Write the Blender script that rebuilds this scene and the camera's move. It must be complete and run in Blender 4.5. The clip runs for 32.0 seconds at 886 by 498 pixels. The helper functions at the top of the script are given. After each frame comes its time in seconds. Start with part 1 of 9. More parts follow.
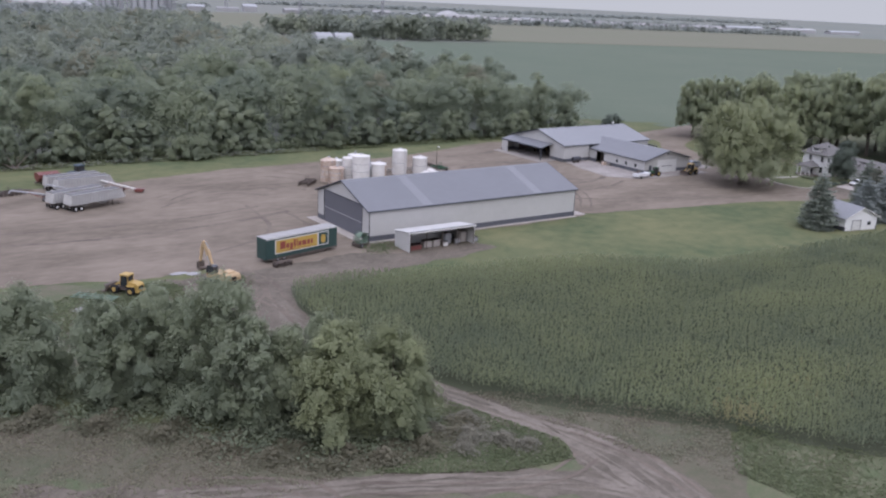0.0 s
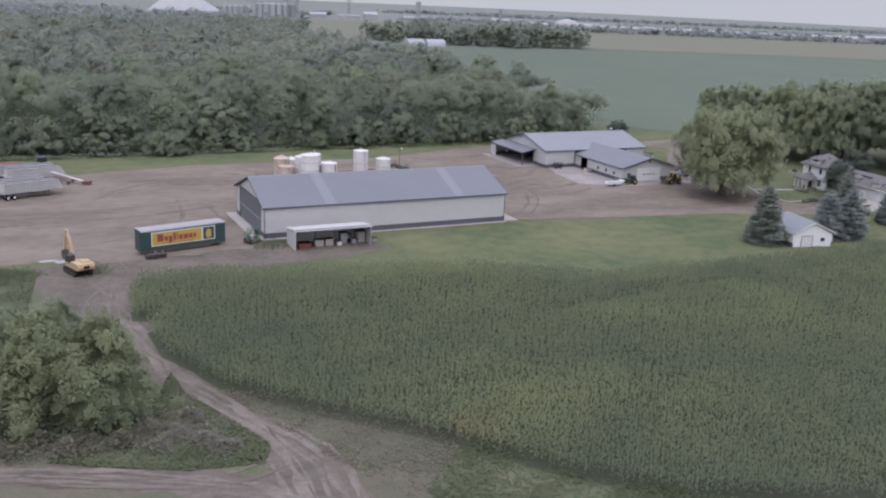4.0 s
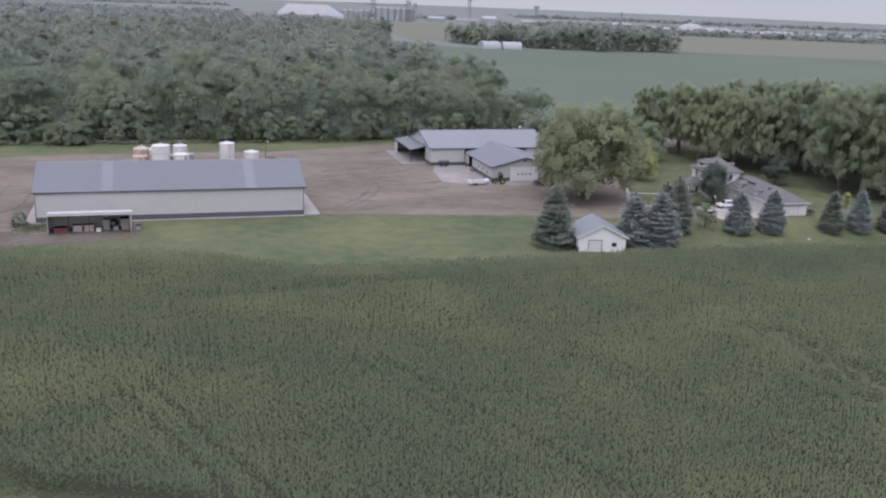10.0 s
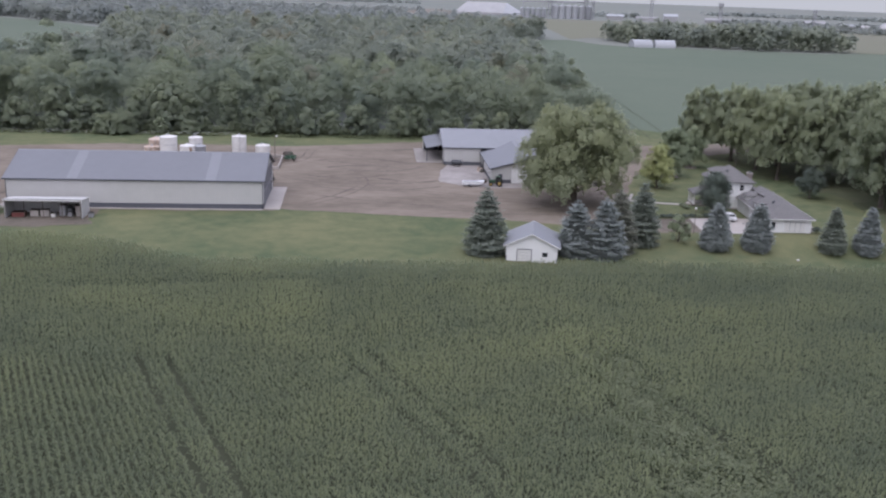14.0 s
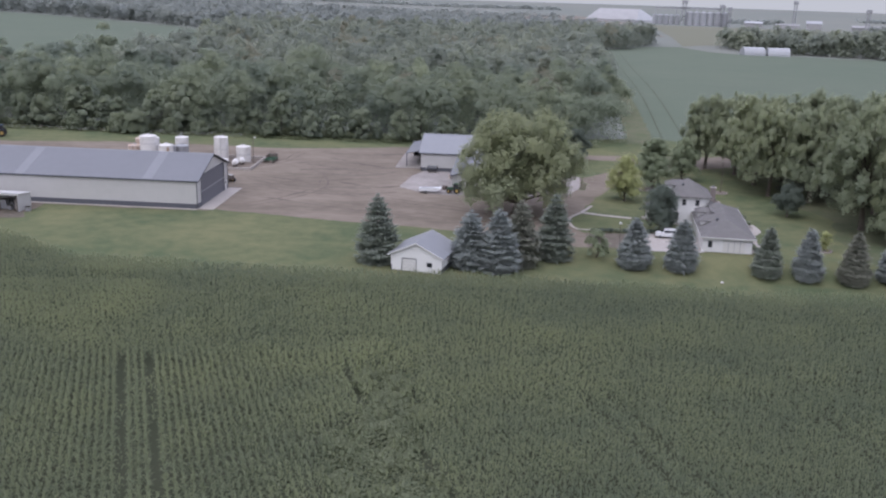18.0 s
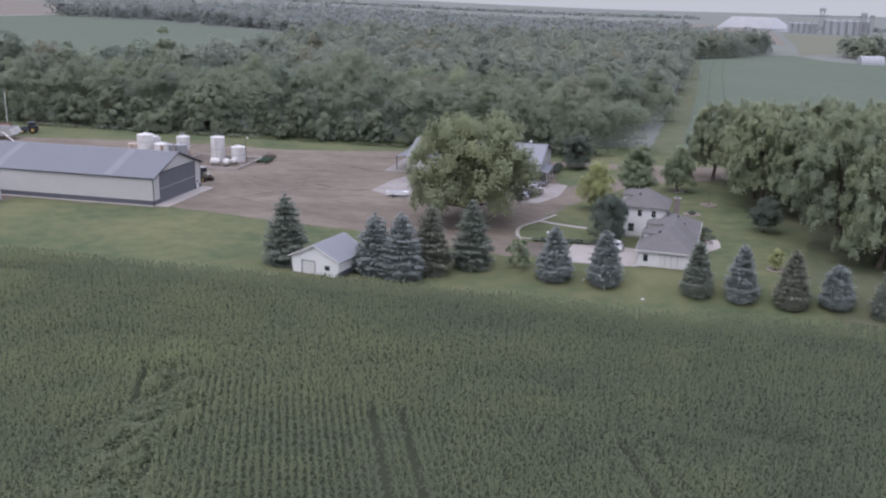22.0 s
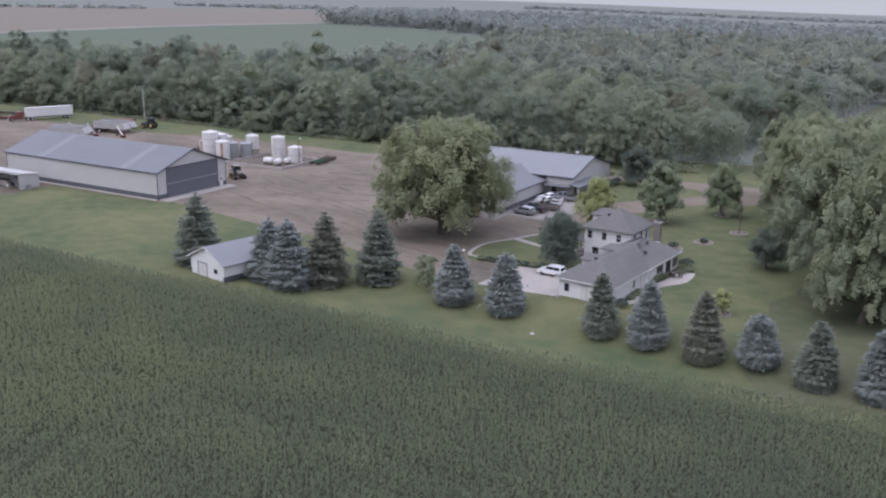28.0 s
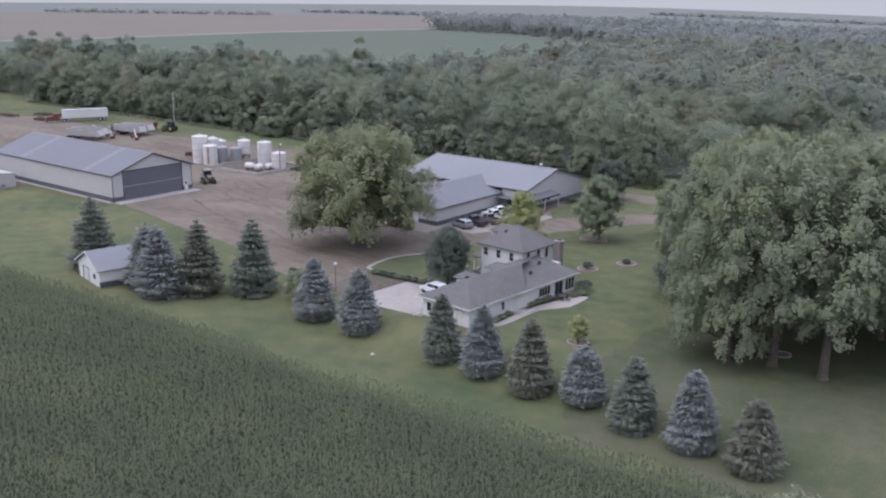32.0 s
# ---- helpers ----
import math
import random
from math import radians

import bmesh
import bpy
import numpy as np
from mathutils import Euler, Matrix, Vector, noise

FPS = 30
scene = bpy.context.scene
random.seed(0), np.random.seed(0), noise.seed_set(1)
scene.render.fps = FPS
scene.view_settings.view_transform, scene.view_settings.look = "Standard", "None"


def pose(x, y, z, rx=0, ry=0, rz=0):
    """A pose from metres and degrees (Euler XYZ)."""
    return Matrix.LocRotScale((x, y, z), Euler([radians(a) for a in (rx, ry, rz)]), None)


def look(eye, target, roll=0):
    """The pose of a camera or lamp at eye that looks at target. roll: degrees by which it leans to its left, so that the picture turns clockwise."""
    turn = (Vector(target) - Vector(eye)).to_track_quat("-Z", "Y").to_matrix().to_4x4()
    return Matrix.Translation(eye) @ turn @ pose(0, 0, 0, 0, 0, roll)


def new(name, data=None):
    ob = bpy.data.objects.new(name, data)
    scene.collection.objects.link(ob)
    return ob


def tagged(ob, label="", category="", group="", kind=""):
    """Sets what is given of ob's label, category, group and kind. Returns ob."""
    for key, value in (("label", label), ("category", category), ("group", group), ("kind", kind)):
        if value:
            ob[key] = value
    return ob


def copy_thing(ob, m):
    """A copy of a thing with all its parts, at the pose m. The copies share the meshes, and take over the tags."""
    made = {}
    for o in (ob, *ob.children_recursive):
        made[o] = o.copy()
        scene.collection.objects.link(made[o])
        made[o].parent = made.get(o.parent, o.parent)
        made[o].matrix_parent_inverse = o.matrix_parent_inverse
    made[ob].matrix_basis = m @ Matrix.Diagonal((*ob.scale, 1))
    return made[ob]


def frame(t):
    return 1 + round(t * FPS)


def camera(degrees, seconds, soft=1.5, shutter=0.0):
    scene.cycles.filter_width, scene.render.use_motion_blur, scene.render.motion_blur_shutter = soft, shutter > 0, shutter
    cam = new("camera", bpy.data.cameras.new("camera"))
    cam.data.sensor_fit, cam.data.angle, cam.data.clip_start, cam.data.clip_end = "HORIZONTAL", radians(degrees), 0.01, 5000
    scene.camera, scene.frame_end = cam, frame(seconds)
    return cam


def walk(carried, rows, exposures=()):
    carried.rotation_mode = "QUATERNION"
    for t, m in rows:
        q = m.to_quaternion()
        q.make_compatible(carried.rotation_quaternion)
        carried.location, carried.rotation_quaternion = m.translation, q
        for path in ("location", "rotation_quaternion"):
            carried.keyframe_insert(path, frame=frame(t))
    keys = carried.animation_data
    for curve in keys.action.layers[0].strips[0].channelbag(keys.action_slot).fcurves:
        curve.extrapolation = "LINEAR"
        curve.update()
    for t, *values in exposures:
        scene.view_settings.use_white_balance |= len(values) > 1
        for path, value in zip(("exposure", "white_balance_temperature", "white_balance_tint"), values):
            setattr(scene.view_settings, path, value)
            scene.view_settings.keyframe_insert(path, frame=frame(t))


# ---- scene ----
cam = camera(49.85, 32.0, 2.2)
PATH = [
    (0.0, 4.13, 2.34, 45.25, -34.03, -15.64, -2.49),
    (0.5, 8.78, -0.53, 45.31, -31.88, -15.72, -2.44),
    (1.0, 13.45, -3.12, 45.39, -29.97, -15.78, -2.42),
    (1.5, 18.31, -5.59, 45.39, -28.65, -15.76, -2.41),
    (2.0, 23.12, -7.74, 45.36, -27.96, -15.71, -2.4),
    (2.5, 27.97, -9.78, 45.18, -27.62, -15.61, -2.44),
    (3.0, 32.88, -11.79, 45.05, -27.05, -15.54, -2.44),
    (3.5, 37.83, -13.66, 44.82, -26.3, -15.5, -2.43),
    (5.5, 58.25, -21.2, 44.48, -23.83, -15.31, -2.39),
    (6.0, 63.57, -23.14, 44.41, -22.96, -15.32, -2.37),
    (6.5, 69.03, -25.11, 44.35, -21.87, -15.36, -2.32),
    (7.0, 74.43, -27.11, 44.28, -21.18, -15.34, -2.3),
    (7.5, 80.03, -29.13, 44.24, -20.11, -15.37, -2.24),
    (8.0, 85.78, -31.12, 44.3, -19.32, -15.38, -2.2),
    (8.5, 91.46, -32.91, 44.29, -18.59, -15.38, -2.17),
    (9.0, 97.26, -34.46, 44.28, -17.83, -15.42, -2.18),
    (9.5, 103.24, -35.71, 44.28, -17.08, -15.44, -2.12),
    (10.0, 109.11, -36.7, 44.27, -16.26, -15.47, -2.09),
    (10.5, 115.07, -37.54, 44.21, -15.01, -15.54, -2.07),
    (11.0, 121.05, -38.11, 44.28, -13.68, -15.59, -2.01),
    (11.5, 126.96, -38.53, 44.48, -12.46, -15.65, -1.97),
    (12.0, 132.73, -38.8, 44.6, -10.86, -15.75, -1.91),
    (12.5, 138.61, -39.08, 44.77, -8.84, -15.85, -1.86),
    (13.0, 144.36, -39.16, 44.9, -7.32, -15.91, -1.82),
    (13.5, 150.0, -39.11, 44.94, -5.78, -15.96, -1.76),
    (15.5, 172.21, -37.98, 45.1, -0.53, -15.95, -1.62),
    (16.0, 177.47, -37.42, 45.14, 0.45, -15.93, -1.6),
    (16.5, 182.76, -36.83, 45.14, 1.55, -15.89, -1.57),
    (17.0, 187.91, -36.12, 45.13, 2.89, -15.89, -1.54),
    (17.5, 193.07, -35.25, 45.09, 3.97, -15.87, -1.51),
    (18.0, 198.12, -34.3, 45.12, 4.83, -15.83, -1.49),
    (18.5, 202.97, -33.21, 45.15, 5.52, -15.74, -1.44),
    (19.0, 207.38, -32.23, 45.05, 6.23, -15.68, -1.42),
    (19.5, 212.04, -31.11, 44.96, 7.25, -15.64, -1.4),
    (20.0, 216.7, -29.88, 44.83, 8.13, -15.58, -1.38),
    (20.5, 221.19, -28.52, 44.6, 9.08, -15.52, -1.35),
    (21.0, 225.63, -27.02, 44.37, 10.37, -15.48, -1.3),
    (21.5, 229.9, -25.3, 44.07, 11.75, -15.46, -1.24),
    (22.0, 234.28, -23.45, 43.9, 13.44, -15.48, -1.18),
    (22.5, 238.63, -21.32, 43.62, 15.31, -15.51, -1.11),
    (23.0, 242.92, -19.07, 43.47, 16.89, -15.5, -1.04),
    (23.5, 247.11, -16.49, 43.13, 18.36, -15.45, -1.0),
    (24.0, 251.44, -13.68, 42.91, 19.76, -15.46, -0.92),
    (24.5, 255.61, -10.89, 42.67, 21.32, -15.41, -0.86),
    (25.0, 259.85, -8.03, 42.58, 23.16, -15.44, -0.78),
    (25.5, 263.95, -5.18, 42.48, 25.11, -15.46, -0.75),
    (27.5, 279.8, 6.88, 42.2, 29.79, -15.26, -0.55),
    (28.0, 283.57, 9.93, 42.19, 30.81, -15.19, -0.53),
    (28.5, 287.22, 13.0, 42.15, 31.78, -15.13, -0.52),
    (29.0, 290.83, 16.13, 42.18, 32.79, -15.08, -0.51),
    (29.5, 294.39, 19.27, 42.18, 33.86, -15.01, -0.49),
    (30.0, 297.86, 22.39, 42.22, 35.11, -15.0, -0.47),
    (30.5, 301.22, 25.61, 42.27, 36.27, -14.99, -0.45),
    (31.0, 304.55, 28.95, 42.25, 37.18, -14.97, -0.43),
    (31.5, 307.74, 32.34, 42.23, 37.94, -14.94, -0.41),
    (32.0, 310.81, 35.79, 42.25, 38.75, -14.89, -0.39),
]
walk(cam, [(t, pose(x, y, z, 90 + pitch, roll, yaw)) for t, x, y, z, yaw, pitch, roll in PATH],
     [(t, 0.72, kelvin, 13.0) for t, kelvin in ((0.0, 6430), (10.0, 6450), (20.0, 6410), (26.0, 6360), (32.0, 6300))])

# ---- light ----
world = bpy.data.worlds.new("overcast_sky")
scene.world = world
world.use_nodes = True
wn, wl = world.node_tree.nodes, world.node_tree.links
wn.clear()
w_out = wn.new("ShaderNodeOutputWorld")
w_bg = wn.new("ShaderNodeBackground")
w_sky = wn.new("ShaderNodeTexSky")
w_sky.sky_type, w_sky.sun_disc = "NISHITA", False
w_sky.sun_elevation, w_sky.sun_rotation = radians(52), radians(205)
w_sky.air_density, w_sky.dust_density = 1.0, 6.0
w_tc = wn.new("ShaderNodeTexCoord")
w_sep = wn.new("ShaderNodeSeparateXYZ")
w_ramp = wn.new("ShaderNodeValToRGB")
w_ramp.color_ramp.elements[0].color = (0.345, 0.360, 0.402, 1)
w_ramp.color_ramp.elements[1].color = (0.880, 0.908, 1.165, 1)
w_ramp.color_ramp.elements[1].position = 0.62
w_cloud = wn.new("ShaderNodeTexNoise")
w_cloud.inputs["Scale"].default_value, w_cloud.inputs["Detail"].default_value = 2.2, 5
w_mul = wn.new("ShaderNodeMix")
w_mul.data_type, w_mul.blend_type = "RGBA", "SOFT_LIGHT"
w_mul.inputs[0].default_value = 0.10
w_mix = wn.new("ShaderNodeMix")
w_mix.data_type = "RGBA"
w_mix.inputs[0].default_value = 0.012
wl.new(w_tc.outputs["Generated"], w_sep.inputs[0])
wl.new(w_tc.outputs["Generated"], w_cloud.inputs["Vector"])
wl.new(w_sep.outputs["Z"], w_ramp.inputs[0])
wl.new(w_ramp.outputs[0], w_mul.inputs[6])
wl.new(w_cloud.outputs["Fac"], w_mul.inputs[7])
wl.new(w_mul.outputs[2], w_mix.inputs[6])
wl.new(w_sky.outputs[0], w_mix.inputs[7])
wl.new(w_mix.outputs[2], w_bg.inputs["Color"])
w_bg.inputs["Strength"].default_value = 0.95
wl.new(w_bg.outputs[0], w_out.inputs[0])
sun = new("sun", bpy.data.lights.new("sun", "SUN"))
sun.data.energy, sun.data.angle, sun.data.color = 0.55, radians(50), (0.98, 0.98, 0.96)
sun.matrix_world = look((0, 0, 200), (60, 110, 0))


# ---- materials ----
def mat(name, col, col2=None, rough=0.85, metal=0.0, big=0.12, small=1.5, amount=0.5, grain=0.08, bump=0.15, bump_scale=12.0, spec=0.3, rand=0.0, streak=None):
    """Colour between col and col2 by two noises (cycles per metre), with fine grain and relief."""
    m = bpy.data.materials.new(name)
    m.use_nodes = True
    n, l = m.node_tree.nodes, m.node_tree.links
    b = n["Principled BSDF"]
    col2 = col2 or tuple(c * 0.78 for c in col)
    geo = n.new("ShaderNodeNewGeometry")
    pos = geo.outputs["Position"]
    if streak:
        warp = n.new("ShaderNodeMapping")
        warp.inputs["Scale"].default_value = (streak[0], streak[1], 1)
        warp.inputs["Rotation"].default_value = (0, 0, radians(streak[2]))
        l.new(pos, warp.inputs["Vector"])
        pos = warp.outputs[0]

    def noise_node(scale, detail=4.0, rough_=0.6):
        t = n.new("ShaderNodeTexNoise")
        t.inputs["Scale"].default_value, t.inputs["Detail"].default_value, t.inputs["Roughness"].default_value = scale, detail, rough_
        l.new(pos, t.inputs["Vector"])
        return t.outputs["Fac"]

    def maths(op, a, b_):
        t = n.new("ShaderNodeMath")
        t.operation = op
        for i, s in enumerate((a, b_)):
            if isinstance(s, (int, float)):
                t.inputs[i].default_value = s
            else:
                l.new(s, t.inputs[i])
        return t.outputs[0]

    f = maths("ADD", maths("MULTIPLY", maths("SUBTRACT", noise_node(big), 0.5), 3.0 * amount), maths("MULTIPLY", maths("SUBTRACT", noise_node(small), 0.5), 2.0 * amount))
    f = maths("ADD", f, 0.5)
    if rand:
        info = n.new("ShaderNodeObjectInfo")
        f = maths("ADD", f, maths("MULTIPLY", maths("SUBTRACT", info.outputs["Random"], 0.5), rand))
    clamp = n.new("ShaderNodeClamp")
    l.new(f, clamp.inputs[0])
    mix = n.new("ShaderNodeMix")
    mix.data_type = "RGBA"
    l.new(clamp.outputs[0], mix.inputs[0])
    mix.inputs[6].default_value, mix.inputs[7].default_value = (*col, 1), (*col2, 1)
    fine = noise_node(bump_scale, 3.0, 0.7)
    hsv = n.new("ShaderNodeHueSaturation")
    l.new(mix.outputs[2], hsv.inputs["Color"])
    l.new(maths("ADD", maths("MULTIPLY", maths("SUBTRACT", fine, 0.5), 4 * grain), 1.0), hsv.inputs["Value"])
    l.new(hsv.outputs[0], b.inputs["Base Color"])
    b.inputs["Roughness"].default_value, b.inputs["Metallic"].default_value = rough, metal
    b.inputs["Specular IOR Level"].default_value = spec
    if bump:
        bp = n.new("ShaderNodeBump")
        bp.inputs["Strength"].default_value, bp.inputs["Distance"].default_value = bump, 0.05
        l.new(fine, bp.inputs["Height"])
        l.new(bp.outputs[0], b.inputs["Normal"])
    return m


def steel(name, col, rough=0.45, pitch=0.9, metal=0.0, spec=0.5):
    """Ribbed sheet steel: seams every pitch metres along x + y, streaks down the sheets."""
    m = mat(name, col, tuple(c * 0.86 for c in col), rough, metal, 0.08, 0.7, 0.45, 0.02, 0.0, 6.0, spec)
    n, l = m.node_tree.nodes, m.node_tree.links
    b = n["Principled BSDF"]
    geo = n.new("ShaderNodeNewGeometry")
    dot = n.new("ShaderNodeVectorMath")
    dot.operation = "DOT_PRODUCT"
    dot.inputs[1].default_value = (1, 1, 0)
    l.new(geo.outputs["Position"], dot.inputs[0])
    frac = n.new("ShaderNodeMath")
    frac.operation = "PINGPONG"
    frac.inputs[1].default_value = pitch / 2
    l.new(dot.outputs["Value"], frac.inputs[0])
    rib = n.new("ShaderNodeMapRange")
    rib.inputs["From Min"].default_value, rib.inputs["From Max"].default_value = 0.0, 0.06
    rib.inputs["To Min"].default_value, rib.inputs["To Max"].default_value = 1.0, 0.0
    l.new(frac.outputs[0], rib.inputs["Value"])
    bp = n.new("ShaderNodeBump")
    bp.inputs["Strength"].default_value, bp.inputs["Distance"].default_value = 0.5, 0.03
    l.new(rib.outputs[0], bp.inputs["Height"])
    l.new(bp.outputs[0], b.inputs["Normal"])
    return m


def foliage(name, dark, light, rough=0.7, patch=0.05, patch_amount=0.7, rand=0.35, through_light=0.5):
    """Leaf colour from each leaf's tone, broad patches and the plant. Tone can hold painted shading."""
    m = bpy.data.materials.new(name)
    m.use_nodes = True
    n, l = m.node_tree.nodes, m.node_tree.links
    b = n["Principled BSDF"]
    at = n.new("ShaderNodeAttribute")
    at.attribute_name = "tone"
    geo = n.new("ShaderNodeNewGeometry")
    t = n.new("ShaderNodeTexNoise")
    t.inputs["Scale"].default_value, t.inputs["Detail"].default_value = patch, 3
    l.new(geo.outputs["Position"], t.inputs["Vector"])
    info = n.new("ShaderNodeObjectInfo")

    def maths(op, a, b_):
        q = n.new("ShaderNodeMath")
        q.operation = op
        for i, s in enumerate((a, b_)):
            if isinstance(s, (int, float)):
                q.inputs[i].default_value = s
            else:
                l.new(s, q.inputs[i])
        return q.outputs[0]

    f = maths("ADD", at.outputs["Fac"], maths("MULTIPLY", maths("SUBTRACT", t.outputs["Fac"], 0.5), patch_amount))
    f = maths("ADD", f, maths("MULTIPLY", maths("SUBTRACT", info.outputs["Random"], 0.5), rand))
    clamp = n.new("ShaderNodeClamp")
    l.new(f, clamp.inputs[0])
    mix = n.new("ShaderNodeMix")
    mix.data_type = "RGBA"
    mix.inputs[6].default_value, mix.inputs[7].default_value = (*dark, 1), (*light, 1)
    l.new(clamp.outputs[0], mix.inputs[0])
    l.new(mix.outputs[2], b.inputs["Base Color"])
    b.inputs["Roughness"].default_value, b.inputs["Specular IOR Level"].default_value = rough, 0.06
    tr = n.new("ShaderNodeBsdfTranslucent")
    l.new(mix.outputs[2], tr.inputs["Color"])
    sh = n.new("ShaderNodeMixShader")
    sh.inputs[0].default_value = through_light
    l.new(b.outputs[0], sh.inputs[1])
    l.new(tr.outputs[0], sh.inputs[2])
    l.new(sh.outputs[0], n["Material Output"].inputs["Surface"])
    return m


def glass_mat(name, col):
    m = mat(name, col, None, 0.08, 0.0, 0.5, 2.0, 0.3, 0.0, 0.0, 8, 0.6)
    return m


# far land is lightened and greyed, with distance haze put into its base colour
M_GROUND = mat("haze_tinted_far_fields", (0.150, 0.168, 0.150), (0.182, 0.186, 0.162), 1.0, 0, 0.0016, 0.006, 0.7, 0.05, 0, 0.4, 0.1)
M_SOY = mat("soybean_field", (0.098, 0.124, 0.090), (0.118, 0.138, 0.102), 1.0, 0, 0.006, 0.05, 0.5, 0.08, 0, 0.9, 0.1)
M_RIPE = mat("ripening_field", (0.158, 0.156, 0.118), (0.146, 0.152, 0.108), 1.0, 0, 0.006, 0.04, 0.5, 0.08, 0, 0.7, 0.1)
M_STUBBLE = mat("stubble_field", (0.190, 0.168, 0.142), (0.165, 0.150, 0.122), 1.0, 0, 0.004, 0.03, 0.5, 0.05, 0, 0.5, 0.1)
M_LAWN = mat("mown_grass", (0.076, 0.098, 0.052), (0.142, 0.144, 0.076), 1.0, 0, 0.05, 0.35, 0.80, 0.13, 0.5, 5.0, 0.1)
# brownish worn lawn, made darker still to hold the grove's shade in its colour
M_WORNSHADE = mat("worn_grass_toned_for_shade", (0.076, 0.095, 0.052), (0.122, 0.120, 0.076), 1.0, 0, 0.06, 0.4, 0.9, 0.12, 0.5, 4.0, 0.1)
M_ROUGH = mat("rough_grass", (0.090, 0.110, 0.062), (0.136, 0.121, 0.092), 1.0, 0, 0.07, 0.5, 1.0, 0.2, 0.7, 3.5, 0.1)
M_SCRUB = mat("brown_fallow_ground", (0.086, 0.094, 0.060), (0.128, 0.112, 0.086), 1.0, 0, 0.09, 0.6, 0.9, 0.14, 0.7, 3.0, 0.1)
M_LUSH = mat("lush_verge_grass", (0.090, 0.112, 0.060), (0.136, 0.132, 0.088), 1.0, 0, 0.12, 0.7, 0.8, 0.18, 0.7, 4.0, 0.1)
M_GRAVEL = mat("packed_gravel", (0.212, 0.179, 0.145), (0.130, 0.109, 0.086), 1.0, 0, 0.06, 0.5, 0.80, 0.07, 0.35, 6.0, 0.15, streak=(0.6, 1.3, 12))
M_TARP = mat("grey_tarp", (0.150, 0.150, 0.152), (0.105, 0.103, 0.104), 0.8, 0, 0.4, 2.0, 0.5, 0.05, 0.1)
M_ROOFSKIN = mat("weathered_roof_skin", (0.330, 0.328, 0.318), (0.250, 0.246, 0.238), 0.7, 0, 0.3, 1.5, 0.5, 0.05, 0)
M_DIRT = mat("rutted_dirt", (0.156, 0.134, 0.110), (0.096, 0.085, 0.068), 1.0, 0, 0.14, 0.9, 0.9, 0.16, 0.8, 3.0, 0.15)
M_RUT = mat("pale_wheel_ruts", (0.200, 0.176, 0.148), (0.128, 0.111, 0.092), 1.0, 0, 0.25, 1.5, 0.8, 0.12, 0.6, 5.0, 0.15)
M_FARROAD = mat("pale_gravel_road", (0.300, 0.285, 0.260), (0.240, 0.226, 0.205), 1.0, 0, 0.02, 0.2, 0.5, 0.05, 0, 2.0, 0.1)
M_MARK = mat("tyre_marks", (0.106, 0.088, 0.074), (0.172, 0.145, 0.118), 1.0, 0, 0.15, 0.9, 0.9, 0.06, 0.2, 6.0, 0.15)
M_SOIL = mat("field_soil", (0.060, 0.070, 0.044), (0.078, 0.084, 0.056), 1.0, 0, 0.1, 1.0, 0.5, 0.1, 0.3, 6.0, 0.1)
M_CONC = mat("concrete", (0.385, 0.355, 0.325), (0.300, 0.275, 0.250), 0.9, 0, 0.15, 1.2, 0.6, 0.05, 0.15, 9.0, 0.25)
M_APRON = mat("stained_concrete", (0.300, 0.276, 0.256), (0.205, 0.186, 0.172), 0.9, 0, 0.18, 0.9, 0.8, 0.06, 0.15, 7.0, 0.25)
M_WET = mat("muddy_puddle", (0.270, 0.260, 0.250), (0.180, 0.170, 0.160), 0.15, 0, 0.5, 2.0, 0.4, 0.02, 0.0, 9.0, 0.6)
M_WALL = steel("white_steel_siding", (0.460, 0.456, 0.440), 0.6)
M_WAIN = steel("charcoal_steel_siding", (0.085, 0.090, 0.105), 0.55)
M_ROOF = steel("blue_grey_steel_roof", (0.160, 0.166, 0.178), 0.55, spec=0.3)
M_ROOFLIGHT = steel("faded_roof_sheet", (0.198, 0.205, 0.216), 0.55, spec=0.3)
M_SHOPROOF = steel("pale_grey_steel_roof", (0.218, 0.226, 0.238), 0.55, spec=0.3)
M_TRIM = mat("dark_trim", (0.070, 0.075, 0.090), None, 0.5, 0, 0.3, 2, 0.3, 0.03, 0)
M_DOORGREY = steel("grey_door_sheet", (0.115, 0.120, 0.140), 0.5, 1.2)
M_WHITE = mat("white_paint", (0.630, 0.625, 0.605), (0.560, 0.552, 0.530), 0.55, 0, 0.3, 2.0, 0.4, 0.02, 0)
M_SIDING = mat("white_lap_siding", (0.680, 0.680, 0.668), (0.620, 0.620, 0.608), 0.6, 0, 0.2, 2.5, 0.4, 0.02, 0)
M_SHINGLE = mat("grey_asphalt_shingles", (0.160, 0.155, 0.150), (0.120, 0.116, 0.112), 0.95, 0, 0.4, 3.0, 0.5, 0.16, 0.4, 5.0, 0.2)
M_DARK = mat("dark_opening", (0.020, 0.020, 0.022), None, 0.9, 0, 0.5, 2, 0.3, 0.02, 0)
M_GLASS = glass_mat("window_glass", (0.028, 0.032, 0.038))
M_BRICK = mat("chimney_brick", (0.225, 0.196, 0.180), (0.168, 0.145, 0.132), 0.9, 0, 1.0, 6.0, 0.6, 0.15, 0.4, 9.0)
M_BARK = mat("grey_bark", (0.150, 0.130, 0.110), (0.085, 0.072, 0.060), 0.95, 0, 0.5, 4.0, 0.6, 0.18, 0.8, 6.0, 0.1)
M_TANK = mat("white_tank_paint", (0.640, 0.630, 0.610), (0.500, 0.480, 0.450), 0.5, 0, 0.35, 1.5, 0.6, 0.04, 0.05, rand=0.2)
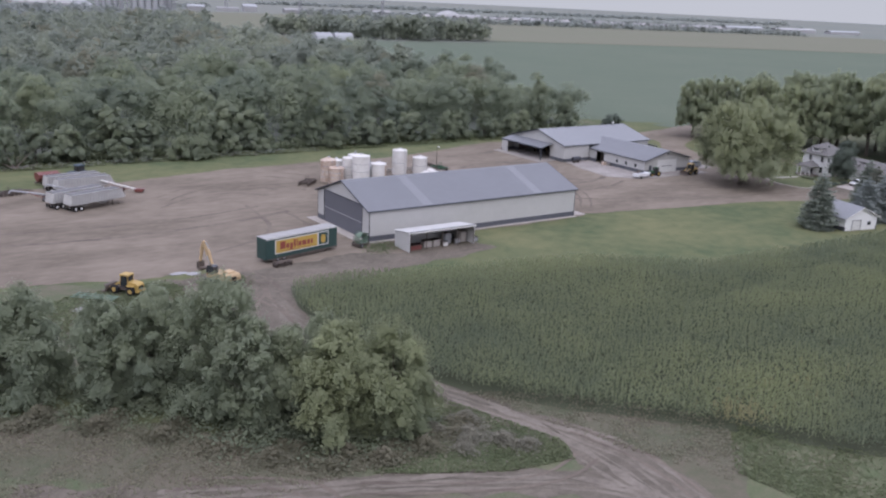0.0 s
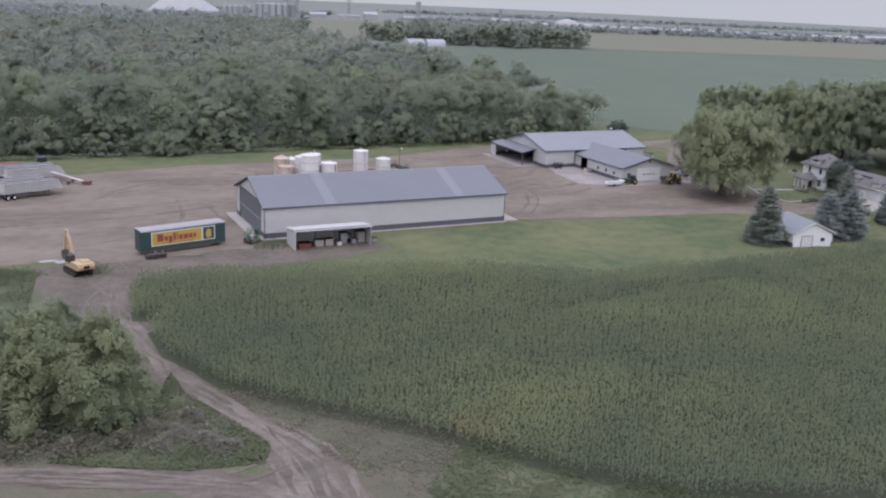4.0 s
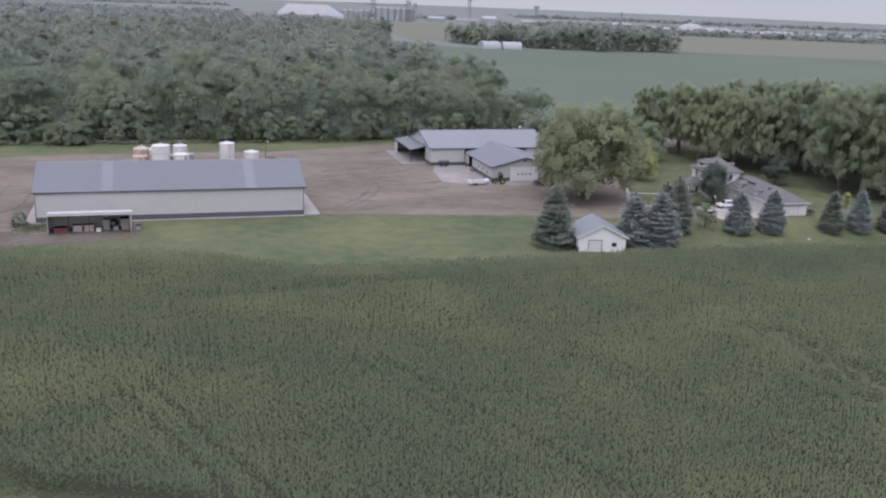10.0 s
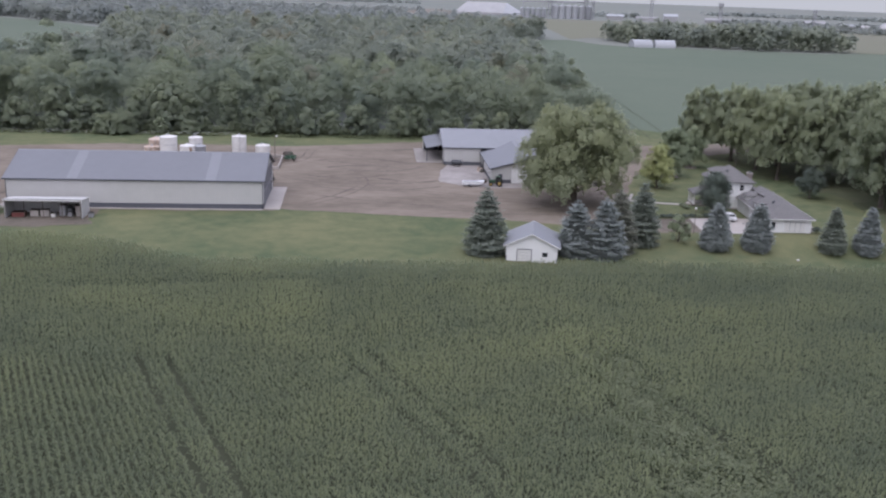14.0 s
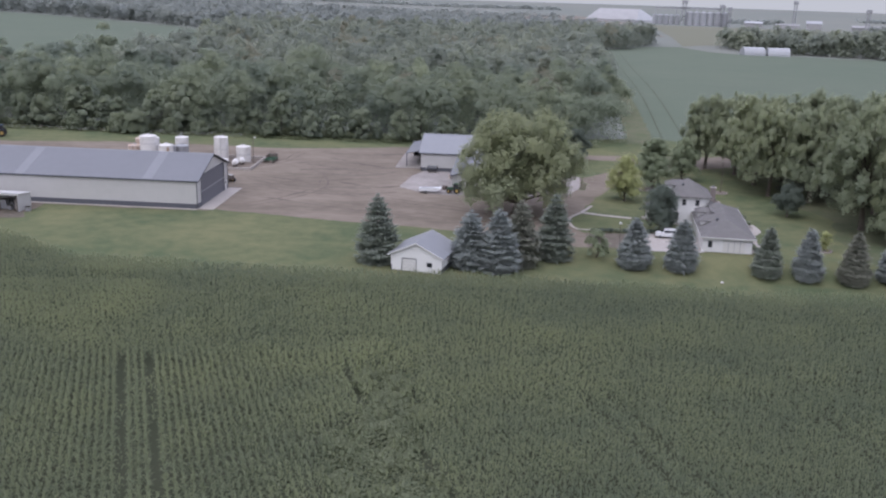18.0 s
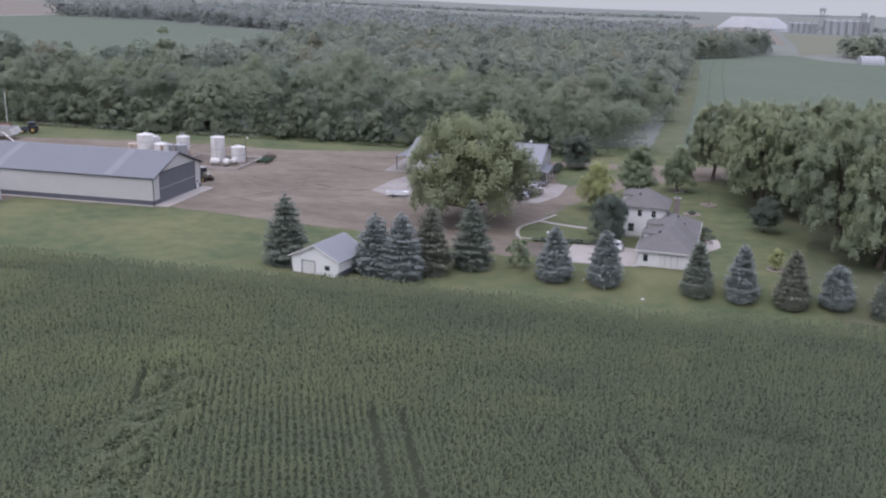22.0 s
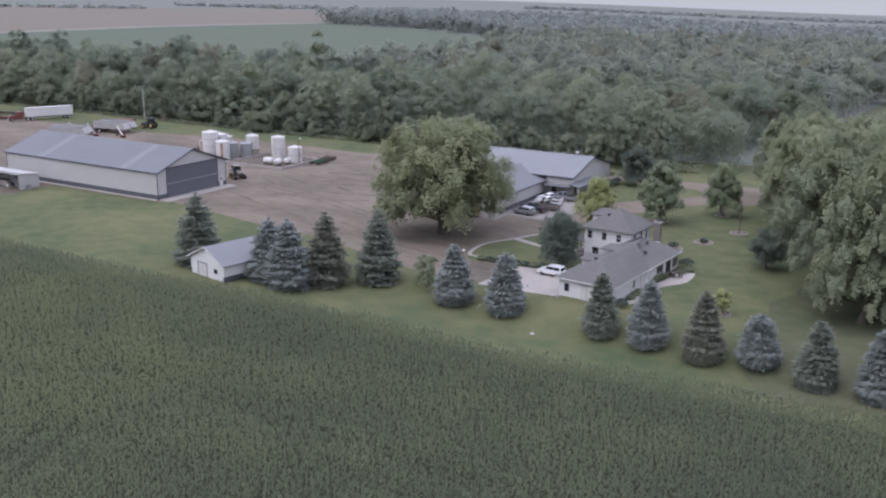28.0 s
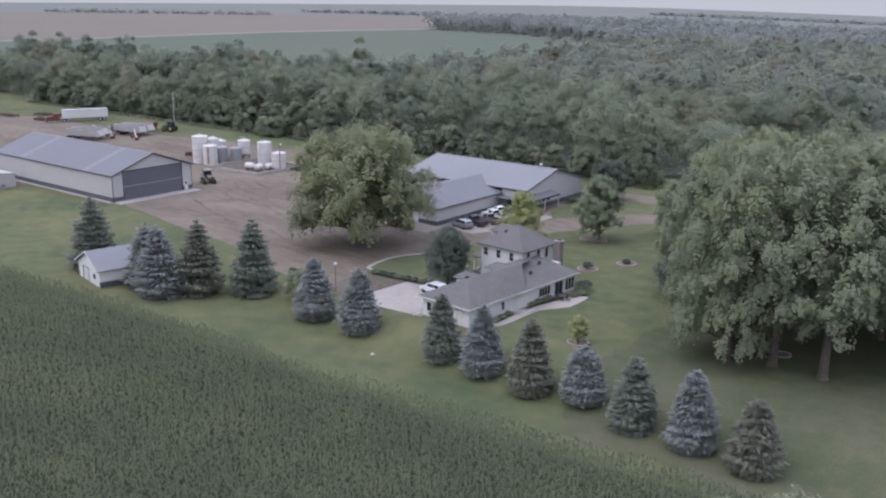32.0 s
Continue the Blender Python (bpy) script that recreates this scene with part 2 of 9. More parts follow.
M_HOPPER = mat("dull_white_trailer_paint", (0.430, 0.425, 0.410), (0.340, 0.332, 0.318), 0.5, 0, 0.35, 1.5, 0.6, 0.04, 0.05)
M_GALV = mat("galvanised_steel", (0.360, 0.365, 0.375), (0.270, 0.275, 0.285), 0.45, 0.3, 0.4, 2.0, 0.5, 0.04, 0.05)
M_RUST = mat("rust_streaks", (0.245, 0.150, 0.085), (0.400, 0.330, 0.260), 0.9, 0, 0.6, 2.5, 0.7, 0.1, 0.1)
M_RUSTPALE = mat("rust_stained_tank", (0.520, 0.450, 0.390), (0.330, 0.230, 0.165), 0.7, 0, 0.4, 1.6, 0.7, 0.06, 0.05)
M_BLACK = mat("black_rubber", (0.022, 0.022, 0.023), None, 0.85, 0, 0.8, 4, 0.4, 0.05, 0.1)
M_FRAME = mat("weathered_machine_steel", (0.075, 0.065, 0.060), (0.140, 0.110, 0.090), 0.7, 0.2, 0.5, 3, 0.6, 0.08, 0.1)
M_YELLOW = mat("machine_yellow", (0.430, 0.300, 0.090), (0.340, 0.230, 0.080), 0.5, 0, 0.5, 2.5, 0.4, 0.05, 0.05)
M_TAN = mat("faded_excavator_yellow", (0.470, 0.345, 0.205), (0.370, 0.265, 0.150), 0.6, 0, 0.5, 2.5, 0.5, 0.06, 0.05)
M_RED = mat("machine_red", (0.170, 0.055, 0.048), (0.130, 0.052, 0.046), 0.5, 0, 0.5, 2.5, 0.4, 0.05, 0.05)
M_GREEN = mat("machine_green", (0.040, 0.090, 0.050), (0.030, 0.065, 0.040), 0.5, 0, 0.5, 2.5, 0.4, 0.05, 0.05)
M_HOSE = mat("green_hose", (0.130, 0.210, 0.150), (0.200, 0.250, 0.200), 0.6, 0, 0.8, 3.0, 0.5, 0.05, 0.05)
M_VANGREEN = mat("dark_green_van_side", (0.036, 0.070, 0.062), (0.030, 0.056, 0.052), 0.45, 0, 0.2, 1.5, 0.4, 0.03, 0)
M_SIGNYEL = mat("sign_yellow", (0.450, 0.300, 0.075), (0.410, 0.275, 0.070), 0.5, 0, 0.3, 2, 0.3, 0.02, 0)
M_SIGNRED = mat("sign_red", (0.250, 0.065, 0.050), (0.220, 0.060, 0.050), 0.5, 0, 0.3, 2, 0.3, 0.02, 0)
M_BLUEDARK = mat("dark_blue_machine", (0.035, 0.055, 0.075), (0.060, 0.080, 0.095), 0.6, 0, 0.6, 3, 0.5, 0.05, 0.05)
M_CARWHITE = mat("white_car_paint", (0.680, 0.690, 0.700), (0.640, 0.650, 0.660), 0.25, 0, 0.5, 2, 0.2, 0.0, 0, spec=0.6)
M_CARSILVER = mat("silver_car_paint", (0.330, 0.345, 0.360), (0.290, 0.300, 0.315), 0.25, 0.4, 0.5, 2, 0.2, 0.0, 0, spec=0.6)
M_CARDARK = mat("charcoal_car_paint", (0.045, 0.048, 0.055), None, 0.25, 0.2, 0.5, 2, 0.2, 0.0, 0, spec=0.6)
M_CARTAN = mat("beige_car_paint", (0.260, 0.240, 0.215), None, 0.25, 0.3, 0.5, 2, 0.2, 0.0, 0, spec=0.6)
M_LIGHTRED = mat("tail_light_red", (0.300, 0.020, 0.020), None, 0.2, 0, 1, 4, 0.1, 0, 0)
M_LAMP = mat("lamp_lens", (0.720, 0.720, 0.700), None, 0.2, 0, 1, 4, 0.1, 0, 0)
M_POLE = mat("weathered_wood_pole", (0.150, 0.125, 0.105), (0.100, 0.085, 0.072), 0.9, 0, 0.5, 5, 0.5, 0.1, 0.2)
M_STONE = mat("pale_edging_stone", (0.330, 0.290, 0.262), (0.240, 0.210, 0.190), 0.9, 0, 0.8, 3, 0.5, 0.1, 0.3)
M_MULCH = mat("pale_mulch", (0.215, 0.180, 0.155), (0.150, 0.125, 0.105), 1.0, 0, 0.8, 4, 0.5, 0.15, 0.4)
M_ELEV = mat("pale_far_steel", (0.350, 0.360, 0.370), (0.290, 0.300, 0.310), 0.6, 0, 0.02, 0.2, 0.5, 0.02, 0)
M_FARROOF = mat("muted_far_roofs", (0.260, 0.260, 0.265), (0.350, 0.336, 0.330), 0.9, 0, 0.01, 0.1, 0.6, 0.02, 0, rand=0.9)
# white walls far off are dulled; haze is painted into this colour
M_FARWALL = mat("haze_dulled_far_walls", (0.370, 0.370, 0.370), (0.250, 0.248, 0.245), 0.8, 0, 0.01, 0.1, 0.4, 0.02, 0, rand=0.9)

# woodland, grove and thicket leaves: dark ends lifted to put haze into the colour
F_WOOD = foliage("mixed_woodland_leaves", (0.232, 0.272, 0.218), (0.335, 0.370, 0.246), 0.75, 0.028, 0.7, 0.3, 0.6)
F_YARD = foliage("cottonwood_leaves", (0.270, 0.302, 0.205), (0.385, 0.410, 0.245), 0.7, 0.12, 0.5, 0.1, 0.6)
F_GROVE = foliage("grove_leaves", (0.276, 0.318, 0.234), (0.385, 0.416, 0.262), 0.7, 0.07, 0.6, 0.4, 0.6)
F_HEDGE = foliage("box_elder_leaves", (0.250, 0.288, 0.214), (0.325, 0.358, 0.240), 0.7, 0.10, 0.8, 0.3, 0.6)
F_ELDER = foliage("yellow_green_elder_leaves", (0.255, 0.290, 0.194), (0.355, 0.380, 0.222), 0.7, 0.14, 0.8, 0.2, 0.6)
F_ROUND = foliage("dark_maple_leaves", (0.128, 0.158, 0.132), (0.182, 0.212, 0.168), 0.7, 0.3, 0.3, 0.2)
F_LIGHT = foliage("young_tree_leaves", (0.225, 0.270, 0.185), (0.315, 0.355, 0.222), 0.7, 0.2, 0.3, 0.4)
F_YELLOW = foliage("yellow_green_leaves", (0.330, 0.360, 0.180), (0.440, 0.460, 0.222), 0.7, 0.3, 0.3, 0.2)
F_SPRUCE = foliage("green_spruce_needles", (0.210, 0.242, 0.208), (0.295, 0.324, 0.262), 0.8, 0.4, 0.3, 0.3)
F_SPRUCEBR = foliage("browning_spruce_needles", (0.216, 0.228, 0.188), (0.296, 0.300, 0.240), 0.8, 0.3, 0.5, 0.2)
F_BLUE = foliage("blue_spruce_needles", (0.258, 0.288, 0.276), (0.360, 0.390, 0.368), 0.8, 0.4, 0.3, 0.3)
F_CORN = foliage("corn_leaves", (0.163, 0.193, 0.132), (0.271, 0.297, 0.165), 0.65, 0.035, 0.9, 0.0)
F_CORNYEL = foliage("yellowing_corn_leaves", (0.227, 0.224, 0.137), (0.315, 0.296, 0.165), 0.65, 0.2, 0.5, 0.0)
F_WEED = foliage("dry_weeds", (0.190, 0.190, 0.135), (0.275, 0.252, 0.188), 0.8, 0.15, 1.0, 0.2)
F_GRASS = foliage("long_green_grass", (0.130, 0.162, 0.092), (0.190, 0.210, 0.122), 0.8, 0.12, 0.9, 0.2)
F_WOODBR = foliage("browning_woodland_leaves", (0.262, 0.268, 0.205), (0.335, 0.325, 0.235), 0.75, 0.03, 0.6, 0.3, 0.6)
F_WILLOW = foliage("pale_willow_leaves", (0.300, 0.332, 0.240), (0.400, 0.425, 0.300), 0.7, 0.3, 0.4, 0.3)
# paler, greyer leaves for distant trees: the air's haze is put into their colour
F_MID = foliage("haze_tinted_wood_leaves", (0.268, 0.298, 0.250), (0.350, 0.376, 0.276), 0.75, 0.012, 0.8, 0.3, 0.6)
F_FAR = foliage("haze_tinted_far_leaves", (0.285, 0.312, 0.292), (0.345, 0.366, 0.326), 0.8, 0.004, 0.8, 0.2, 0.6)
F_GAPWEED = foliage("pale_field_weeds", (0.178, 0.206, 0.132), (0.262, 0.288, 0.180), 0.6, 0.2, 0.6, 0.0)
F_SAGE = foliage("grey_green_brush", (0.210, 0.208, 0.162), (0.312, 0.296, 0.240), 0.8, 0.3, 0.5, 0.2)


# ---- geometry helpers ----
class Geo:
    def __init__(self):
        self.v, self.f, self.cuts = [], [], []

    def add(self, verts, faces, m=None):
        k = len(self.v)
        self.cuts.append((k, len(self.f)))
        self.v += [tuple(m @ Vector(p)) if m else tuple(p) for p in verts]
        self.f += [tuple(k + i for i in q) for q in faces]
        return self

    def box(self, x0, y0, z0, x1, y1, z1, m=None):
        vs = [(x, y, z) for z in (z0, z1) for y in (y0, y1) for x in (x0, x1)]
        return self.add(vs, [(0, 2, 3, 1), (4, 5, 7, 6), (0, 1, 5, 4), (2, 6, 7, 3), (0, 4, 6, 2), (1, 3, 7, 5)], m)

    def prism(self, poly, axis, c0, c1, m=None):
        """Extrude a 2D outline along an axis: 'x' takes (y, z), 'y' takes (x, z), 'z' takes (x, y)."""
        def at(p, c):
            return {"x": (c, p[0], p[1]), "y": (p[0], c, p[1]), "z": (p[0], p[1], c)}[axis]
        n = len(poly)
        vs = [at(p, c0) for p in poly] + [at(p, c1) for p in poly]
        fs = [tuple(range(n))[::-1], tuple(range(n, 2 * n))] + [(i, (i + 1) % n, n + (i + 1) % n, n + i) for i in range(n)]
        return self.add(vs, fs, m)

    def tube(self, pts, radii, n=8, m=None):
        """A tapered tube through points, closed at both ends."""
        pts = [Vector(p) for p in pts]
        radii = radii if isinstance(radii, (list, tuple)) else [radii] * len(pts)
        vs, fs = [], []
        for i, p in enumerate(pts):
            d = (pts[min(i + 1, len(pts) - 1)] - pts[max(i - 1, 0)]).normalized()
            u = d.cross(Vector((0, 0, 1)) if abs(d.z) < 0.95 else Vector((1, 0, 0))).normalized()
            w = d.cross(u)
            for k in range(n):
                a = 2 * math.pi * k / n
                vs.append(tuple(p + (u * math.cos(a) + w * math.sin(a)) * radii[i]))
        for i in range(len(pts) - 1):
            for k in range(n):
                fs.append((i * n + k, i * n + (k + 1) % n, (i + 1) * n + (k + 1) % n, (i + 1) * n + k))
        fs.append(tuple(range(n))[::-1])
        fs.append(tuple((len(pts) - 1) * n + k for k in range(n)))
        return self.add(vs, fs, m)

    def lathe(self, prof, cx, cy, n=24, m=None):
        """Turn a profile of (radius, z) round an upright axis."""
        vs, fs = [], []
        for r, z in prof:
            vs += [(cx + r * math.cos(2 * math.pi * k / n), cy + r * math.sin(2 * math.pi * k / n), z) for k in range(n)]
        for i in range(len(prof) - 1):
            fs += [(i * n + k, i * n + (k + 1) % n, (i + 1) * n + (k + 1) % n, (i + 1) * n + k) for k in range(n)]
        fs += [tuple(range(n))[::-1], tuple((len(prof) - 1) * n + k for k in range(n))]
        return self.add(vs, fs, m)

    def wheel(self, x, y, z, r, w, n=14, m=None):
        """A wheel whose axle lies along y."""
        prof = [(r * 0.80, -w / 2), (r * 0.97, -w / 2 + 0.04), (r, -w / 4), (r, w / 4), (r * 0.97, w / 2 - 0.04), (r * 0.80, w / 2)]
        vs, fs = [], []
        for q, o in prof:
            vs += [(x + q * math.cos(2 * math.pi * k / n), y + o, z + q * math.sin(2 * math.pi * k / n)) for k in range(n)]
        for i in range(len(prof) - 1):
            fs += [(i * n + k, (i + 1) * n + k, (i + 1) * n + (k + 1) % n, i * n + (k + 1) % n) for k in range(n)]
        fs += [tuple(range(n)), tuple((len(prof) - 1) * n + k for k in range(n))[::-1]]
        return self.add(vs, fs, m)

    def mesh(self, name):
        me = bpy.data.meshes.new(name)
        me.from_pydata(self.v, [], self.f)
        me.update()
        return me


def part(name, g, material, parent=None, label=""):
    """One mesh object under a thing or a part, in the thing's own space."""
    me = g.mesh(name) if isinstance(g, Geo) else g
    if not me.materials:
        me.materials.append(material)
    ob = new(name, me)
    if parent:
        ob.parent = parent
    return tagged(ob, label) if label else ob


def pieces(name, g, material, parent=None, label=""):
    """One part for each solid that was added to g."""
    ends = g.cuts[1:] + [(len(g.v), len(g.f))]
    for (v0, f0), (v1, f1) in zip(g.cuts, ends):
        q = Geo()
        q.add(g.v[v0:v1], [tuple(i - v0 for i in f) for f in g.f[f0:f1]])
        part(name, q, material, parent, label)


def thing(name, label, category, m=None, group="", kind=""):
    """An Empty at a thing's base that holds its parts."""
    ob = new(name)
    ob.empty_display_size = 0.5
    if m:
        ob.matrix_world = m
    return tagged(ob, label, category, group, kind)


def ease(t):
    t = np.clip(t, 0.0, 1.0)
    return t * t * (3 - 2 * t)


def far_fall(x, y):
    """The wide land sinks slowly away from the farm to the north and east."""
    dx, dy = np.asarray(x) - 120.0, np.asarray(y) - 150.0
    r = np.hypot(dx, dy)
    q = np.maximum(r - 200, 0.0)
    q = np.where(q < 60, q * q / 120, q - 30)
    return -0.0118 * q * ease((dx / np.maximum(r, 1.0) + 0.55) / 0.55) * ease((dy / np.maximum(r, 1.0) + 0.6) / 0.6)


def relief(x, y):
    """How far the land falls below the yard: a low slope south-east of the house, and the wide land beyond."""
    return -2.3 * ease((x - 185) / 60) * ease((129.3 - y) / 9) * ease((430 - x) / 70) * ease((y + 60) / 50) + far_fall(x, y)


def drape(ob, far=False):
    """Cut a level sheet into strips and lay it on the slope."""
    bm = bmesh.new()
    bm.from_mesh(ob.data)
    near = ((0, list(range(185, 250, 8)) + list(range(360, 431, 14))), (1, [120.3 + 0.9 * k for k in range(11)] + list(range(-60, -5, 10))))
    wide = ((0, range(-2100, 2500, 70)), (1, range(100, 2000, 70)))
    for axis, lines in wide if far else near:
        lo, hi = min(v.co[axis] for v in bm.verts), max(v.co[axis] for v in bm.verts)
        for c in lines:
            if lo < c < hi:
                no = (1, 0, 0) if axis == 0 else (0, 1, 0)
                bmesh.ops.bisect_plane(bm, geom=bm.verts[:] + bm.edges[:] + bm.faces[:], plane_co=tuple(c * q for q in no), plane_no=no)
    bmesh.ops.triangulate(bm, faces=bm.faces[:])
    for v in bm.verts:
        v.co.z += float(relief(v.co.x, v.co.y))
    bm.to_mesh(ob.data)
    bm.free()
    return ob


def drift(x, y, wave, seed):
    """Smooth uneven drift over the land between about -1 and 1, with that wavelength in metres."""
    rs = np.random.RandomState(seed)
    out = np.zeros(np.shape(x))
    for k in range(7):
        a, f = rs.uniform(0, 6.283), 6.283 / wave * rs.uniform(0.6, 1.7)
        out = out + np.sin(np.asarray(x) * f * math.cos(a) + np.asarray(y) * f * math.sin(a) + rs.uniform(0, 6.283) + 0.8 * np.sin(np.asarray(x) * f * 0.37 + k))
    return out / 3.2


def inside(px, py, poly):
    """Which points lie in a polygon."""
    px, py = np.asarray(px), np.asarray(py)
    hit = np.zeros(px.shape, bool)
    n = len(poly)
    for i in range(n):
        (x0, y0), (x1, y1) = poly[i], poly[(i + 1) % n]
        if y0 == y1:
            continue
        c = ((y0 > py) != (y1 > py)) & (px < (x1 - x0) * (py - y0) / (y1 - y0) + x0)
        hit ^= c
    return hit


def ragged(poly, step=1.5, amp=0.7, seed=0.0):
    """A polygon's outline cut into short steps and made uneven."""
    out = []
    n = len(poly)
    for i in range(n):
        a, b = Vector(poly[i]), Vector(poly[(i + 1) % n])
        k = max(1, int((b - a).length / step))
        nrm = Vector((-(b - a).y, (b - a).x)).normalized()
        for j in range(k):
            p = a + (b - a) * j / k
            o = noise.noise(Vector((p.x * 0.13, p.y * 0.13, seed))) * 1.6 + noise.noise(Vector((p.x * 0.6, p.y * 0.6, seed))) * 0.9
            p = p + nrm * o * amp
            out.append((p.x, p.y))
    return out


def sheet(name, poly, z, material, label, category="ground", amp=0.7, step=1.5, seed=0.0):
    """A level piece of ground with an uneven edge."""
    bm = bmesh.new()
    vs = [bm.verts.new((x, y, z)) for x, y in ragged(poly, step, amp, seed)]
    es = [bm.edges.new((vs[i], vs[(i + 1) % len(vs)])) for i in range(len(vs))]
    bmesh.ops.triangle_fill(bm, use_beauty=False, use_dissolve=False, edges=es)
    for f in bm.faces:
        if f.normal.z < 0:
            f.normal_flip()
    me = bpy.data.meshes.new(name)
    bm.to_mesh(me)
    bm.free()
    me.materials.append(material)
    return tagged(new(name, me), label, category, kind="structure")


def band(name, pts, width, z, material, label, category="road", amp=0.3, seed=0.0, parent=None):
    """A strip of ground along a line."""
    pts = [Vector((*p, 0)) for p in pts]
    left, right = [], []
    for i in range(len(pts) - 1):
        k = max(2, int((pts[i + 1] - pts[i]).length / 1.5))
        for j in range(k + (i == len(pts) - 2)):
            t = j / k
            p0, p1, p2, p3 = pts[max(i - 1, 0)], pts[i], pts[i + 1], pts[min(i + 2, len(pts) - 1)]
            p = 0.5 * (2 * p1 + (p2 - p0) * t + (2 * p0 - 5 * p1 + 4 * p2 - p3) * t * t + (3 * p1 - p0 - 3 * p2 + p3) * t ** 3)
            d = (0.5 * ((p2 - p0) + 2 * (2 * p0 - 5 * p1 + 4 * p2 - p3) * t + 3 * (3 * p1 - p0 - 3 * p2 + p3) * t * t)).normalized()
            s = Vector((-d.y, d.x, 0))
            w = width[i] + (width[i + 1] - width[i]) * t if isinstance(width, list) else width
            a = noise.noise(Vector((p.x * 0.4, p.y * 0.4, seed))) * amp
            b = noise.noise(Vector((p.x * 0.4, p.y * 0.4, seed + 9))) * amp
            left.append(p + s * (w / 2 + a) + Vector((0, 0, z)))
            right.append(p - s * (w / 2 + b) + Vector((0, 0, z)))
    g = Geo()
    n = len(left)
    g.add(left + right, [(n + i, n + i + 1, i + 1, i) for i in range(n - 1)])
    ob = part(name, g, material, parent)
    return tagged(ob, label, category, kind="structure") if label else ob


def leaf_mesh(name, pos, nrm, size, tone, material, long=1.35, along=None):
    """Many small kite-shaped leaves or leaf sprays in one mesh, each with its tone."""
    n = len(pos)
    rs = np.random.RandomState(n % 9973)
    r = rs.normal(size=(n, 3))
    nrm = nrm / np.maximum(np.linalg.norm(nrm, axis=1, keepdims=True), 1e-6)
    u = np.cross(nrm, r) if along is None else along + r * 0.22
    u /= np.maximum(np.linalg.norm(u, axis=1, keepdims=True), 1e-6)
    w = np.cross(nrm, u)
    w /= np.maximum(np.linalg.norm(w, axis=1, keepdims=True), 1e-6)
    s = size[:, None]
    j = rs.uniform(0.7, 1.3, (n, 4, 1))
    v = np.stack([pos + u * s * long * 0.55 * j[:, 0], pos + w * s * 0.62 * j[:, 1] - u * s * long * 0.35, pos - w * s * 0.62 * j[:, 3] - u * s * long * 0.35 * j[:, 2]], 1).reshape(-1, 3)
    return quad_mesh(name, v, np.repeat(tone, 3), material, 3)


def quad_mesh(name, v, tone, material, c=4):
    """A mesh of loose faces with c corners each from an array of corners."""
    n = len(v) // c
    me = bpy.data.meshes.new(name)
    me.vertices.add(c * n)
    me.vertices.foreach_set("co", v.astype(np.float32).ravel())
    me.loops.add(c * n)
    me.loops.foreach_set("vertex_index", np.arange(c * n, dtype=np.int32))
    me.polygons.add(n)
    me.polygons.foreach_set("loop_start", np.arange(0, c * n, c, dtype=np.int32))
    me.polygons.foreach_set("loop_total", np.full(n, c, dtype=np.int32))
    at = me.attributes.new("tone", "FLOAT", "POINT")
    at.data.foreach_set("value", tone.astype(np.float32))
    me.materials.append(material)
    me.update(calc_edges=True)
    return me


def blob_points(rs, centres, radii, count, squash=0.8, depth=0.35):
    """Points in the outer shell of a set of round clumps, with the way that they face. Clumps bury each other's insides."""
    centres, radii = np.asarray(centres, float), np.asarray(radii, float)
    wgt = radii ** 2 / np.sum(radii ** 2)
    k = rs.choice(len(centres), count, p=wgt)
    d = rs.normal(size=(count, 3))
    d /= np.linalg.norm(d, axis=1, keepdims=True)
    d[:, 2] = np.where(d[:, 2] < -0.35, -d[:, 2] * 0.6, d[:, 2])
    rr = radii[k] * (1 - depth * rs.uniform(0, 1, count) ** 1.6) * (1 + 0.13 * np.sin(d[:, 0] * 7 + k) * np.cos(d[:, 1] * 6 + d[:, 2] * 5))
    p = centres[k] + d * rr[:, None] * np.array([1, 1, squash])
    return p, d, k


# ---- ground ----
def round_ground():
    radii = [0, 60, 120, 160, 190, 205, 220, 235, 250, 270, 300, 350, 420, 500, 600, 800, 1000, 1200, 1500, 1800, 2200, 2600, 3100, 3600, 4500]
    n, cx, cy = 180, 120, 150
    vs, fs = [(cx, cy, -0.14)], []
    for r in radii[1:]:
        vs += [(cx + r * math.cos(2 * math.pi * k / n), cy + r * math.sin(2 * math.pi * k / n), -0.14) for k in range(n)]
    fs += [(0, 1 + k, 1 + (k + 1) % n) for k in range(n)]
    for i in range(len(radii) - 2):
        a, b = 1 + i * n, 1 + (i + 1) * n
        fs += [(a + k, b + k, b + (k + 1) % n, a + (k + 1) % n) for k in range(n)]
    g = Geo()
    g.add(vs, fs)
    ob = part("ground", g, M_GROUND)
    drape(ob)
    return tagged(ob, "wide flat farmland fading to the horizon", "ground", kind="structure")


round_ground()
drape(sheet("field", [(212, 240), (226, 246), (230, 252), (234, 332), (237, 430), (240, 548), (244, 700), (300, 790), (330, 806), (344, 742), (366, 722), (400, 726), (430, 712), (520, 706), (556, 728), (740, 684), (900, 634), (1500, 440), (1500, 100), (420, 100), (420, 225), (330, 236), (262, 231)], -0.05, M_SOY, "green soybean field behind the farmstead", "field", 1.0, 6), True)
drape(sheet("field", [(334, 812), (360, 850), (440, 850), (556, 732), (740, 688), (900, 638), (1500, 444), (1900, 800), (1300, 1100), (1020, 1300), (700, 1400), (380, 1420), (352, 1000)], -0.04, M_RIPE, "tan ripening field before the far town", "field", 1.5, 10), True)
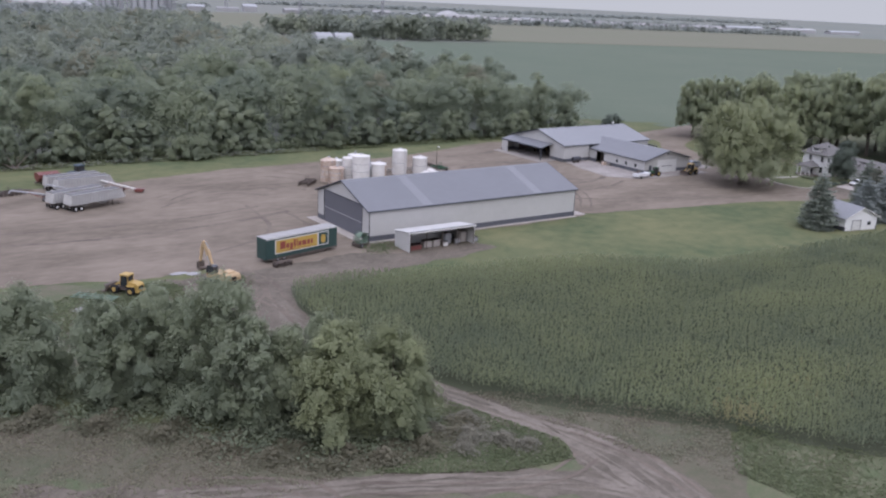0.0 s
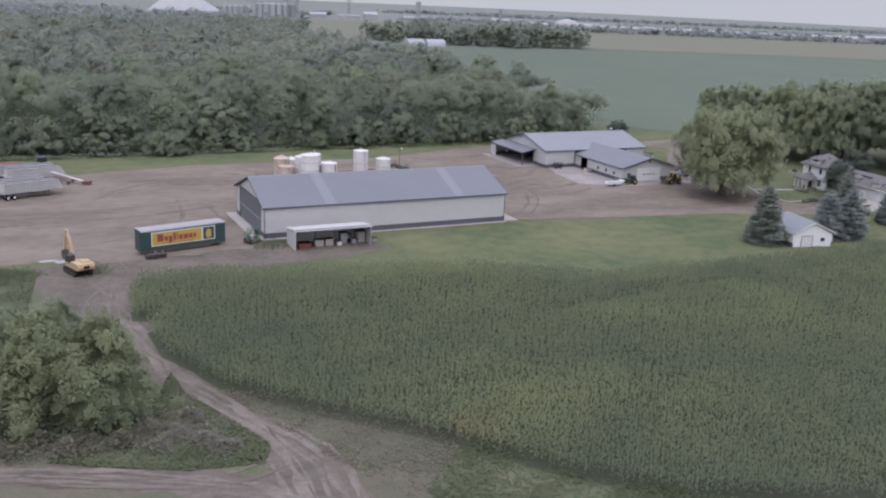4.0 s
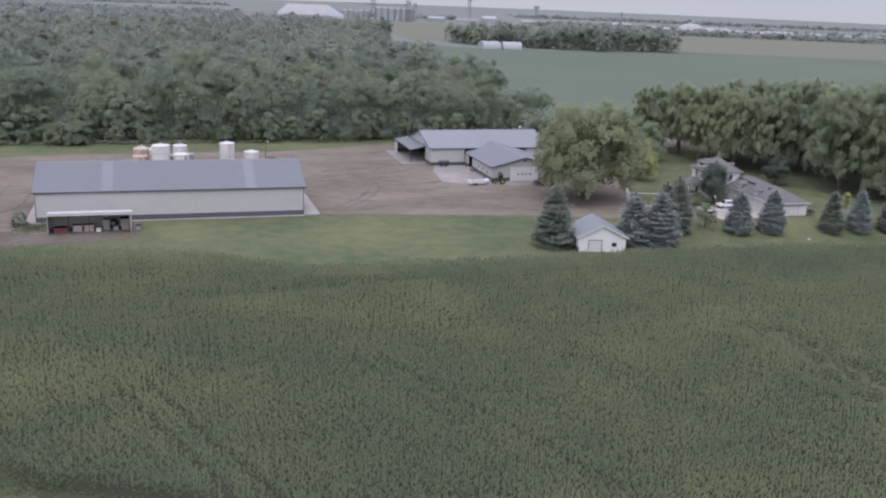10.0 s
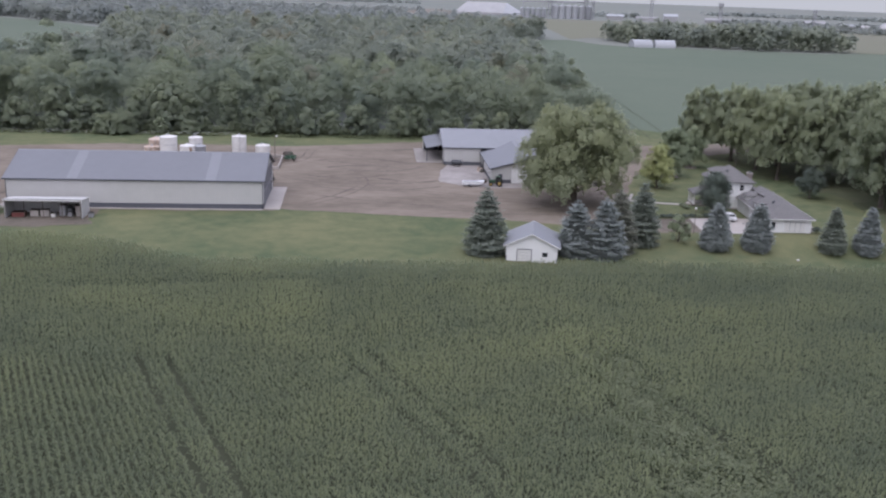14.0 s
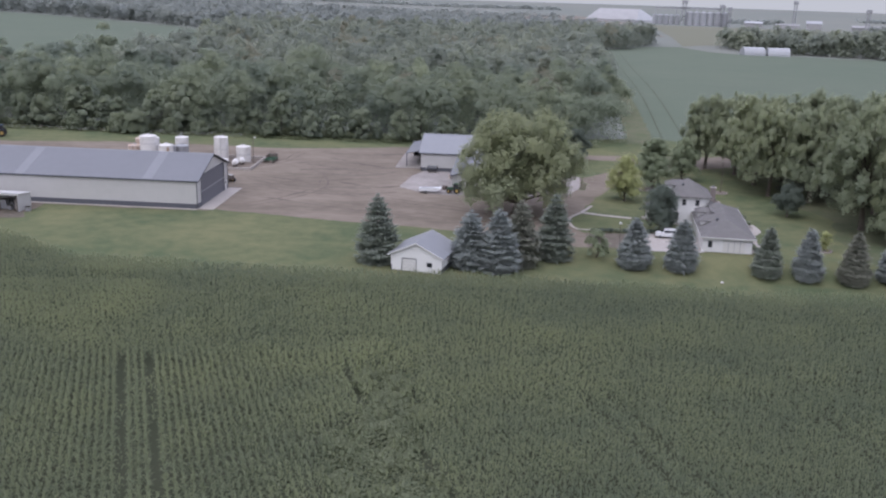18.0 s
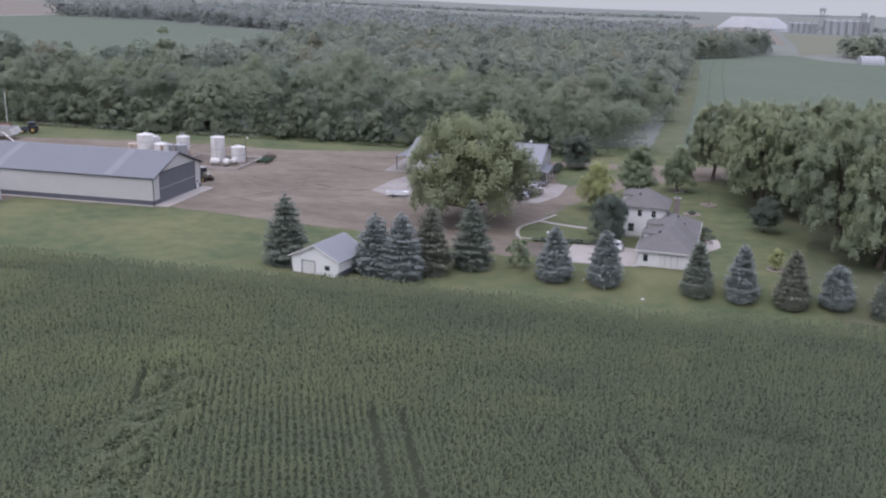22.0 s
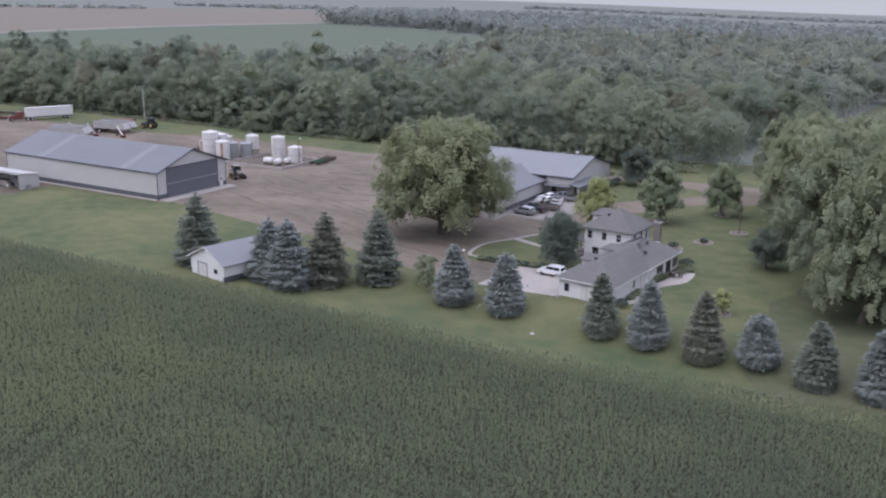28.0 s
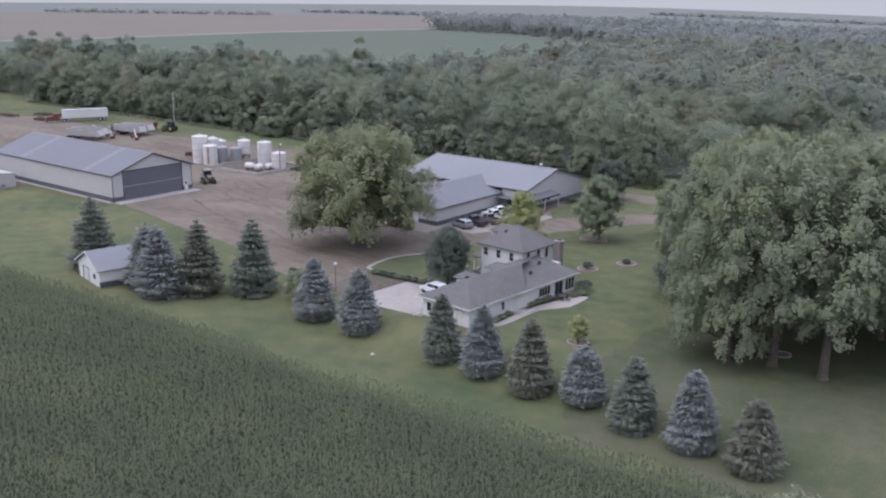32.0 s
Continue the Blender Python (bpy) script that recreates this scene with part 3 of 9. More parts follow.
drape(sheet("field", [(-140, 296), (-20, 330), (10, 440), (-20, 620), (-40, 740), (-114, 822), (-307, 936), (-480, 1004), (-538, 805), (-530, 552), (-548, 330), (-300, 240)], -0.05, M_SOY, "green field behind the woods", "field", 1.5, 8), True)
drape(sheet("field", [(-500, 1026), (-564, 805), (-558, 552), (-580, 330), (-1500, 450), (-2100, 1000), (-1100, 1600), (-600, 1500)], -0.04, M_STUBBLE, "pale brown harvested field beyond a gravel road", "field", 1.5, 12), True)
drape(sheet("field", [(-60, 1200), (60, 1210), (190, 1150), (270, 1030), (345, 1010), (370, 1420), (300, 1900), (-200, 1900), (-200, 1420)], -0.04, M_STUBBLE, "hazy tan field beyond the woods", "field", 1.5, 12), True)
drape(band("road", [(-565, 330), (-544, 552), (-551, 805), (-494, 1012), (-410, 1070), (-360, 1075)], 16, 0.03, M_FARROAD, "pale gravel road between far fields"), True)
drape(band("road", [(1100, 570), (1500, 660), (2400, 800)], 14, 0.02, M_FARROAD, "pale straight road across far fields"), True)
drape(band("field_edge", [(234, 246), (238, 330), (242, 430), (245, 548), (249, 690)], 8, 0.02, M_LUSH, "grass strip between woods and soybean field", "grass", 1.2), True)
for dx in (0.0, 6.6):
    drape(band("wheel_track", [(240 + dx, 238), (243 + dx, 282), (250 + dx, 400), (256 + dx, 560), (262 + dx, 680)], 0.3, 0.03, M_SOIL, "dark wheel track through soybeans", "track", 0.2), True)
drape(band("field_edge", [(556, 730), (740, 686), (900, 636), (1500, 442)], 5, 0.06, M_LUSH, "dark grass strip between two far fields", "grass"), True)

LAWN = [(-300, 100), (-300, 250), (-160, 248), (-60, 248), (60, 251), (120, 248), (174, 247), (218, 252), (240, 258), (262, 240), (330, 242), (420, 238), (420, 80), (330, 60), (300, -30), (60, -30), (-60, 0)]
drape(sheet("lawn", LAWN, -0.03, M_LAWN, "mown green grass round the farm buildings", "grass", 0.8, 3))
# worn ground below the grove; part of its darkness is painted tree shade
drape(sheet("worn_grass", [(262, 116), (330, 116), (330, 214), (270, 206), (258, 190), (258, 174), (262, 160), (258, 146), (259, 130)], -0.012, M_WORNSHADE, "thin worn grass and bare soil, darkened for tree shade", "grass", 1.6, 2.0, 51.0))
YARD = [(-60, 152), (-60, 203), (-10, 208.5), (30, 210.5), (62, 210.5), (88, 216), (112, 217), (135, 216), (150, 220), (165, 225.5), (176, 227), (203, 223), (223, 224.6), (240, 227), (262, 232), (330, 243), (334, 236), (268, 222), (251, 213.4), (240, 207),
        (231.6, 202.4), (226.4, 194), (220, 182), (215, 170), (212, 158), (208.6, 152), (208.4, 144), (209.5, 141.5), (212, 139), (212, 130), (206, 130.5), (200, 132.5), (181, 138.6), (160, 141.5), (138.6, 145.5),
        (137, 143.6), (104.4, 143.6), (104.6, 133.2), (88, 131), (70, 131.5), (62, 133), (55, 141.5), (44, 141), (30, 144.5), (10, 150)]
sheet("yard", YARD, 0.0, M_GRAVEL, "wide tan gravel farmyard with tyre marks", "yard", 0.55, 1.2, 3.0)
sheet("grass_island", [(208.5, 217.5), (226, 217.2), (229.5, 212.4), (228, 209.2), (222.5, 203.2), (213.6, 192), (209.8, 197), (208.6, 206)], 0.004, M_LAWN, "mown grass between two driveways", "grass", 0.2, 1.5)
sheet("rough_grass", [(-20, 150.5), (10, 149.2), (30, 143.6), (44, 140.4), (49, 139.0), (49, 128), (50, 112), (44, 104), (24, 112), (0, 120), (-20, 126)], -0.02, M_ROUGH, "rough grass and mud round parked machines", "grass", 1.2, 1.5, 19.0)
sheet("rough_grass", [(-60, -20), (-60, 112), (2, 108), (18, 104), (30, 95), (40, 82), (58, 78), (66, 72), (74, 60), (86, 44), (100, 34), (90, -20)], -0.024, M_ROUGH, "patchy brown and green rough grass", "grass", 2.0, 2.5, 14.0)
sheet("verge", [(46, 72.5), (56, 80), (59, 86.5), (61.5, 83), (63.8, 77), (65.0, 71), (64.0, 67.2), (61, 65.6), (56, 66.8), (50, 70)], -0.018, M_LUSH, "green grass verge between thicket and track", "grass", 1.5, 1.0, 15.0)
sheet("verge", [(76, 54), (80, 59), (85, 61.5), (92, 52), (102, 44), (118, 35), (134, 28), (134, 10), (84, 10), (76, 40)], -0.018, M_LUSH, "green weedy grass beside the corn", "grass", 1.5, 2.0, 16.0)
sheet("fallow_ground", [(-4, 118), (12, 104), (22, 98.6), (33, 89.5), (41, 79), (48, 73.5), (44, 71.5), (36, 75), (27, 80), (16, 88), (-4, 94)], -0.016, M_SCRUB, "brown fallow ground with thin weeds below a thicket", "ground", 1.6, 1.5, 8.0)
sheet("fallow_ground", [(64, 83), (74.6, 77.0), (80, 71), (86, 64.5), (81, 58), (75.5, 52), (72, 44), (68, 50), (71, 58), (71, 66), (67, 74)], -0.012, M_SCRUB, "bare brown ground between track and corn", "ground", 1.0, 1.5, 11.0)
sheet("bare_ground", [(47.5, 139.5), (58, 139), (60, 126), (57, 110), (53, 103), (49.5, 112), (48, 128)], -0.014, M_DIRT, "trampled mud beside a dirt track", "ground", 1.2, 1.2, 44.0)
TRACK = [(61, 137), (58.6, 122), (57.6, 112), (59.2, 99), (61.0, 88), (64.0, 80), (66.4, 73), (68.2, 66), (68.2, 58), (66.5, 48), (66, 30)]
band("dirt_track", TRACK, [17, 15, 13, 8, 4.8, 4.0, 4.6, 6.5, 8.5, 9, 9], -0.008, M_DIRT, "rutted dirt track along the corn field", "track", 1.4, 1.0)
for i, (off, wid) in enumerate(((-1.2, 0.7), (0.3, 0.55), (1.3, 0.75), (2.4, 0.5), (-2.2, 0.45), (-0.4, 0.4))):
    band("wheel_rut", [(x + off * (0.8 if y > 70 else 1.35), y + off * 0.3) for x, y in TRACK[(1 if i < 3 else 6):]], wid, 0.0025 * i, M_RUT, "pale dried wheel rut on a dirt track", "track", 1.0 if i < 3 else 0.5, 2.0 + off)
CROSS = [(16, 84.5), (27, 78.2), (37.5, 73.2), (47, 69.6), (56, 65), (62.5, 60.6), (67, 55)]
band("dirt_track", CROSS, [3, 4, 4.6, 4.2, 4.4, 5, 6], -0.010, M_DIRT, "muddy dirt track crossing below the trees", "track", 1.4, 6.0)
for i, (off, wid) in enumerate(((-1.3, 0.5), (0.0, 0.6), (1.3, 0.7))):
    band("wheel_rut", [(x + off * 0.3, y + off * 0.8) for x, y in CROSS[1:]], wid, 0.013 + 0.0025 * i, M_RUT, "pale dried wheel rut on a dirt track", "track", 0.7, 5.0 + off)
for i, pts in enumerate(([(28, 79), (34, 76.6), (38, 73), (38.5, 70)], [(30.5, 80), (36, 77.2), (40.5, 73.4), (41, 70)], [(44, 71.6), (52, 67), (60, 64.4), (66, 66)], [(43, 69.8), (52, 65.2), (60.5, 62.6), (67, 64)], [(70, 70), (72, 62), (71, 54), (68, 46)], [(68.5, 70), (70.3, 62), (69.4, 54), (66.4, 46)])):
    band("tyre_mark", pts, 0.4, 0.022 + 0.0012 * i, M_MARK, "dark curved tyre mark on dirt", "track", 0.3, 40.0 + i)
sheet("bare_ground", [(53, 139.6), (58, 137.5), (66, 138.4), (80, 139.2), (88, 137.2), (104, 134.0), (104.5, 131.5), (90, 129.8), (76, 126.5), (66, 128), (60, 126), (54, 128)], 0.005, M_DIRT, "muddy rutted ground before a trailer", "ground", 0.9, 1.2, 33.0)
for i, pts in enumerate(([(54, 137), (60, 133), (74, 131), (92, 133), (103, 134)], [(55, 134.6), (61, 131), (75, 129), (92, 131.2), (103, 132.4)], [(55, 138), (56, 128), (57.5, 118), (56, 108)], [(57, 140), (60, 133), (58.5, 124), (57.5, 114)], [(63, 134), (59, 127), (54.5, 120), (53, 112)], [(60.5, 140), (62, 132), (60.5, 123), (59.5, 113)])):
    band("tyre_mark", pts, 0.55, 0.03 + 0.0012 * i, M_MARK, "dark curved tyre mark on mud", "track", 0.4, 60.0 + i)
sheet("bare_ground", [(88.5, 136.5), (104, 136.3), (106, 132.6), (98, 130.8), (86, 131)], 0.008, M_DIRT, "trodden bare ground before a lean-to", "ground", 0.5, 1.0, 12.0)
for x, y, a, b in ((50.8, 141.2, 1.5, 0.7), (52.9, 140.2, 1.1, 0.9), (34, 131, 1.4, 0.9)):
    sheet("puddle", [(x + a * math.cos(k * 0.7), y + b * math.sin(k * 0.7)) for k in range(9)], 0.045, M_WET, "pale puddle of standing water on mud", "puddle", 0.25, 0.6, x)
for i, (pts, wid) in enumerate((([(95, 188), (100, 197), (92, 206), (84, 205)], 0.5), ([(99, 186), (105, 197), (97, 209), (86, 209)], 0.5), ([(150, 205), (160, 200), (170, 203), (172, 210)], 0.9), ([(146, 196), (156, 192), (166, 194), (172, 200)], 0.9),
                 ([(142, 178), (152, 176), (160, 180), (158, 187)], 0.7), ([(140, 170), (150, 164), (163, 164), (172, 168)], 0.8), ([(160, 212), (168, 214), (174, 213)], 1.6), ([(136, 176), (150, 168), (170, 160), (196, 150)], 0.5),
                 ([(137, 178), (152, 170), (171, 162), (197, 152)], 0.5), ([(140, 160), (160, 152), (180, 146), (204, 140)], 0.6), ([(20, 170), (45, 166), (70, 168), (84, 172)], 1.2), ([(10, 182), (30, 176), (60, 174), (80, 178)], 0.8),
                 ([(66, 146), (76, 150), (82, 158), (83, 172)], 0.8), ([(60, 150), (70, 155), (76, 164), (78, 180)], 0.7), ([(150, 186), (158, 184), (166, 187), (170, 192)], 1.4), ([(158, 176), (166, 172), (172, 174)], 1.3), ([(178, 150), (190, 146), (206, 146)], 0.6), ([(142, 196), (150, 199), (160, 198), (166, 194)], 1.1), ([(146, 188), (153, 190.5), (162, 190)], 1.3), ([(150, 172), (158, 170), (166, 171)], 1.2), ([(118, 180), (128, 186), (138, 198), (140, 212)], 0.5), ([(120, 179), (130, 185), (140, 197), (142, 211)], 0.5), ([(142, 150), (150, 160), (154, 172), (150, 184)], 0.45), ([(144, 149), (152, 159), (156, 172), (152, 185)], 0.45), ([(66, 190), (74, 196), (84, 197), (90, 191)], 0.5), ([(64, 193), (73, 199.4), (86, 200.4), (93, 193)], 0.5), ([(62, 184), (70, 190), (80, 191), (86, 186)], 0.45))):
    band("tyre_mark", pts, wid, 0.006 + 0.0011 * i, M_MARK, "dark curved tyre mark on gravel", "track", 0.5, pts[0][0])

# concrete slabs
sheet("concrete_apron", [(135.2, 145.0), (138.6, 144.6), (138.4, 165.2), (135.2, 165.2)], 0.03, M_CONC, "pale concrete apron before a barn door", "pavement", 0.05, 2)
sheet("concrete_apron", [(86.9, 144.0), (86.9, 166), (84.8, 166), (84.8, 144)], 0.03, M_CONC, "pale concrete apron before a barn door", "pavement", 0.05, 2)
sheet("concrete_apron", [(86.9, 143.9), (135.4, 143.9), (135.4, 144.9), (86.9, 144.9)], 0.03, M_CONC, "narrow concrete strip along a barn wall", "pavement", 0.05, 2)
sheet("concrete_apron", [(168, 196), (175.4, 196), (175.4, 216), (168, 216)], 0.03, M_APRON, "concrete apron before an open machinery bay", "pavement", 0.1, 2)
sheet("concrete_apron", [(172, 173.5), (178, 168), (184, 167.5), (202, 167.0), (202, 173), (183.6, 172.6), (183.6, 193.0), (175.4, 193.2), (173, 186)], 0.03, M_APRON, "concrete apron beside a workshop", "pavement", 0.15, 2)
sheet("concrete_apron", [(200.2, 172.5), (209.0, 172.0), (212.5, 180), (213, 193), (207, 194.2), (200.2, 193.8)], 0.03, M_APRON, "concrete parking bay beside a workshop", "pavement", 0.1, 2)
sheet("gravel_drive", [(211, 131), (219.8, 129.8), (221, 141), (211.5, 140.2)], 0.012, M_DIRT, "brown gravel strip before a concrete drive", "pavement", 0.3, 1.0, 71.0)
sheet("concrete_drive", [(218.8, 129.2), (231.6, 130.0), (231.9, 141.2), (226, 142.0), (219.6, 141.0)], 0.03, M_CONC, "pale concrete drive before a garage", "pavement", 0.05, 2)
band("kerb", [(228, 143.8), (220, 143.6), (211.5, 142.6), (209.3, 144.0), (208.7, 150.5), (211.5, 156.6), (214, 163)], 0.7, 0.035, M_CONC, "pale concrete kerb round a lawn", "kerb", 0.02)
band("garden_path", [(211.5, 156.6), (216, 154.8), (221.6, 153.4)], 1.3, 0.03, M_CONC, "concrete path to a house porch", "path", 0.03)
band("garden_path", [(238.4, 130.6), (241.6, 134), (241.9, 142.5), (243.6, 147), (243.6, 152.2)], [1.4, 1.3, 1.6, 3.2, 2.6], 0.03, M_CONC, "concrete path and patio along a house", "path", 0.05)


# ---- buildings ----
def gable_roof(g, x0, x1, y0, y1, ze, zr, th=0.14, axis="x"):
    """Two roof slopes; the ridge runs along the axis."""
    if axis == "x":
        ym = (y0 + y1) / 2
        g.prism([(y0, ze), (ym, zr), (ym, zr - th), (y0, ze - th)], "x", x0, x1)
        g.prism([(ym, zr), (y1, ze), (y1, ze - th), (ym, zr - th)], "x", x0, x1)
    else:
        xm = (x0 + x1) / 2
        g.prism([(x0, ze), (xm, zr), (xm, zr - th), (x0, ze - th)], "y", y0, y1)
        g.prism([(xm, zr), (x1, ze), (x1, ze - th), (xm, zr - th)], "y", y0, y1)
    return g


def slab_wall(parent, name, a, b, z0, z1, material, th=0.16, label=""):
    """An upright wall between two plan points; its outer face lies on the line, its thickness to the left of a-b."""
    a, b = Vector((*a, 0)), Vector((*b, 0))
    d = (b - a).normalized()
    s = Vector((-d.y, d.x, 0)) * th
    g = Geo()
    poly = [(a.x, a.y), (b.x, b.y), (b.x + s.x, b.y + s.y), (a.x + s.x, a.y + s.y)]
    g.prism(poly, "z", z0, z1)
    return part(name, g, material, parent, label)


def placed(x, y, z, deg):
    return pose(x, y, z, 0, 0, deg)


def wall_window(parent, m, w, h, name="window", trim=M_WHITE, bars=1, trim_w=0.10, label=""):
    """A framed window; m puts its sill centre on the wall, x along the wall and -y outward."""
    fr = Geo()
    t = trim_w
    for x0, z0, x1, z1 in ((-w / 2 - t, -t, w / 2 + t, 0), (-w / 2 - t, h, w / 2 + t, h + t), (-w / 2 - t, 0, -w / 2, h), (w / 2, 0, w / 2 + t, h)):
        fr.box(x0, -0.06, z0, x1, 0.02, z1, m)
    if bars:
        fr.box(-w / 2, -0.045, h / 2 - 0.025, w / 2, 0.0, h / 2 + 0.025, m)
    ob = part(name, fr, trim, parent, label)
    part("pane", Geo().box(-w / 2, -0.03, 0, w / 2, 0.0, h, m), M_GLASS, ob)
    return ob


def barn():
    x0, x1, y0, y1, ze, zr = 86.8, 135.35, 144.95, 164.9, 5.62, 9.33
    t = thing("machine_barn", "long white steel machine barn with a blue-grey roof", "barn", placed(0, 0, 0, 0))
    wh = 0.95
    for nm, a, b in (("wall_south", (x0, y0), (x1, y0)), ("wall_north", (x1, y1), (x0, y1))):
        slab_wall(t, "wall", a, b, wh, ze - 0.1, M_WALL)
        a2, b2 = (a[0], a[1] + (-0.03 if a[1] == y0 else 0.03)), (b[0], b[1] + (-0.03 if a[1] == y0 else 0.03))
        slab_wall(t, "wainscot", a2, b2, 0.0, wh, M_WAIN, 0.19, "charcoal steel wainscot")
    ym, dw, dh = (y0 + y1) / 2, 7.35, 6.15
    for xe, s in ((x0, -1), (x1, 1)):
        def at(x):
            return xe + s * x
        g = Geo()
        outline = [(y0 + 0.2, wh), (ym - dw, wh), (ym - dw, dh), (ym + dw, dh), (ym + dw, wh), (y1 - 0.2, wh), (y1 - 0.2, ze - 0.12), (ym, zr - 0.22), (y0 + 0.2, ze - 0.12)]
        g.prism(outline, "x", min(at(0), at(-0.16)), max(at(0), at(-0.16)))
        part("gable_wall", g, M_WALL, t)
        g = Geo()
        for ya, yb in ((y0 - 0.03, ym - dw), (ym + dw, y1 + 0.03)):
            g.box(min(at(0.03), at(-0.16)), ya, 0, max(at(0.03), at(-0.16)), yb, wh)
        pieces("wainscot", g, M_WAIN, t, "charcoal steel wainscot")
        door = part("bifold_door", Geo().box(min(at(-0.02), at(-0.14)), ym - dw + 0.05, 0.05, max(at(-0.02), at(-0.14)), ym + dw - 0.05, dh - 0.04), M_DOORGREY, t, "wide dark grey bifold door")
        part("seam", Geo().box(min(at(0.0), at(0.06)), ym - dw + 0.05, 2.80, max(at(0.0), at(0.06)), ym + dw - 0.05, 2.98), M_GALV, door, "pale horizontal hinge rail")
        tr = Geo()
        tr.box(min(at(-0.02), at(0.08)), ym - dw - 0.16, dh - 0.06, max(at(-0.02), at(0.08)), ym + dw + 0.16, dh + 0.12)
        for yy in (ym - dw - 0.14, ym + dw):
            tr.box(min(at(-0.02), at(0.07)), yy, 0, max(at(-0.02), at(0.07)), yy + 0.14, dh - 0.06)
        pieces("door_trim", tr, M_TRIM, t)
        if s > 0:
            wd = part("walk_door", Geo().box(x1 + 0.0, ym + dw + 0.55, 0.05, x1 + 0.06, ym + dw + 1.5, 2.15), M_WHITE, t, "white steel walk door")
            part("pane", Geo().box(x1 + 0.05, ym + dw + 0.8, 1.25, x1 + 0.075, ym + dw + 1.25, 1.9), M_GLASS, wd)
            part("handle", Geo().box(x1 + 0.05, ym + dw + 1.35, 1.0, x1 + 0.12, ym + dw + 1.42, 1.1), M_TRIM, wd)
    r = gable_roof(Geo(), x0 - 0.45, x1 + 0.45, y0 - 0.32, y1 + 0.5, ze, zr)
    roof = part("roof", r, M_ROOF, t, "blue-grey ribbed steel roof")
    for xa in (98.2, 124.4):
        g = Geo()
        sl = (zr - ze) / ((y1 - y0 + 0.82) / 2)
        yr = (y0 - 0.32 + y1 + 0.5) / 2
        g.prism([(y0 - 0.30, ze + 0.012), (yr - 0.1, zr - 0.1 * sl + 0.012), (yr - 0.1, zr - 0.1 * sl + 0.03), (y0 - 0.30, ze + 0.03)], "x", xa, xa + 2.0)
        part("skylight_strip", g, M_ROOFLIGHT, roof, "paler translucent roof strip")
    g = Geo()
    yr = (y0 - 0.32 + y1 + 0.5) / 2
    g.prism([(yr - 0.35, zr - 0.10), (yr, zr + 0.06), (yr + 0.35, zr - 0.10), (yr, zr + 0.02)], "x", x0 - 0.47, x1 + 0.47)
    part("ridge_cap", g, M_ROOFLIGHT, roof)
    g = Geo()
    for ye in (y0 - 0.34, y1 + 0.48):
        g.box(x0 - 0.46, ye, ze - 0.24, x1 + 0.46, ye + 0.05, ze - 0.02)
    pieces("eave_trim", g, M_TRIM, roof)
    g = Geo()
    for xe in (x0 - 0.50, x1 + 0.45):
        for ya, yb, za, zb in ((y0 - 0.32, yr, ze, zr), (yr, y1 + 0.5, zr, ze)):
            g.prism([(ya, za + 0.02), (yb, zb + 0.02), (yb, zb - 0.22), (ya, za - 0.22)], "x", xe, xe + 0.05)
    pieces("rake_trim", g, M_TRIM, roof)
    g = Geo()
    for x, y in ((x0 - 0.03, y0 - 0.03), (x1 - 0.09, y0 - 0.03), (x0 - 0.03, y1 - 0.09), (x1 - 0.09, y1 - 0.09)):
        g.box(x, y, wh, x + 0.12, y + 0.12, ze - 0.14)
    pieces("corner_trim", g, M_TRIM, t)
    part("barn_floor", Geo().box(x0 + 0.2, y0 + 0.2, 0.0, x1 - 0.2, y1 - 0.2, 0.02), M_CONC, t)


barn()


def lean_to():
    x0, x1, y0, y1 = 89.6, 103.4, 136.2, 140.6
    t = thing("lean_to", "open-fronted white steel lean-to full of farm scrap", "shed", placed(0, 0, 0, 0))
    part("roof", Geo().prism([(y0 - 0.5, 3.62), (y1 + 0.3, 2.95), (y1 + 0.3, 2.87), (y0 - 0.5, 3.54)], "x", x0 - 0.2, x1 + 0.2), M_WALL, t, "low white steel roof")
    part("fascia", Geo().box(x0 - 0.2, y0 - 0.54, 3.30, x1 + 0.2, y0 - 0.5, 3.64), M_WHITE, t)
    part("fascia_trim", Geo().box(x0 - 0.2, y0 - 0.56, 3.60, x1 + 0.2, y0 - 0.5, 3.68), M_TRIM, t)
    part("back_wall", Geo().box(x0, y1, 0, x1, y1 + 0.1, 2.9), M_WALL, t)
    for x in (x0, x1 - 0.1):
        part("end_wall", Geo().prism([(y0 - 0.4, 0), (y1, 0), (y1, 2.88), (y0 - 0.4, 3.5)], "x", x, x + 0.1), M_WALL, t)
    for k in range(5):
        x = x0 + 0.1 + k * (x1 - x0 - 0.35) / 4
        part("post", Geo().box(x, y0 - 0.42, 0, x + 0.11, y0 - 0.31, 3.5), M_FRAME, t)
    part("floor", Geo().box(x0 + 0.1, y0 - 0.3, 0.0, x1 - 0.1, y1, 0.03), M_DIRT, t)


lean_to()


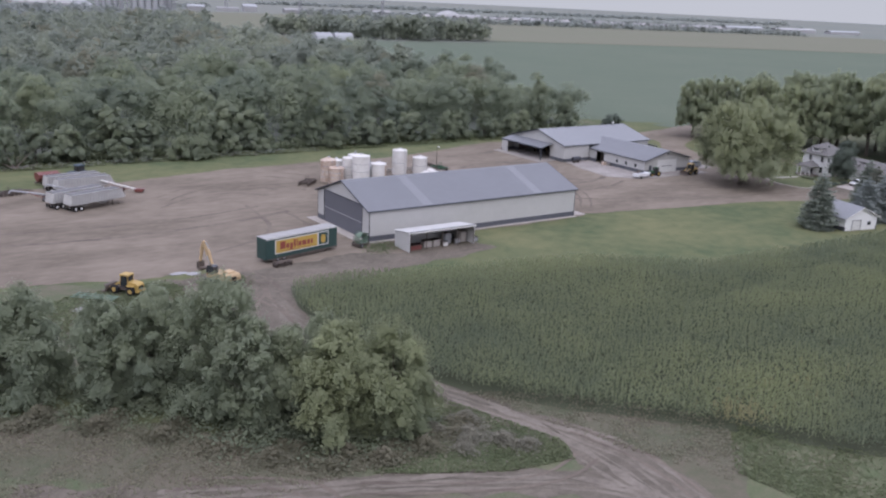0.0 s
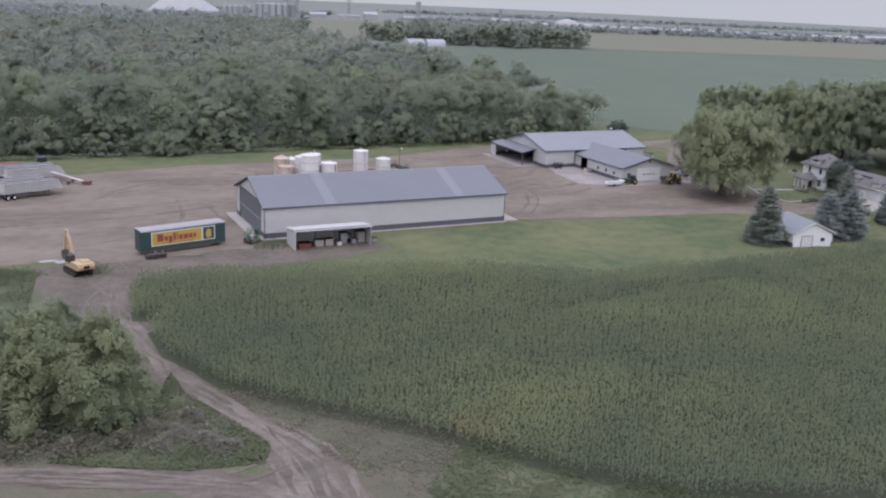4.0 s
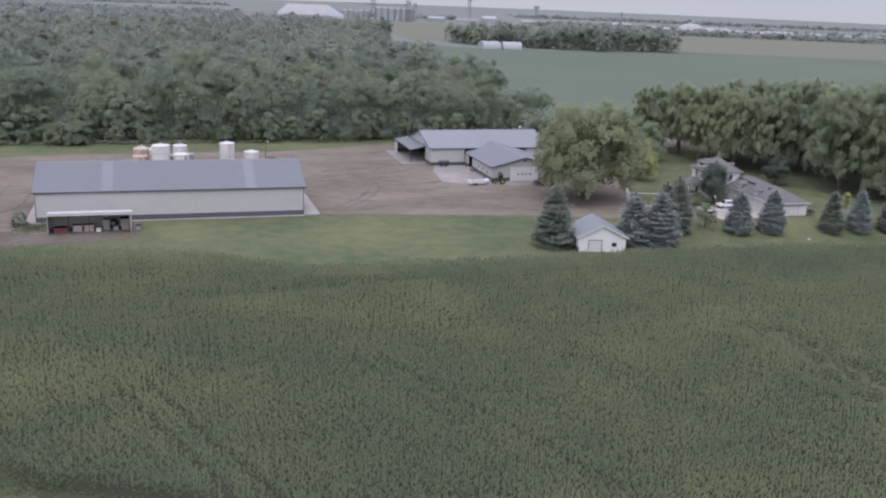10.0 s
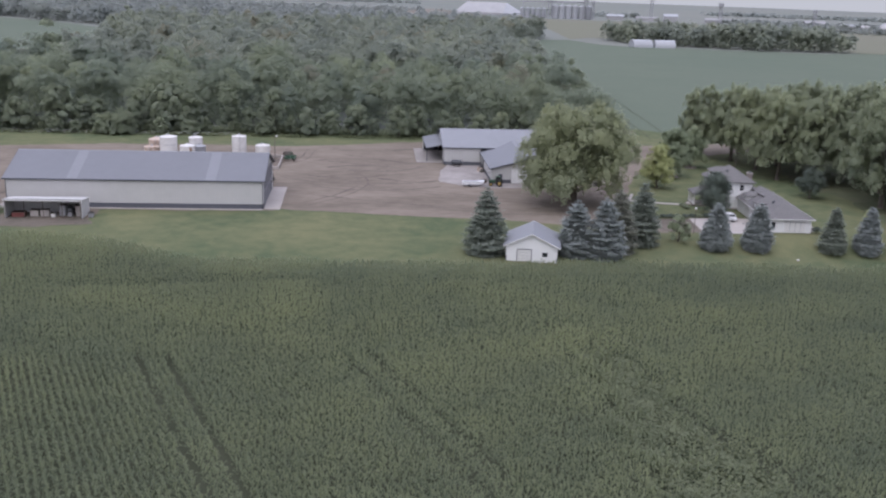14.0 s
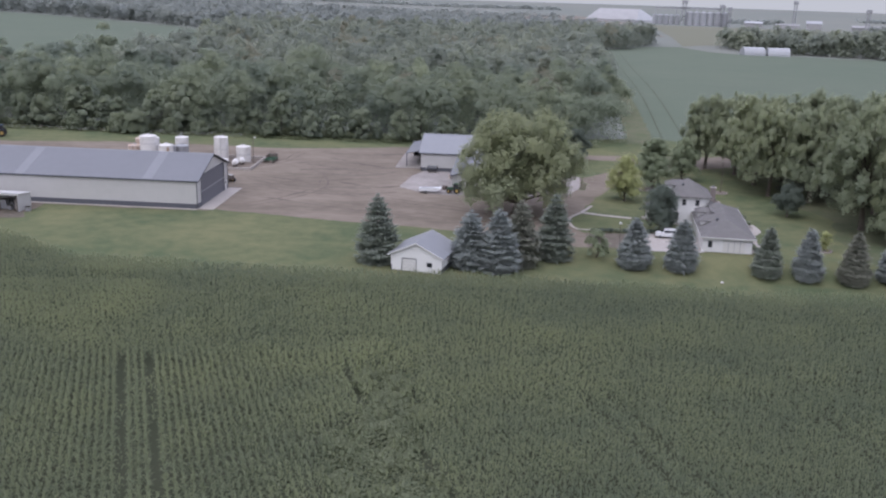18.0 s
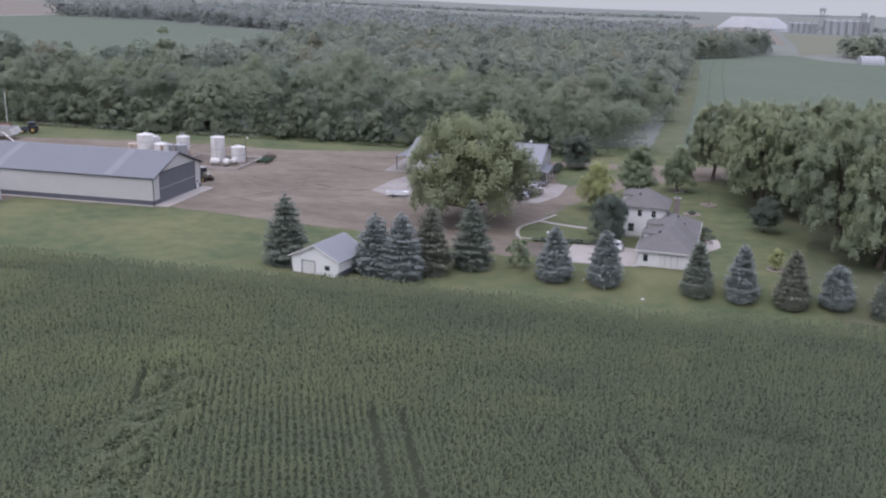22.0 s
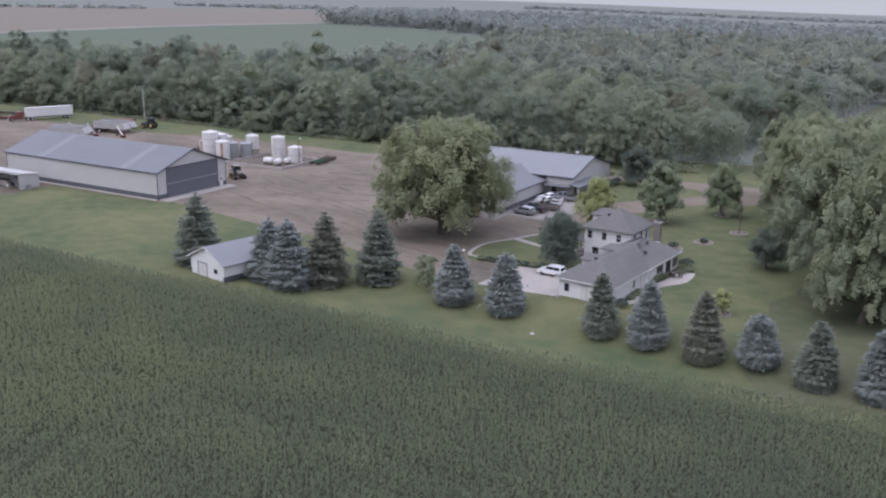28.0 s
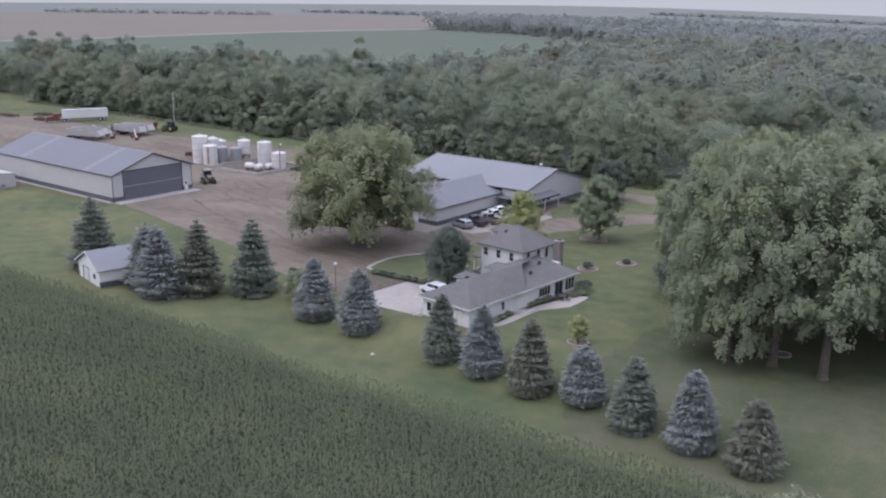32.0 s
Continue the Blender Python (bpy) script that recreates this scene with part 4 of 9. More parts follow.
def shop():
    t = thing("workshop", "white steel workshop with a cross wing and grey roof", "workshop", placed(0, 0, 0, 0))
    x0, x1, y0, y1, ze, zr = 174.6, 206.2, 193.3, 215.2, 4.45, 7.40
    ym = (y0 + y1) / 2
    wh = 0.85
    # south wall west of the wing, and the stub east of it
    for a, b in (((x0, y0), (183.6, y0)), ((200.2, y0), (x1, y0))):
        slab_wall(t, "wall", a, b, wh, ze - 0.1, M_WALL)
        slab_wall(t, "wainscot", (a[0], a[1] - 0.03), (b[0], b[1] - 0.03), 0, wh, M_WAIN, 0.19, "charcoal steel wainscot")
    slab_wall(t, "wall", (x1, y1), (x0, y1), wh, ze - 0.1, M_WALL)
    slab_wall(t, "wainscot", (x1, y1 + 0.03), (x0, y1 + 0.03), 0, wh, M_WAIN, 0.19)
    # east gable
    part("gable_wall", Geo().prism([(y0 + 0.16, wh), (y1 - 0.16, wh), (y1 - 0.16, ze - 0.1), (ym, zr - 0.2), (y0 + 0.16, ze - 0.1)], "x", x1 - 0.16, x1), M_WALL, t)
    part("wainscot", Geo().box(x1 - 0.16, y0 - 0.03, 0, x1 + 0.03, y1 + 0.03, wh), M_WAIN, t, "charcoal steel wainscot")
    # west gable with a deep open bay
    by0, by1, bh = 199.2, 212.9, 3.55
    g = Geo()
    g.box(x0, y0 + 0.16, wh, x0 + 0.16, by0, bh)
    g.box(x0, by1, wh, x0 + 0.16, y1 - 0.16, bh)
    g.prism([(y0 + 0.16, bh), (y1 - 0.16, bh), (y1 - 0.16, ze - 0.1), (ym, zr - 0.2), (y0 + 0.16, ze - 0.1)], "x", x0, x0 + 0.16)
    part("gable_wall", g, M_WALL, t)
    g = Geo()
    g.box(x0 - 0.03, y0 - 0.03, 0, x0 + 0.16, by0, wh)
    g.box(x0 - 0.03, by1, 0, x0 + 0.16, y1 + 0.03, wh)
    pieces("wainscot", g, M_WAIN, t, "charcoal steel wainscot")
    g = Geo()
    g.box(x0 + 9, by0 - 0.5, 0, x0 + 9.12, by1 + 0.5, bh + 0.4)
    g.box(x0 + 0.16, by0 - 0.6, 0, x0 + 9, by0 - 0.5, bh + 0.4)
    g.box(x0 + 0.16, by1 + 0.5, 0, x0 + 9, by1 + 0.6, bh + 0.4)
    pieces("bay_lining", g, M_FRAME, t, "dim inner walls of an open bay")
    part("bay_ceiling", Geo().box(x0 + 0.2, by0 - 0.6, bh + 0.1, x0 + 9, by1 + 0.6, bh + 0.16), M_FRAME, t)
    part("bay_floor", Geo().box(x0 + 0.1, by0 - 0.5, 0.0, x0 + 9, by1 + 0.5, 0.05), M_CONC, t)
    can = part("canopy", Geo().prism([(x0 - 4.2, 3.35), (x0 + 0.05, 4.25), (x0 + 0.05, 4.12), (x0 - 4.2, 3.22)], "y", by0 - 1.2, y1 + 0.3), M_ROOF, t, "lower grey steel canopy over the bay")
    part("canopy_trim", Geo().box(x0 - 4.25, by0 - 1.25, 3.05, x0 - 4.17, y1 + 0.35, 3.37), M_TRIM, can)
    part("side_wall", Geo().prism([(x0 - 4.1, 0), (x0, 0), (x0, 4.1), (x0 - 4.1, 3.2)], "y", y1 - 0.1, y1 + 0.06), M_WALL, can)
    part("side_wainscot", Geo().box(x0 - 4.13, y1 - 0.13, 0, x0, y1 + 0.09, wh), M_WAIN, can)
    part("wing_wall", Geo().box(x0 - 4.1, by1 - 0.2, 0.0, x0 - 3.95, y1 - 0.1, 3.2), M_WALL, can)
    part("post", Geo().box(x0 - 4.1, by0 - 1.1, 0, x0 - 3.9, by0 - 0.9, 3.25), M_TRIM, can)
    r = gable_roof(Geo(), x0 - 0.5, x1 + 0.5, y0 - 0.4, y1 + 0.4, ze, zr)
    roof = part("roof", r, M_SHOPROOF, t, "pale grey ribbed steel roof")
    g = Geo()
    for ye in (y0 - 0.43, y1 + 0.38):
        g.box(x0 - 0.5, ye, ze - 0.22, x1 + 0.5, ye + 0.05, ze - 0.02)
    pieces("eave_trim", g, M_TRIM, roof)
    g = Geo()
    for xe in (x0 - 0.54, x1 + 0.5):
        for ya, yb, za, zb in ((y0 - 0.4, ym, ze, zr), (ym, y1 + 0.4, zr, ze)):
            g.prism([(ya, za + 0.02), (yb, zb + 0.02), (yb, zb - 0.22), (ya, za - 0.22)], "x", xe, xe + 0.04)
    pieces("rake_trim", g, M_TRIM, roof)
    part("ridge_cap", Geo().prism([(ym - 0.3, zr - 0.06), (ym, zr + 0.06), (ym + 0.3, zr - 0.06), (ym, zr + 0.01)], "x", x0 - 0.5, x1 + 0.5), M_SHOPROOF, roof)
    part("roof_vent", Geo().lathe([(0.12, zr - 0.1), (0.12, zr + 0.35), (0.32, zr + 0.40), (0.34, zr + 0.62), (0.1, zr + 0.75)], 202.5, ym, 14), M_WHITE, roof, "round white roof vent")
    part("roof_vent", Geo().lathe([(0.09, zr - 0.1), (0.09, zr + 0.25), (0.16, zr + 0.3)], 197.0, ym, 10), M_GALV, roof)
    # cross wing
    wx0, wx1, wy0, wze, wzr = 183.75, 200.1, 172.35, 3.42, 5.66
    wm = (wx0 + wx1) / 2
    slab_wall(t, "wall", (wx0, y0), (wx0, 190.4), wh, wze - 0.1, M_WALL)
    slab_wall(t, "wall", (wx0, 187.4), (wx0, wy0), wh, wze - 0.1, M_WALL)
    slab_wall(t, "lintel", (wx0, 190.4), (wx0, 187.4), 2.95, wze - 0.1, M_WALL)
    slab_wall(t, "wainscot", (wx0 - 0.03, y0), (wx0 - 0.03, 190.4), 0, wh, M_WAIN, 0.19)
    slab_wall(t, "wainscot", (wx0 - 0.03, 187.4), (wx0 - 0.03, wy0), 0, wh, M_WAIN, 0.19)
    part("doorway_back", Geo().box(wx0 + 2.5, 186.5, 0, wx0 + 2.6, 191.4, 3.0), M_FRAME, t)
    slab_wall(t, "wall", (wx1, wy0), (wx1, y0), wh, wze - 0.1, M_WALL)
    slab_wall(t, "wainscot", (wx1 + 0.03, wy0), (wx1 + 0.03, y0), 0, wh, M_WAIN, 0.19)
    d0, d1, dh = wm - 3.6, wm + 3.6, 3.25
    g = Geo()
    g.box(wx0 + 0.16, wy0, wh, d0, wy0 + 0.16, dh)
    g.box(d1, wy0, wh, wx1 - 0.16, wy0 + 0.16, dh)
    g.prism([(wx0 + 0.16, dh), (wx1 - 0.16, dh), (wx1 - 0.16, wze - 0.08), (wm, wzr - 0.2), (wx0 + 0.16, wze - 0.08)], "y", wy0, wy0 + 0.16)
    part("gable_wall", g, M_WALL, t)
    g = Geo()
    g.box(wx0 - 0.03, wy0 - 0.03, 0, d0, wy0 + 0.16, wh)
    g.box(d1, wy0 - 0.03, 0, wx1 + 0.03, wy0 + 0.16, wh)
    pieces("wainscot", g, M_WAIN, t, "charcoal steel wainscot")
    door = part("overhead_door", Geo().box(d0 + 0.03, wy0 + 0.03, 0.03, d1 - 0.03, wy0 + 0.12, dh - 0.03), M_SIDING, t, "wide white overhead door with small lights")
    for k in range(5):
        part("panel_rail", Geo().box(d0 + 0.05, wy0 + 0.01, 0.60 + k * 0.53, d1 - 0.05, wy0 + 0.035, 0.63 + k * 0.53), M_GALV, door)
    for k in range(4):
        xx = wm - 1.75 + k * 1.0
        part("door_light", Geo().box(xx, wy0 + 0.0, 1.45, xx + 0.5, wy0 + 0.04, 1.75), M_GLASS, door)
    part("walk_door", Geo().box(wx0 + 1.6, wy0 - 0.04, 0.03, wx0 + 2.55, wy0 + 0.02, 2.1), M_TRIM, t, "dark steel walk door")
    part("gable_louvre", Geo().box(wm - 0.3, wy0 - 0.05, 4.55, wm + 0.3, wy0 + 0.02, 5.0), M_TRIM, t)
    wr = Geo()
    yn = 199.3
    th = 0.12
    # the wing's roof runs back into the main slope
    for xa, xb in ((wx0 - 0.45, wm), (wx1 + 0.45, wm)):
        vs = [(xa, wy0 - 0.5, wze), (xb, wy0 - 0.5, wzr), (xb, yn + 0.4, wzr), (xa, 193.0, wze)]
        vs += [(p[0], p[1], p[2] - th) for p in vs]
        q = [(0, 1, 2, 3), (7, 6, 5, 4), (0, 4, 5, 1), (1, 5, 6, 2), (2, 6, 7, 3), (3, 7, 4, 0)]
        wr.add(vs, q if xa > xb else [f[::-1] for f in q])
    wroof = part("wing_roof", wr, M_ROOF, t, "blue-grey ribbed wing roof")
    g = Geo()
    for xe in (wx0 - 0.48, wx1 + 0.43):
        g.box(xe, wy0 - 0.5, wze - 0.2, xe + 0.05, 193.0, wze - 0.02)
    for xa, xb, za, zb in ((wx0 - 0.45, wm, wze, wzr), (wm, wx1 + 0.45, wzr, wze)):
        g.prism([(xa, za + 0.02), (xb, zb + 0.02), (xb, zb - 0.2), (xa, za - 0.2)], "y", wy0 - 0.54, wy0 - 0.5)
    pieces("roof_trim", g, M_TRIM, wroof)
    part("ridge_cap", Geo().prism([(wm - 0.3, wzr - 0.06), (wm, wzr + 0.06), (wm + 0.3, wzr - 0.06), (wm, wzr + 0.01)], "y", wy0 - 0.5, yn), M_SHOPROOF, wroof)
    for yy in (175.6, 179.0, 182.4):
        wall_window(t, placed(wx0, yy, 1.25, -90), 0.9, 0.85, bars=0)
    g = Geo()
    # entrance porch along the east end
    por = part("porch_roof", Geo().prism([(x1 - 0.05, 3.25), (x1 + 2.3, 2.75), (x1 + 2.3, 2.58), (x1 - 0.05, 3.08)], "y", y0 - 1.4, y0 + 9.2), M_ROOF, t, "low grey porch roof over an entrance")
    part("porch_trim", Geo().box(x1 + 2.28, y0 - 1.45, 2.42, x1 + 2.36, y0 + 9.25, 2.78), M_TRIM, por)
    for yy in (y0 - 1.2, y0 + 3.8, y0 + 8.9):
        part("post", Geo().box(x1 + 2.0, yy, 0, x1 + 2.16, yy + 0.16, 2.62), M_WHITE, por)
    for yy in (y0 + 5.2, y0 + 6.8, y0 + 8.4):
        wall_window(t, placed(x1, yy, 1.1, 90), 1.0, 1.1)
    part("entrance_door", Geo().box(x1 - 0.02, y0 + 1.4, 0.03, x1 + 0.06, y0 + 2.5, 2.15), M_TRIM, t, "dark entrance door")
    part("entrance_roof", Geo().box(200.3, y0 - 2.2, 2.55, x1 + 0.2, y0 - 0.1, 2.75), M_ROOF, t)
    wall_window(t, placed(202.2, y0, 1.0, 0), 1.2, 1.2)


shop()


def garden_shed():
    # front gable towards the corn, turned eleven degrees
    m = placed(182.75, 110.35, 0, -11.4)
    t = thing("small_garage", "small white gabled garage with a pale metal roof", "garage", m)
    w, d, ze, zr = 4.25, 8.3, 2.62, 4.85
    for nm, x in (("wall", -w), ("wall", w - 0.14)):
        part(nm, Geo().box(x, 0, 0.85, x + 0.14, d, ze), M_SIDING, t)
        part("wainscot", Geo().box(x - 0.02, -0.02, 0, x + 0.16, d + 0.02, 0.85), M_WAIN, t)
    dw0, dw1 = -2.35, -0.05
    g = Geo()
    g.box(-w + 0.14, 0, 0, dw0, 0.14, 2.05)
    g.box(dw1, 0, 0, w - 0.14, 0.14, 2.05)
    g.prism([(-w + 0.14, 2.05), (w - 0.14, 2.05), (w - 0.14, ze), (0, zr - 0.12), (-w + 0.14, ze)], "y", 0, 0.14)
    part("gable_wall", g, M_SIDING, t)
    part("gable_wall", Geo().prism([(-w + 0.14, 0), (w - 0.14, 0), (w - 0.14, ze), (0, zr - 0.12), (-w + 0.14, ze)], "y", d - 0.14, d), M_SIDING, t)
    door = part("garage_door", Geo().box(dw0, 0.03, 0.02, dw1, 0.1, 2.02), M_WHITE, t, "white panelled garage door")
    for k in range(3):
        part("panel_rail", Geo().box(dw0 + 0.03, 0.01, 0.5 + k * 0.5, dw1 - 0.03, 0.035, 0.53 + k * 0.5), M_GALV, door)
    tr = Geo()
    tr.box(dw0 - 0.1, -0.04, 0, dw0, 0.02, 2.15)
    tr.box(dw1, -0.04, 0, dw1 + 0.1, 0.02, 2.15)
    tr.box(dw0, -0.04, 2.03, dw1, 0.02, 2.15)
    pieces("door_trim", tr, M_TRIM, t)
    wall_window(t, placed(2.2, 0, 1.05, 0), 0.75, 0.6, trim=M_TRIM, bars=0, trim_w=0.06)
    wall_window(t, placed(-w, 2.2, 1.05, -90), 0.75, 0.6, trim=M_TRIM, bars=0, trim_w=0.06)
    r = gable_roof(Geo(), -w - 0.45, w + 0.45, -0.45, d + 0.45, ze, zr, 0.1, "y")
    roof = part("roof", r, M_SHOPROOF, t, "pale blue-grey metal roof")
    g = Geo()
    for ye in (-0.49, d + 0.45):
        for xa, xb, za, zb in ((-w - 0.45, 0, ze, zr), (0, w + 0.45, zr, ze)):
            g.prism([(xa, za + 0.01), (xb, zb + 0.01), (xb, zb - 0.18), (xa, za - 0.18)], "y", ye, ye + 0.04)
    pieces("rake_trim", g, M_WHITE, roof)
    part("floor", Geo().box(-w, 0, 0, w, d, 0.03), M_CONC, t)


garden_shed()


def hip(g, x0, x1, y0, y1, ze, zr, th=0.14, ridge=None, drop=0.0):
    """A hipped roof: a pyramid, or with a ridge ((xa, ya), (xb, yb))."""
    (ax, ay), (bx, by) = ridge or (((x0 + x1) / 2, (y0 + y1) / 2),) * 2
    vs = [(x0, y0, ze), (x1, y0, ze), (x1, y1, ze), (x0, y1, ze), (ax, ay, zr), (bx, by, zr)]
    vs += [(x0, y0, ze - th), (x1, y0, ze - th), (x1, y1, ze - th), (x0, y1, ze - th)]
    if (ax, ay) == (bx, by):
        fs = [(0, 1, 4), (1, 2, 4), (2, 3, 4), (3, 0, 4)]
        vs[5] = (ax, ay, zr - 0.05)
    elif abs(ax - bx) > abs(ay - by):
        fs = [(0, 1, 5, 4), (1, 2, 5), (2, 3, 4, 5), (3, 0, 4)]
    else:
        fs = [(0, 1, 4), (1, 2, 5, 4), (2, 3, 5), (3, 0, 4, 5)]
    fs += [(0, 6, 7, 1), (1, 7, 8, 2), (2, 8, 9, 3), (3, 9, 6, 0), (9, 8, 7, 6)]
    return g.add(vs, fs)


def box_walls(parent, name, x0, y0, x1, y1, z0, z1, material, th=0.18):
    for a, b in (((x0, y0), (x1 - th, y0)), ((x1, y0), (x1, y1 - th)), ((x1, y1), (x0 + th, y1)), ((x0, y1), (x0, y0 + th))):
        slab_wall(parent, name, a, b, z0, z1, material, th)


def farmhouse():
    t = thing("farmhouse", "white two-storey farmhouse with grey hip roofs and garage wing", "house", placed(226.6, 149.2, 0, -4.1))
    # two storeys
    W, D, ze, zr = 9.2, 8.6, 5.85, 8.75
    o = 0.6
    box_walls(t, "wall", o, o, W - o, D - o, 0.35, ze - 0.05, M_SIDING)
    part("foundation", Geo().box(o - 0.03, o - 0.03, 0, W - o + 0.03, D - o + 0.03, 0.35), M_CONC, t)
    for k in range(13):
        z = 0.7 + k * 0.4
        g = Geo()
        g.box(o - 0.012, o - 0.012, z, W - o + 0.012, o, z + 0.02)
        g.box(W - o, o, z, W - o + 0.012, D - o, z + 0.02)
        g.box(o - 0.012, o, z, o, D - o, z + 0.02)
        part("lap_board", g, M_SIDING, t)
    roof = part("roof", hip(Geo(), 0, W, 0, D, ze, zr, 0.2), M_SHINGLE, t, "grey shingled hip roof")
    part("soffit", Geo().box(0.02, 0.02, ze - 0.24, W - 0.02, D - 0.02, ze - 0.19), M_WHITE, roof)
    part("roof_vent", Geo().box(3.5, 2.5, 7.4, 3.85, 2.85, 7.95), M_TRIM, roof, "dark box roof vent")
    dm = part("dormer", Geo().box(0.75, 2.9, 6.2, 3.0, 5.7, 7.45), M_SIDING, roof, "small white roof dormer")
    part("dormer_roof", hip(Geo(), 0.35, 4.4, 2.5, 6.1, 7.45, 8.35, 0.1, ((1.7, 4.3), (4.3, 4.3))), M_SHINGLE, dm)
    part("dormer_light", Geo().box(0.72, 3.5, 6.75, 0.77, 5.1, 7.2), M_GLASS, dm)
    # upper windows
    for x in (1.5, 4.0, 6.5):
        wall_window(t, placed(x, o, 4.05, 0), 0.75, 1.15)
    wall_window(t, placed(2.6, o, 1.15, 0), 1.1, 1.45)
    for y in (1.9, 4.4, 6.4):
        wall_window(t, placed(W - o, y, 3.95, 90), 0.7, 1.45)
    for y in (1.9, 5.6):
        wall_window(t, placed(o, y, 3.95, -90), 0.8, 1.4)
    wall_window(t, placed(o, 1.9, 1.1, -90), 1.0, 1.45)
    # front porch on the west
    pr = part("porch_roof", hip(Geo(), -3.0, o + 0.1, 2.4, 7.2, 2.75, 4.0, 0.15, ((-0.6, 4.8), (0.6, 4.8))), M_SHINGLE, t, "grey hipped porch roof")
    part("porch_beam", Geo().box(-2.8, 2.6, 2.35, o, 7.0, 2.6), M_WHITE, pr)
    deck = part("porch_deck", Geo().box(-2.8, 2.6, 0, o, 7.0, 0.4), M_BRICK, t, "brick-edged porch floor")
    part("step", Geo().box(-3.6, 3.9, 0, -2.8, 5.6, 0.2), M_CONC, deck)
    for y in (2.75, 4.05, 5.45, 6.75):
        part("column", Geo().lathe([(0.2, 0.4), (0.2, 0.55), (0.14, 0.6), (0.13, 2.25), (0.2, 2.35)], -2.6, y, 12), M_WHITE, deck)
    part("front_door", Geo().box(o - 0.06, 4.4, 0.4, o + 0.02, 5.4, 2.5), M_TRIM, t, "dark front door")
    # one-storey addition along the east side
    ax0, ax1, ay0, ay1, az = W - o, 15.0, -7.4, 6.2, 2.78
    slab_wall(t, "wall", (ax1 - 0.5, -7.0), (ax1 - 0.5, ay1 - 0.5), 0.25, az - 0.02, M_SIDING)
    slab_wall(t, "wall", (ax1 - 0.5, ay1 - 0.5), (ax0, ay1 - 0.5), 0.25, az - 0.02, M_SIDING)
    part("foundation", Geo().box(ax0, -7.0, 0, ax1 - 0.47, ay1 - 0.47, 0.25), M_CONC, t)
    # roof: a slope down to the east with a hip at the far end
    g = Geo()
    zt = 4.75
    vs = [(ax0 - 0.3, -6.5, zt), (ax0 - 0.3, ay1 - 2.3, zt), (ax1, ay1, az), (ax1, -8.2, az), (ax0 - 0.3, ay1, az + 0.1)]
    vs += [(p[0], p[1], p[2] - 0.16) for p in vs]
    g.add(vs, [(0, 3, 2, 1), (1, 2, 4), (5, 6, 7, 8), (6, 9, 7), (3, 8, 7, 2), (2, 7, 9, 4), (0, 5, 8, 3), (1, 4, 9, 6), (0, 1, 6, 5)])
    ar = part("addition_roof", g, M_SHINGLE, t, "grey shingled lean roof")
    part("roof_vent", Geo().box(12.0, -2.2, 3.7, 12.35, -1.85, 4.15), M_TRIM, ar)
    part("roof_vent", Geo().box(10.6, 1.6, 4.2, 10.95, 1.95, 4.6), M_TRIM, ar)
    part("fascia", Geo().box(ax1 - 0.02, -8.2, az - 0.2, ax1 + 0.03, ay1, az + 0.01), M_WHITE, ar)
    for y in (-2.7, -2.05, -1.4, -0.75):
        wall_window(t, placed(ax1 - 0.5, y, 0.95, 90), 0.55, 1.2, bars=0)
    for y in (3.6, 4.35, 5.1):
        wall_window(t, placed(ax1 - 0.5, y, 0.6, 90), 0.6, 1.6, bars=0)
    for y in (1.2, 2.15):
        d = part("patio_door", Geo().box(ax1 - 0.52, y - 0.42, 0.25, ax1 - 0.44, y + 0.42, 2.3), M_TRIM, t, "dark glazed patio door")
        part("pane", Geo().box(ax1 - 0.45, y - 0.32, 0.5, ax1 - 0.43, y + 0.32, 2.15), M_GLASS, d)
    ch = part("chimney", Geo().box(9.6, 7.1, 0, 10.6, 8.0, 6.4), M_BRICK, t, "brick chimney with a pale cap")
    part("chimney_cap", Geo().box(9.5, 7.0, 6.4, 10.7, 8.1, 6.55), M_CONC, ch)
    part("flue", Geo().box(9.85, 7.3, 6.55, 10.35, 7.8, 6.8), M_TRIM, ch)
    part("chimney_shoulder", Geo().box(9.3, 6.0, 0, 10.9, 7.1, 3.4), M_SIDING, ch)
    # garage wing
    gx0, gx1, gy0, gy1 = 6.0, 14.4, -17.9, -6.4
    slab_wall(t, "wall", (gx0, gy0), (gx1 - 0.18, gy0), 0.0, az - 0.02, M_SIDING)
    slab_wall(t, "wall", (gx1, gy0), (gx1, -6.6), 0.0, az - 0.02, M_SIDING)
    slab_wall(t, "wall", (gx0, 1.0), (gx0, gy0 + 0.18), 0.0, az - 0.02, M_SIDING)
    part("floor", Geo().box(gx0, gy0, 0.0, gx1, gy1, 0.03), M_CONC, t)
    g = Geo()
    e, zt = 0.55, 5.15
    rx = (gx0 + gx1) / 2
    vs = [(gx0 - e, gy0 - e, az), (gx1 + e, gy0 - e, az), (gx1 + e, -6.6, az), (rx, gy0 + 4.4, zt), (rx, 0.7, zt), (gx0 - e, 0.7, az), (gx1 + e - 4.0, -2.6, zt - 0.05)]
    vs += [(p[0], p[1], p[2] - 0.18) for p in vs]
    g.add(vs, [(0, 1, 3), (1, 2, 6, 3), (3, 6, 4), (0, 3, 4, 5), (0, 7, 8, 1), (1, 8, 9, 2), (5, 12, 7, 0), (7, 10, 8), (8, 10, 13, 9), (10, 11, 13), (7, 12, 11, 10), (2, 9, 13, 6)])
    gr = part("garage_roof", g, M_SHINGLE, t, "grey shingled garage roof")
    part("roof_vent", Geo().box(rx - 1.6, gy0 + 5.6, 4.3, rx - 1.2, gy0 + 6.0, 4.85), M_TRIM, gr)
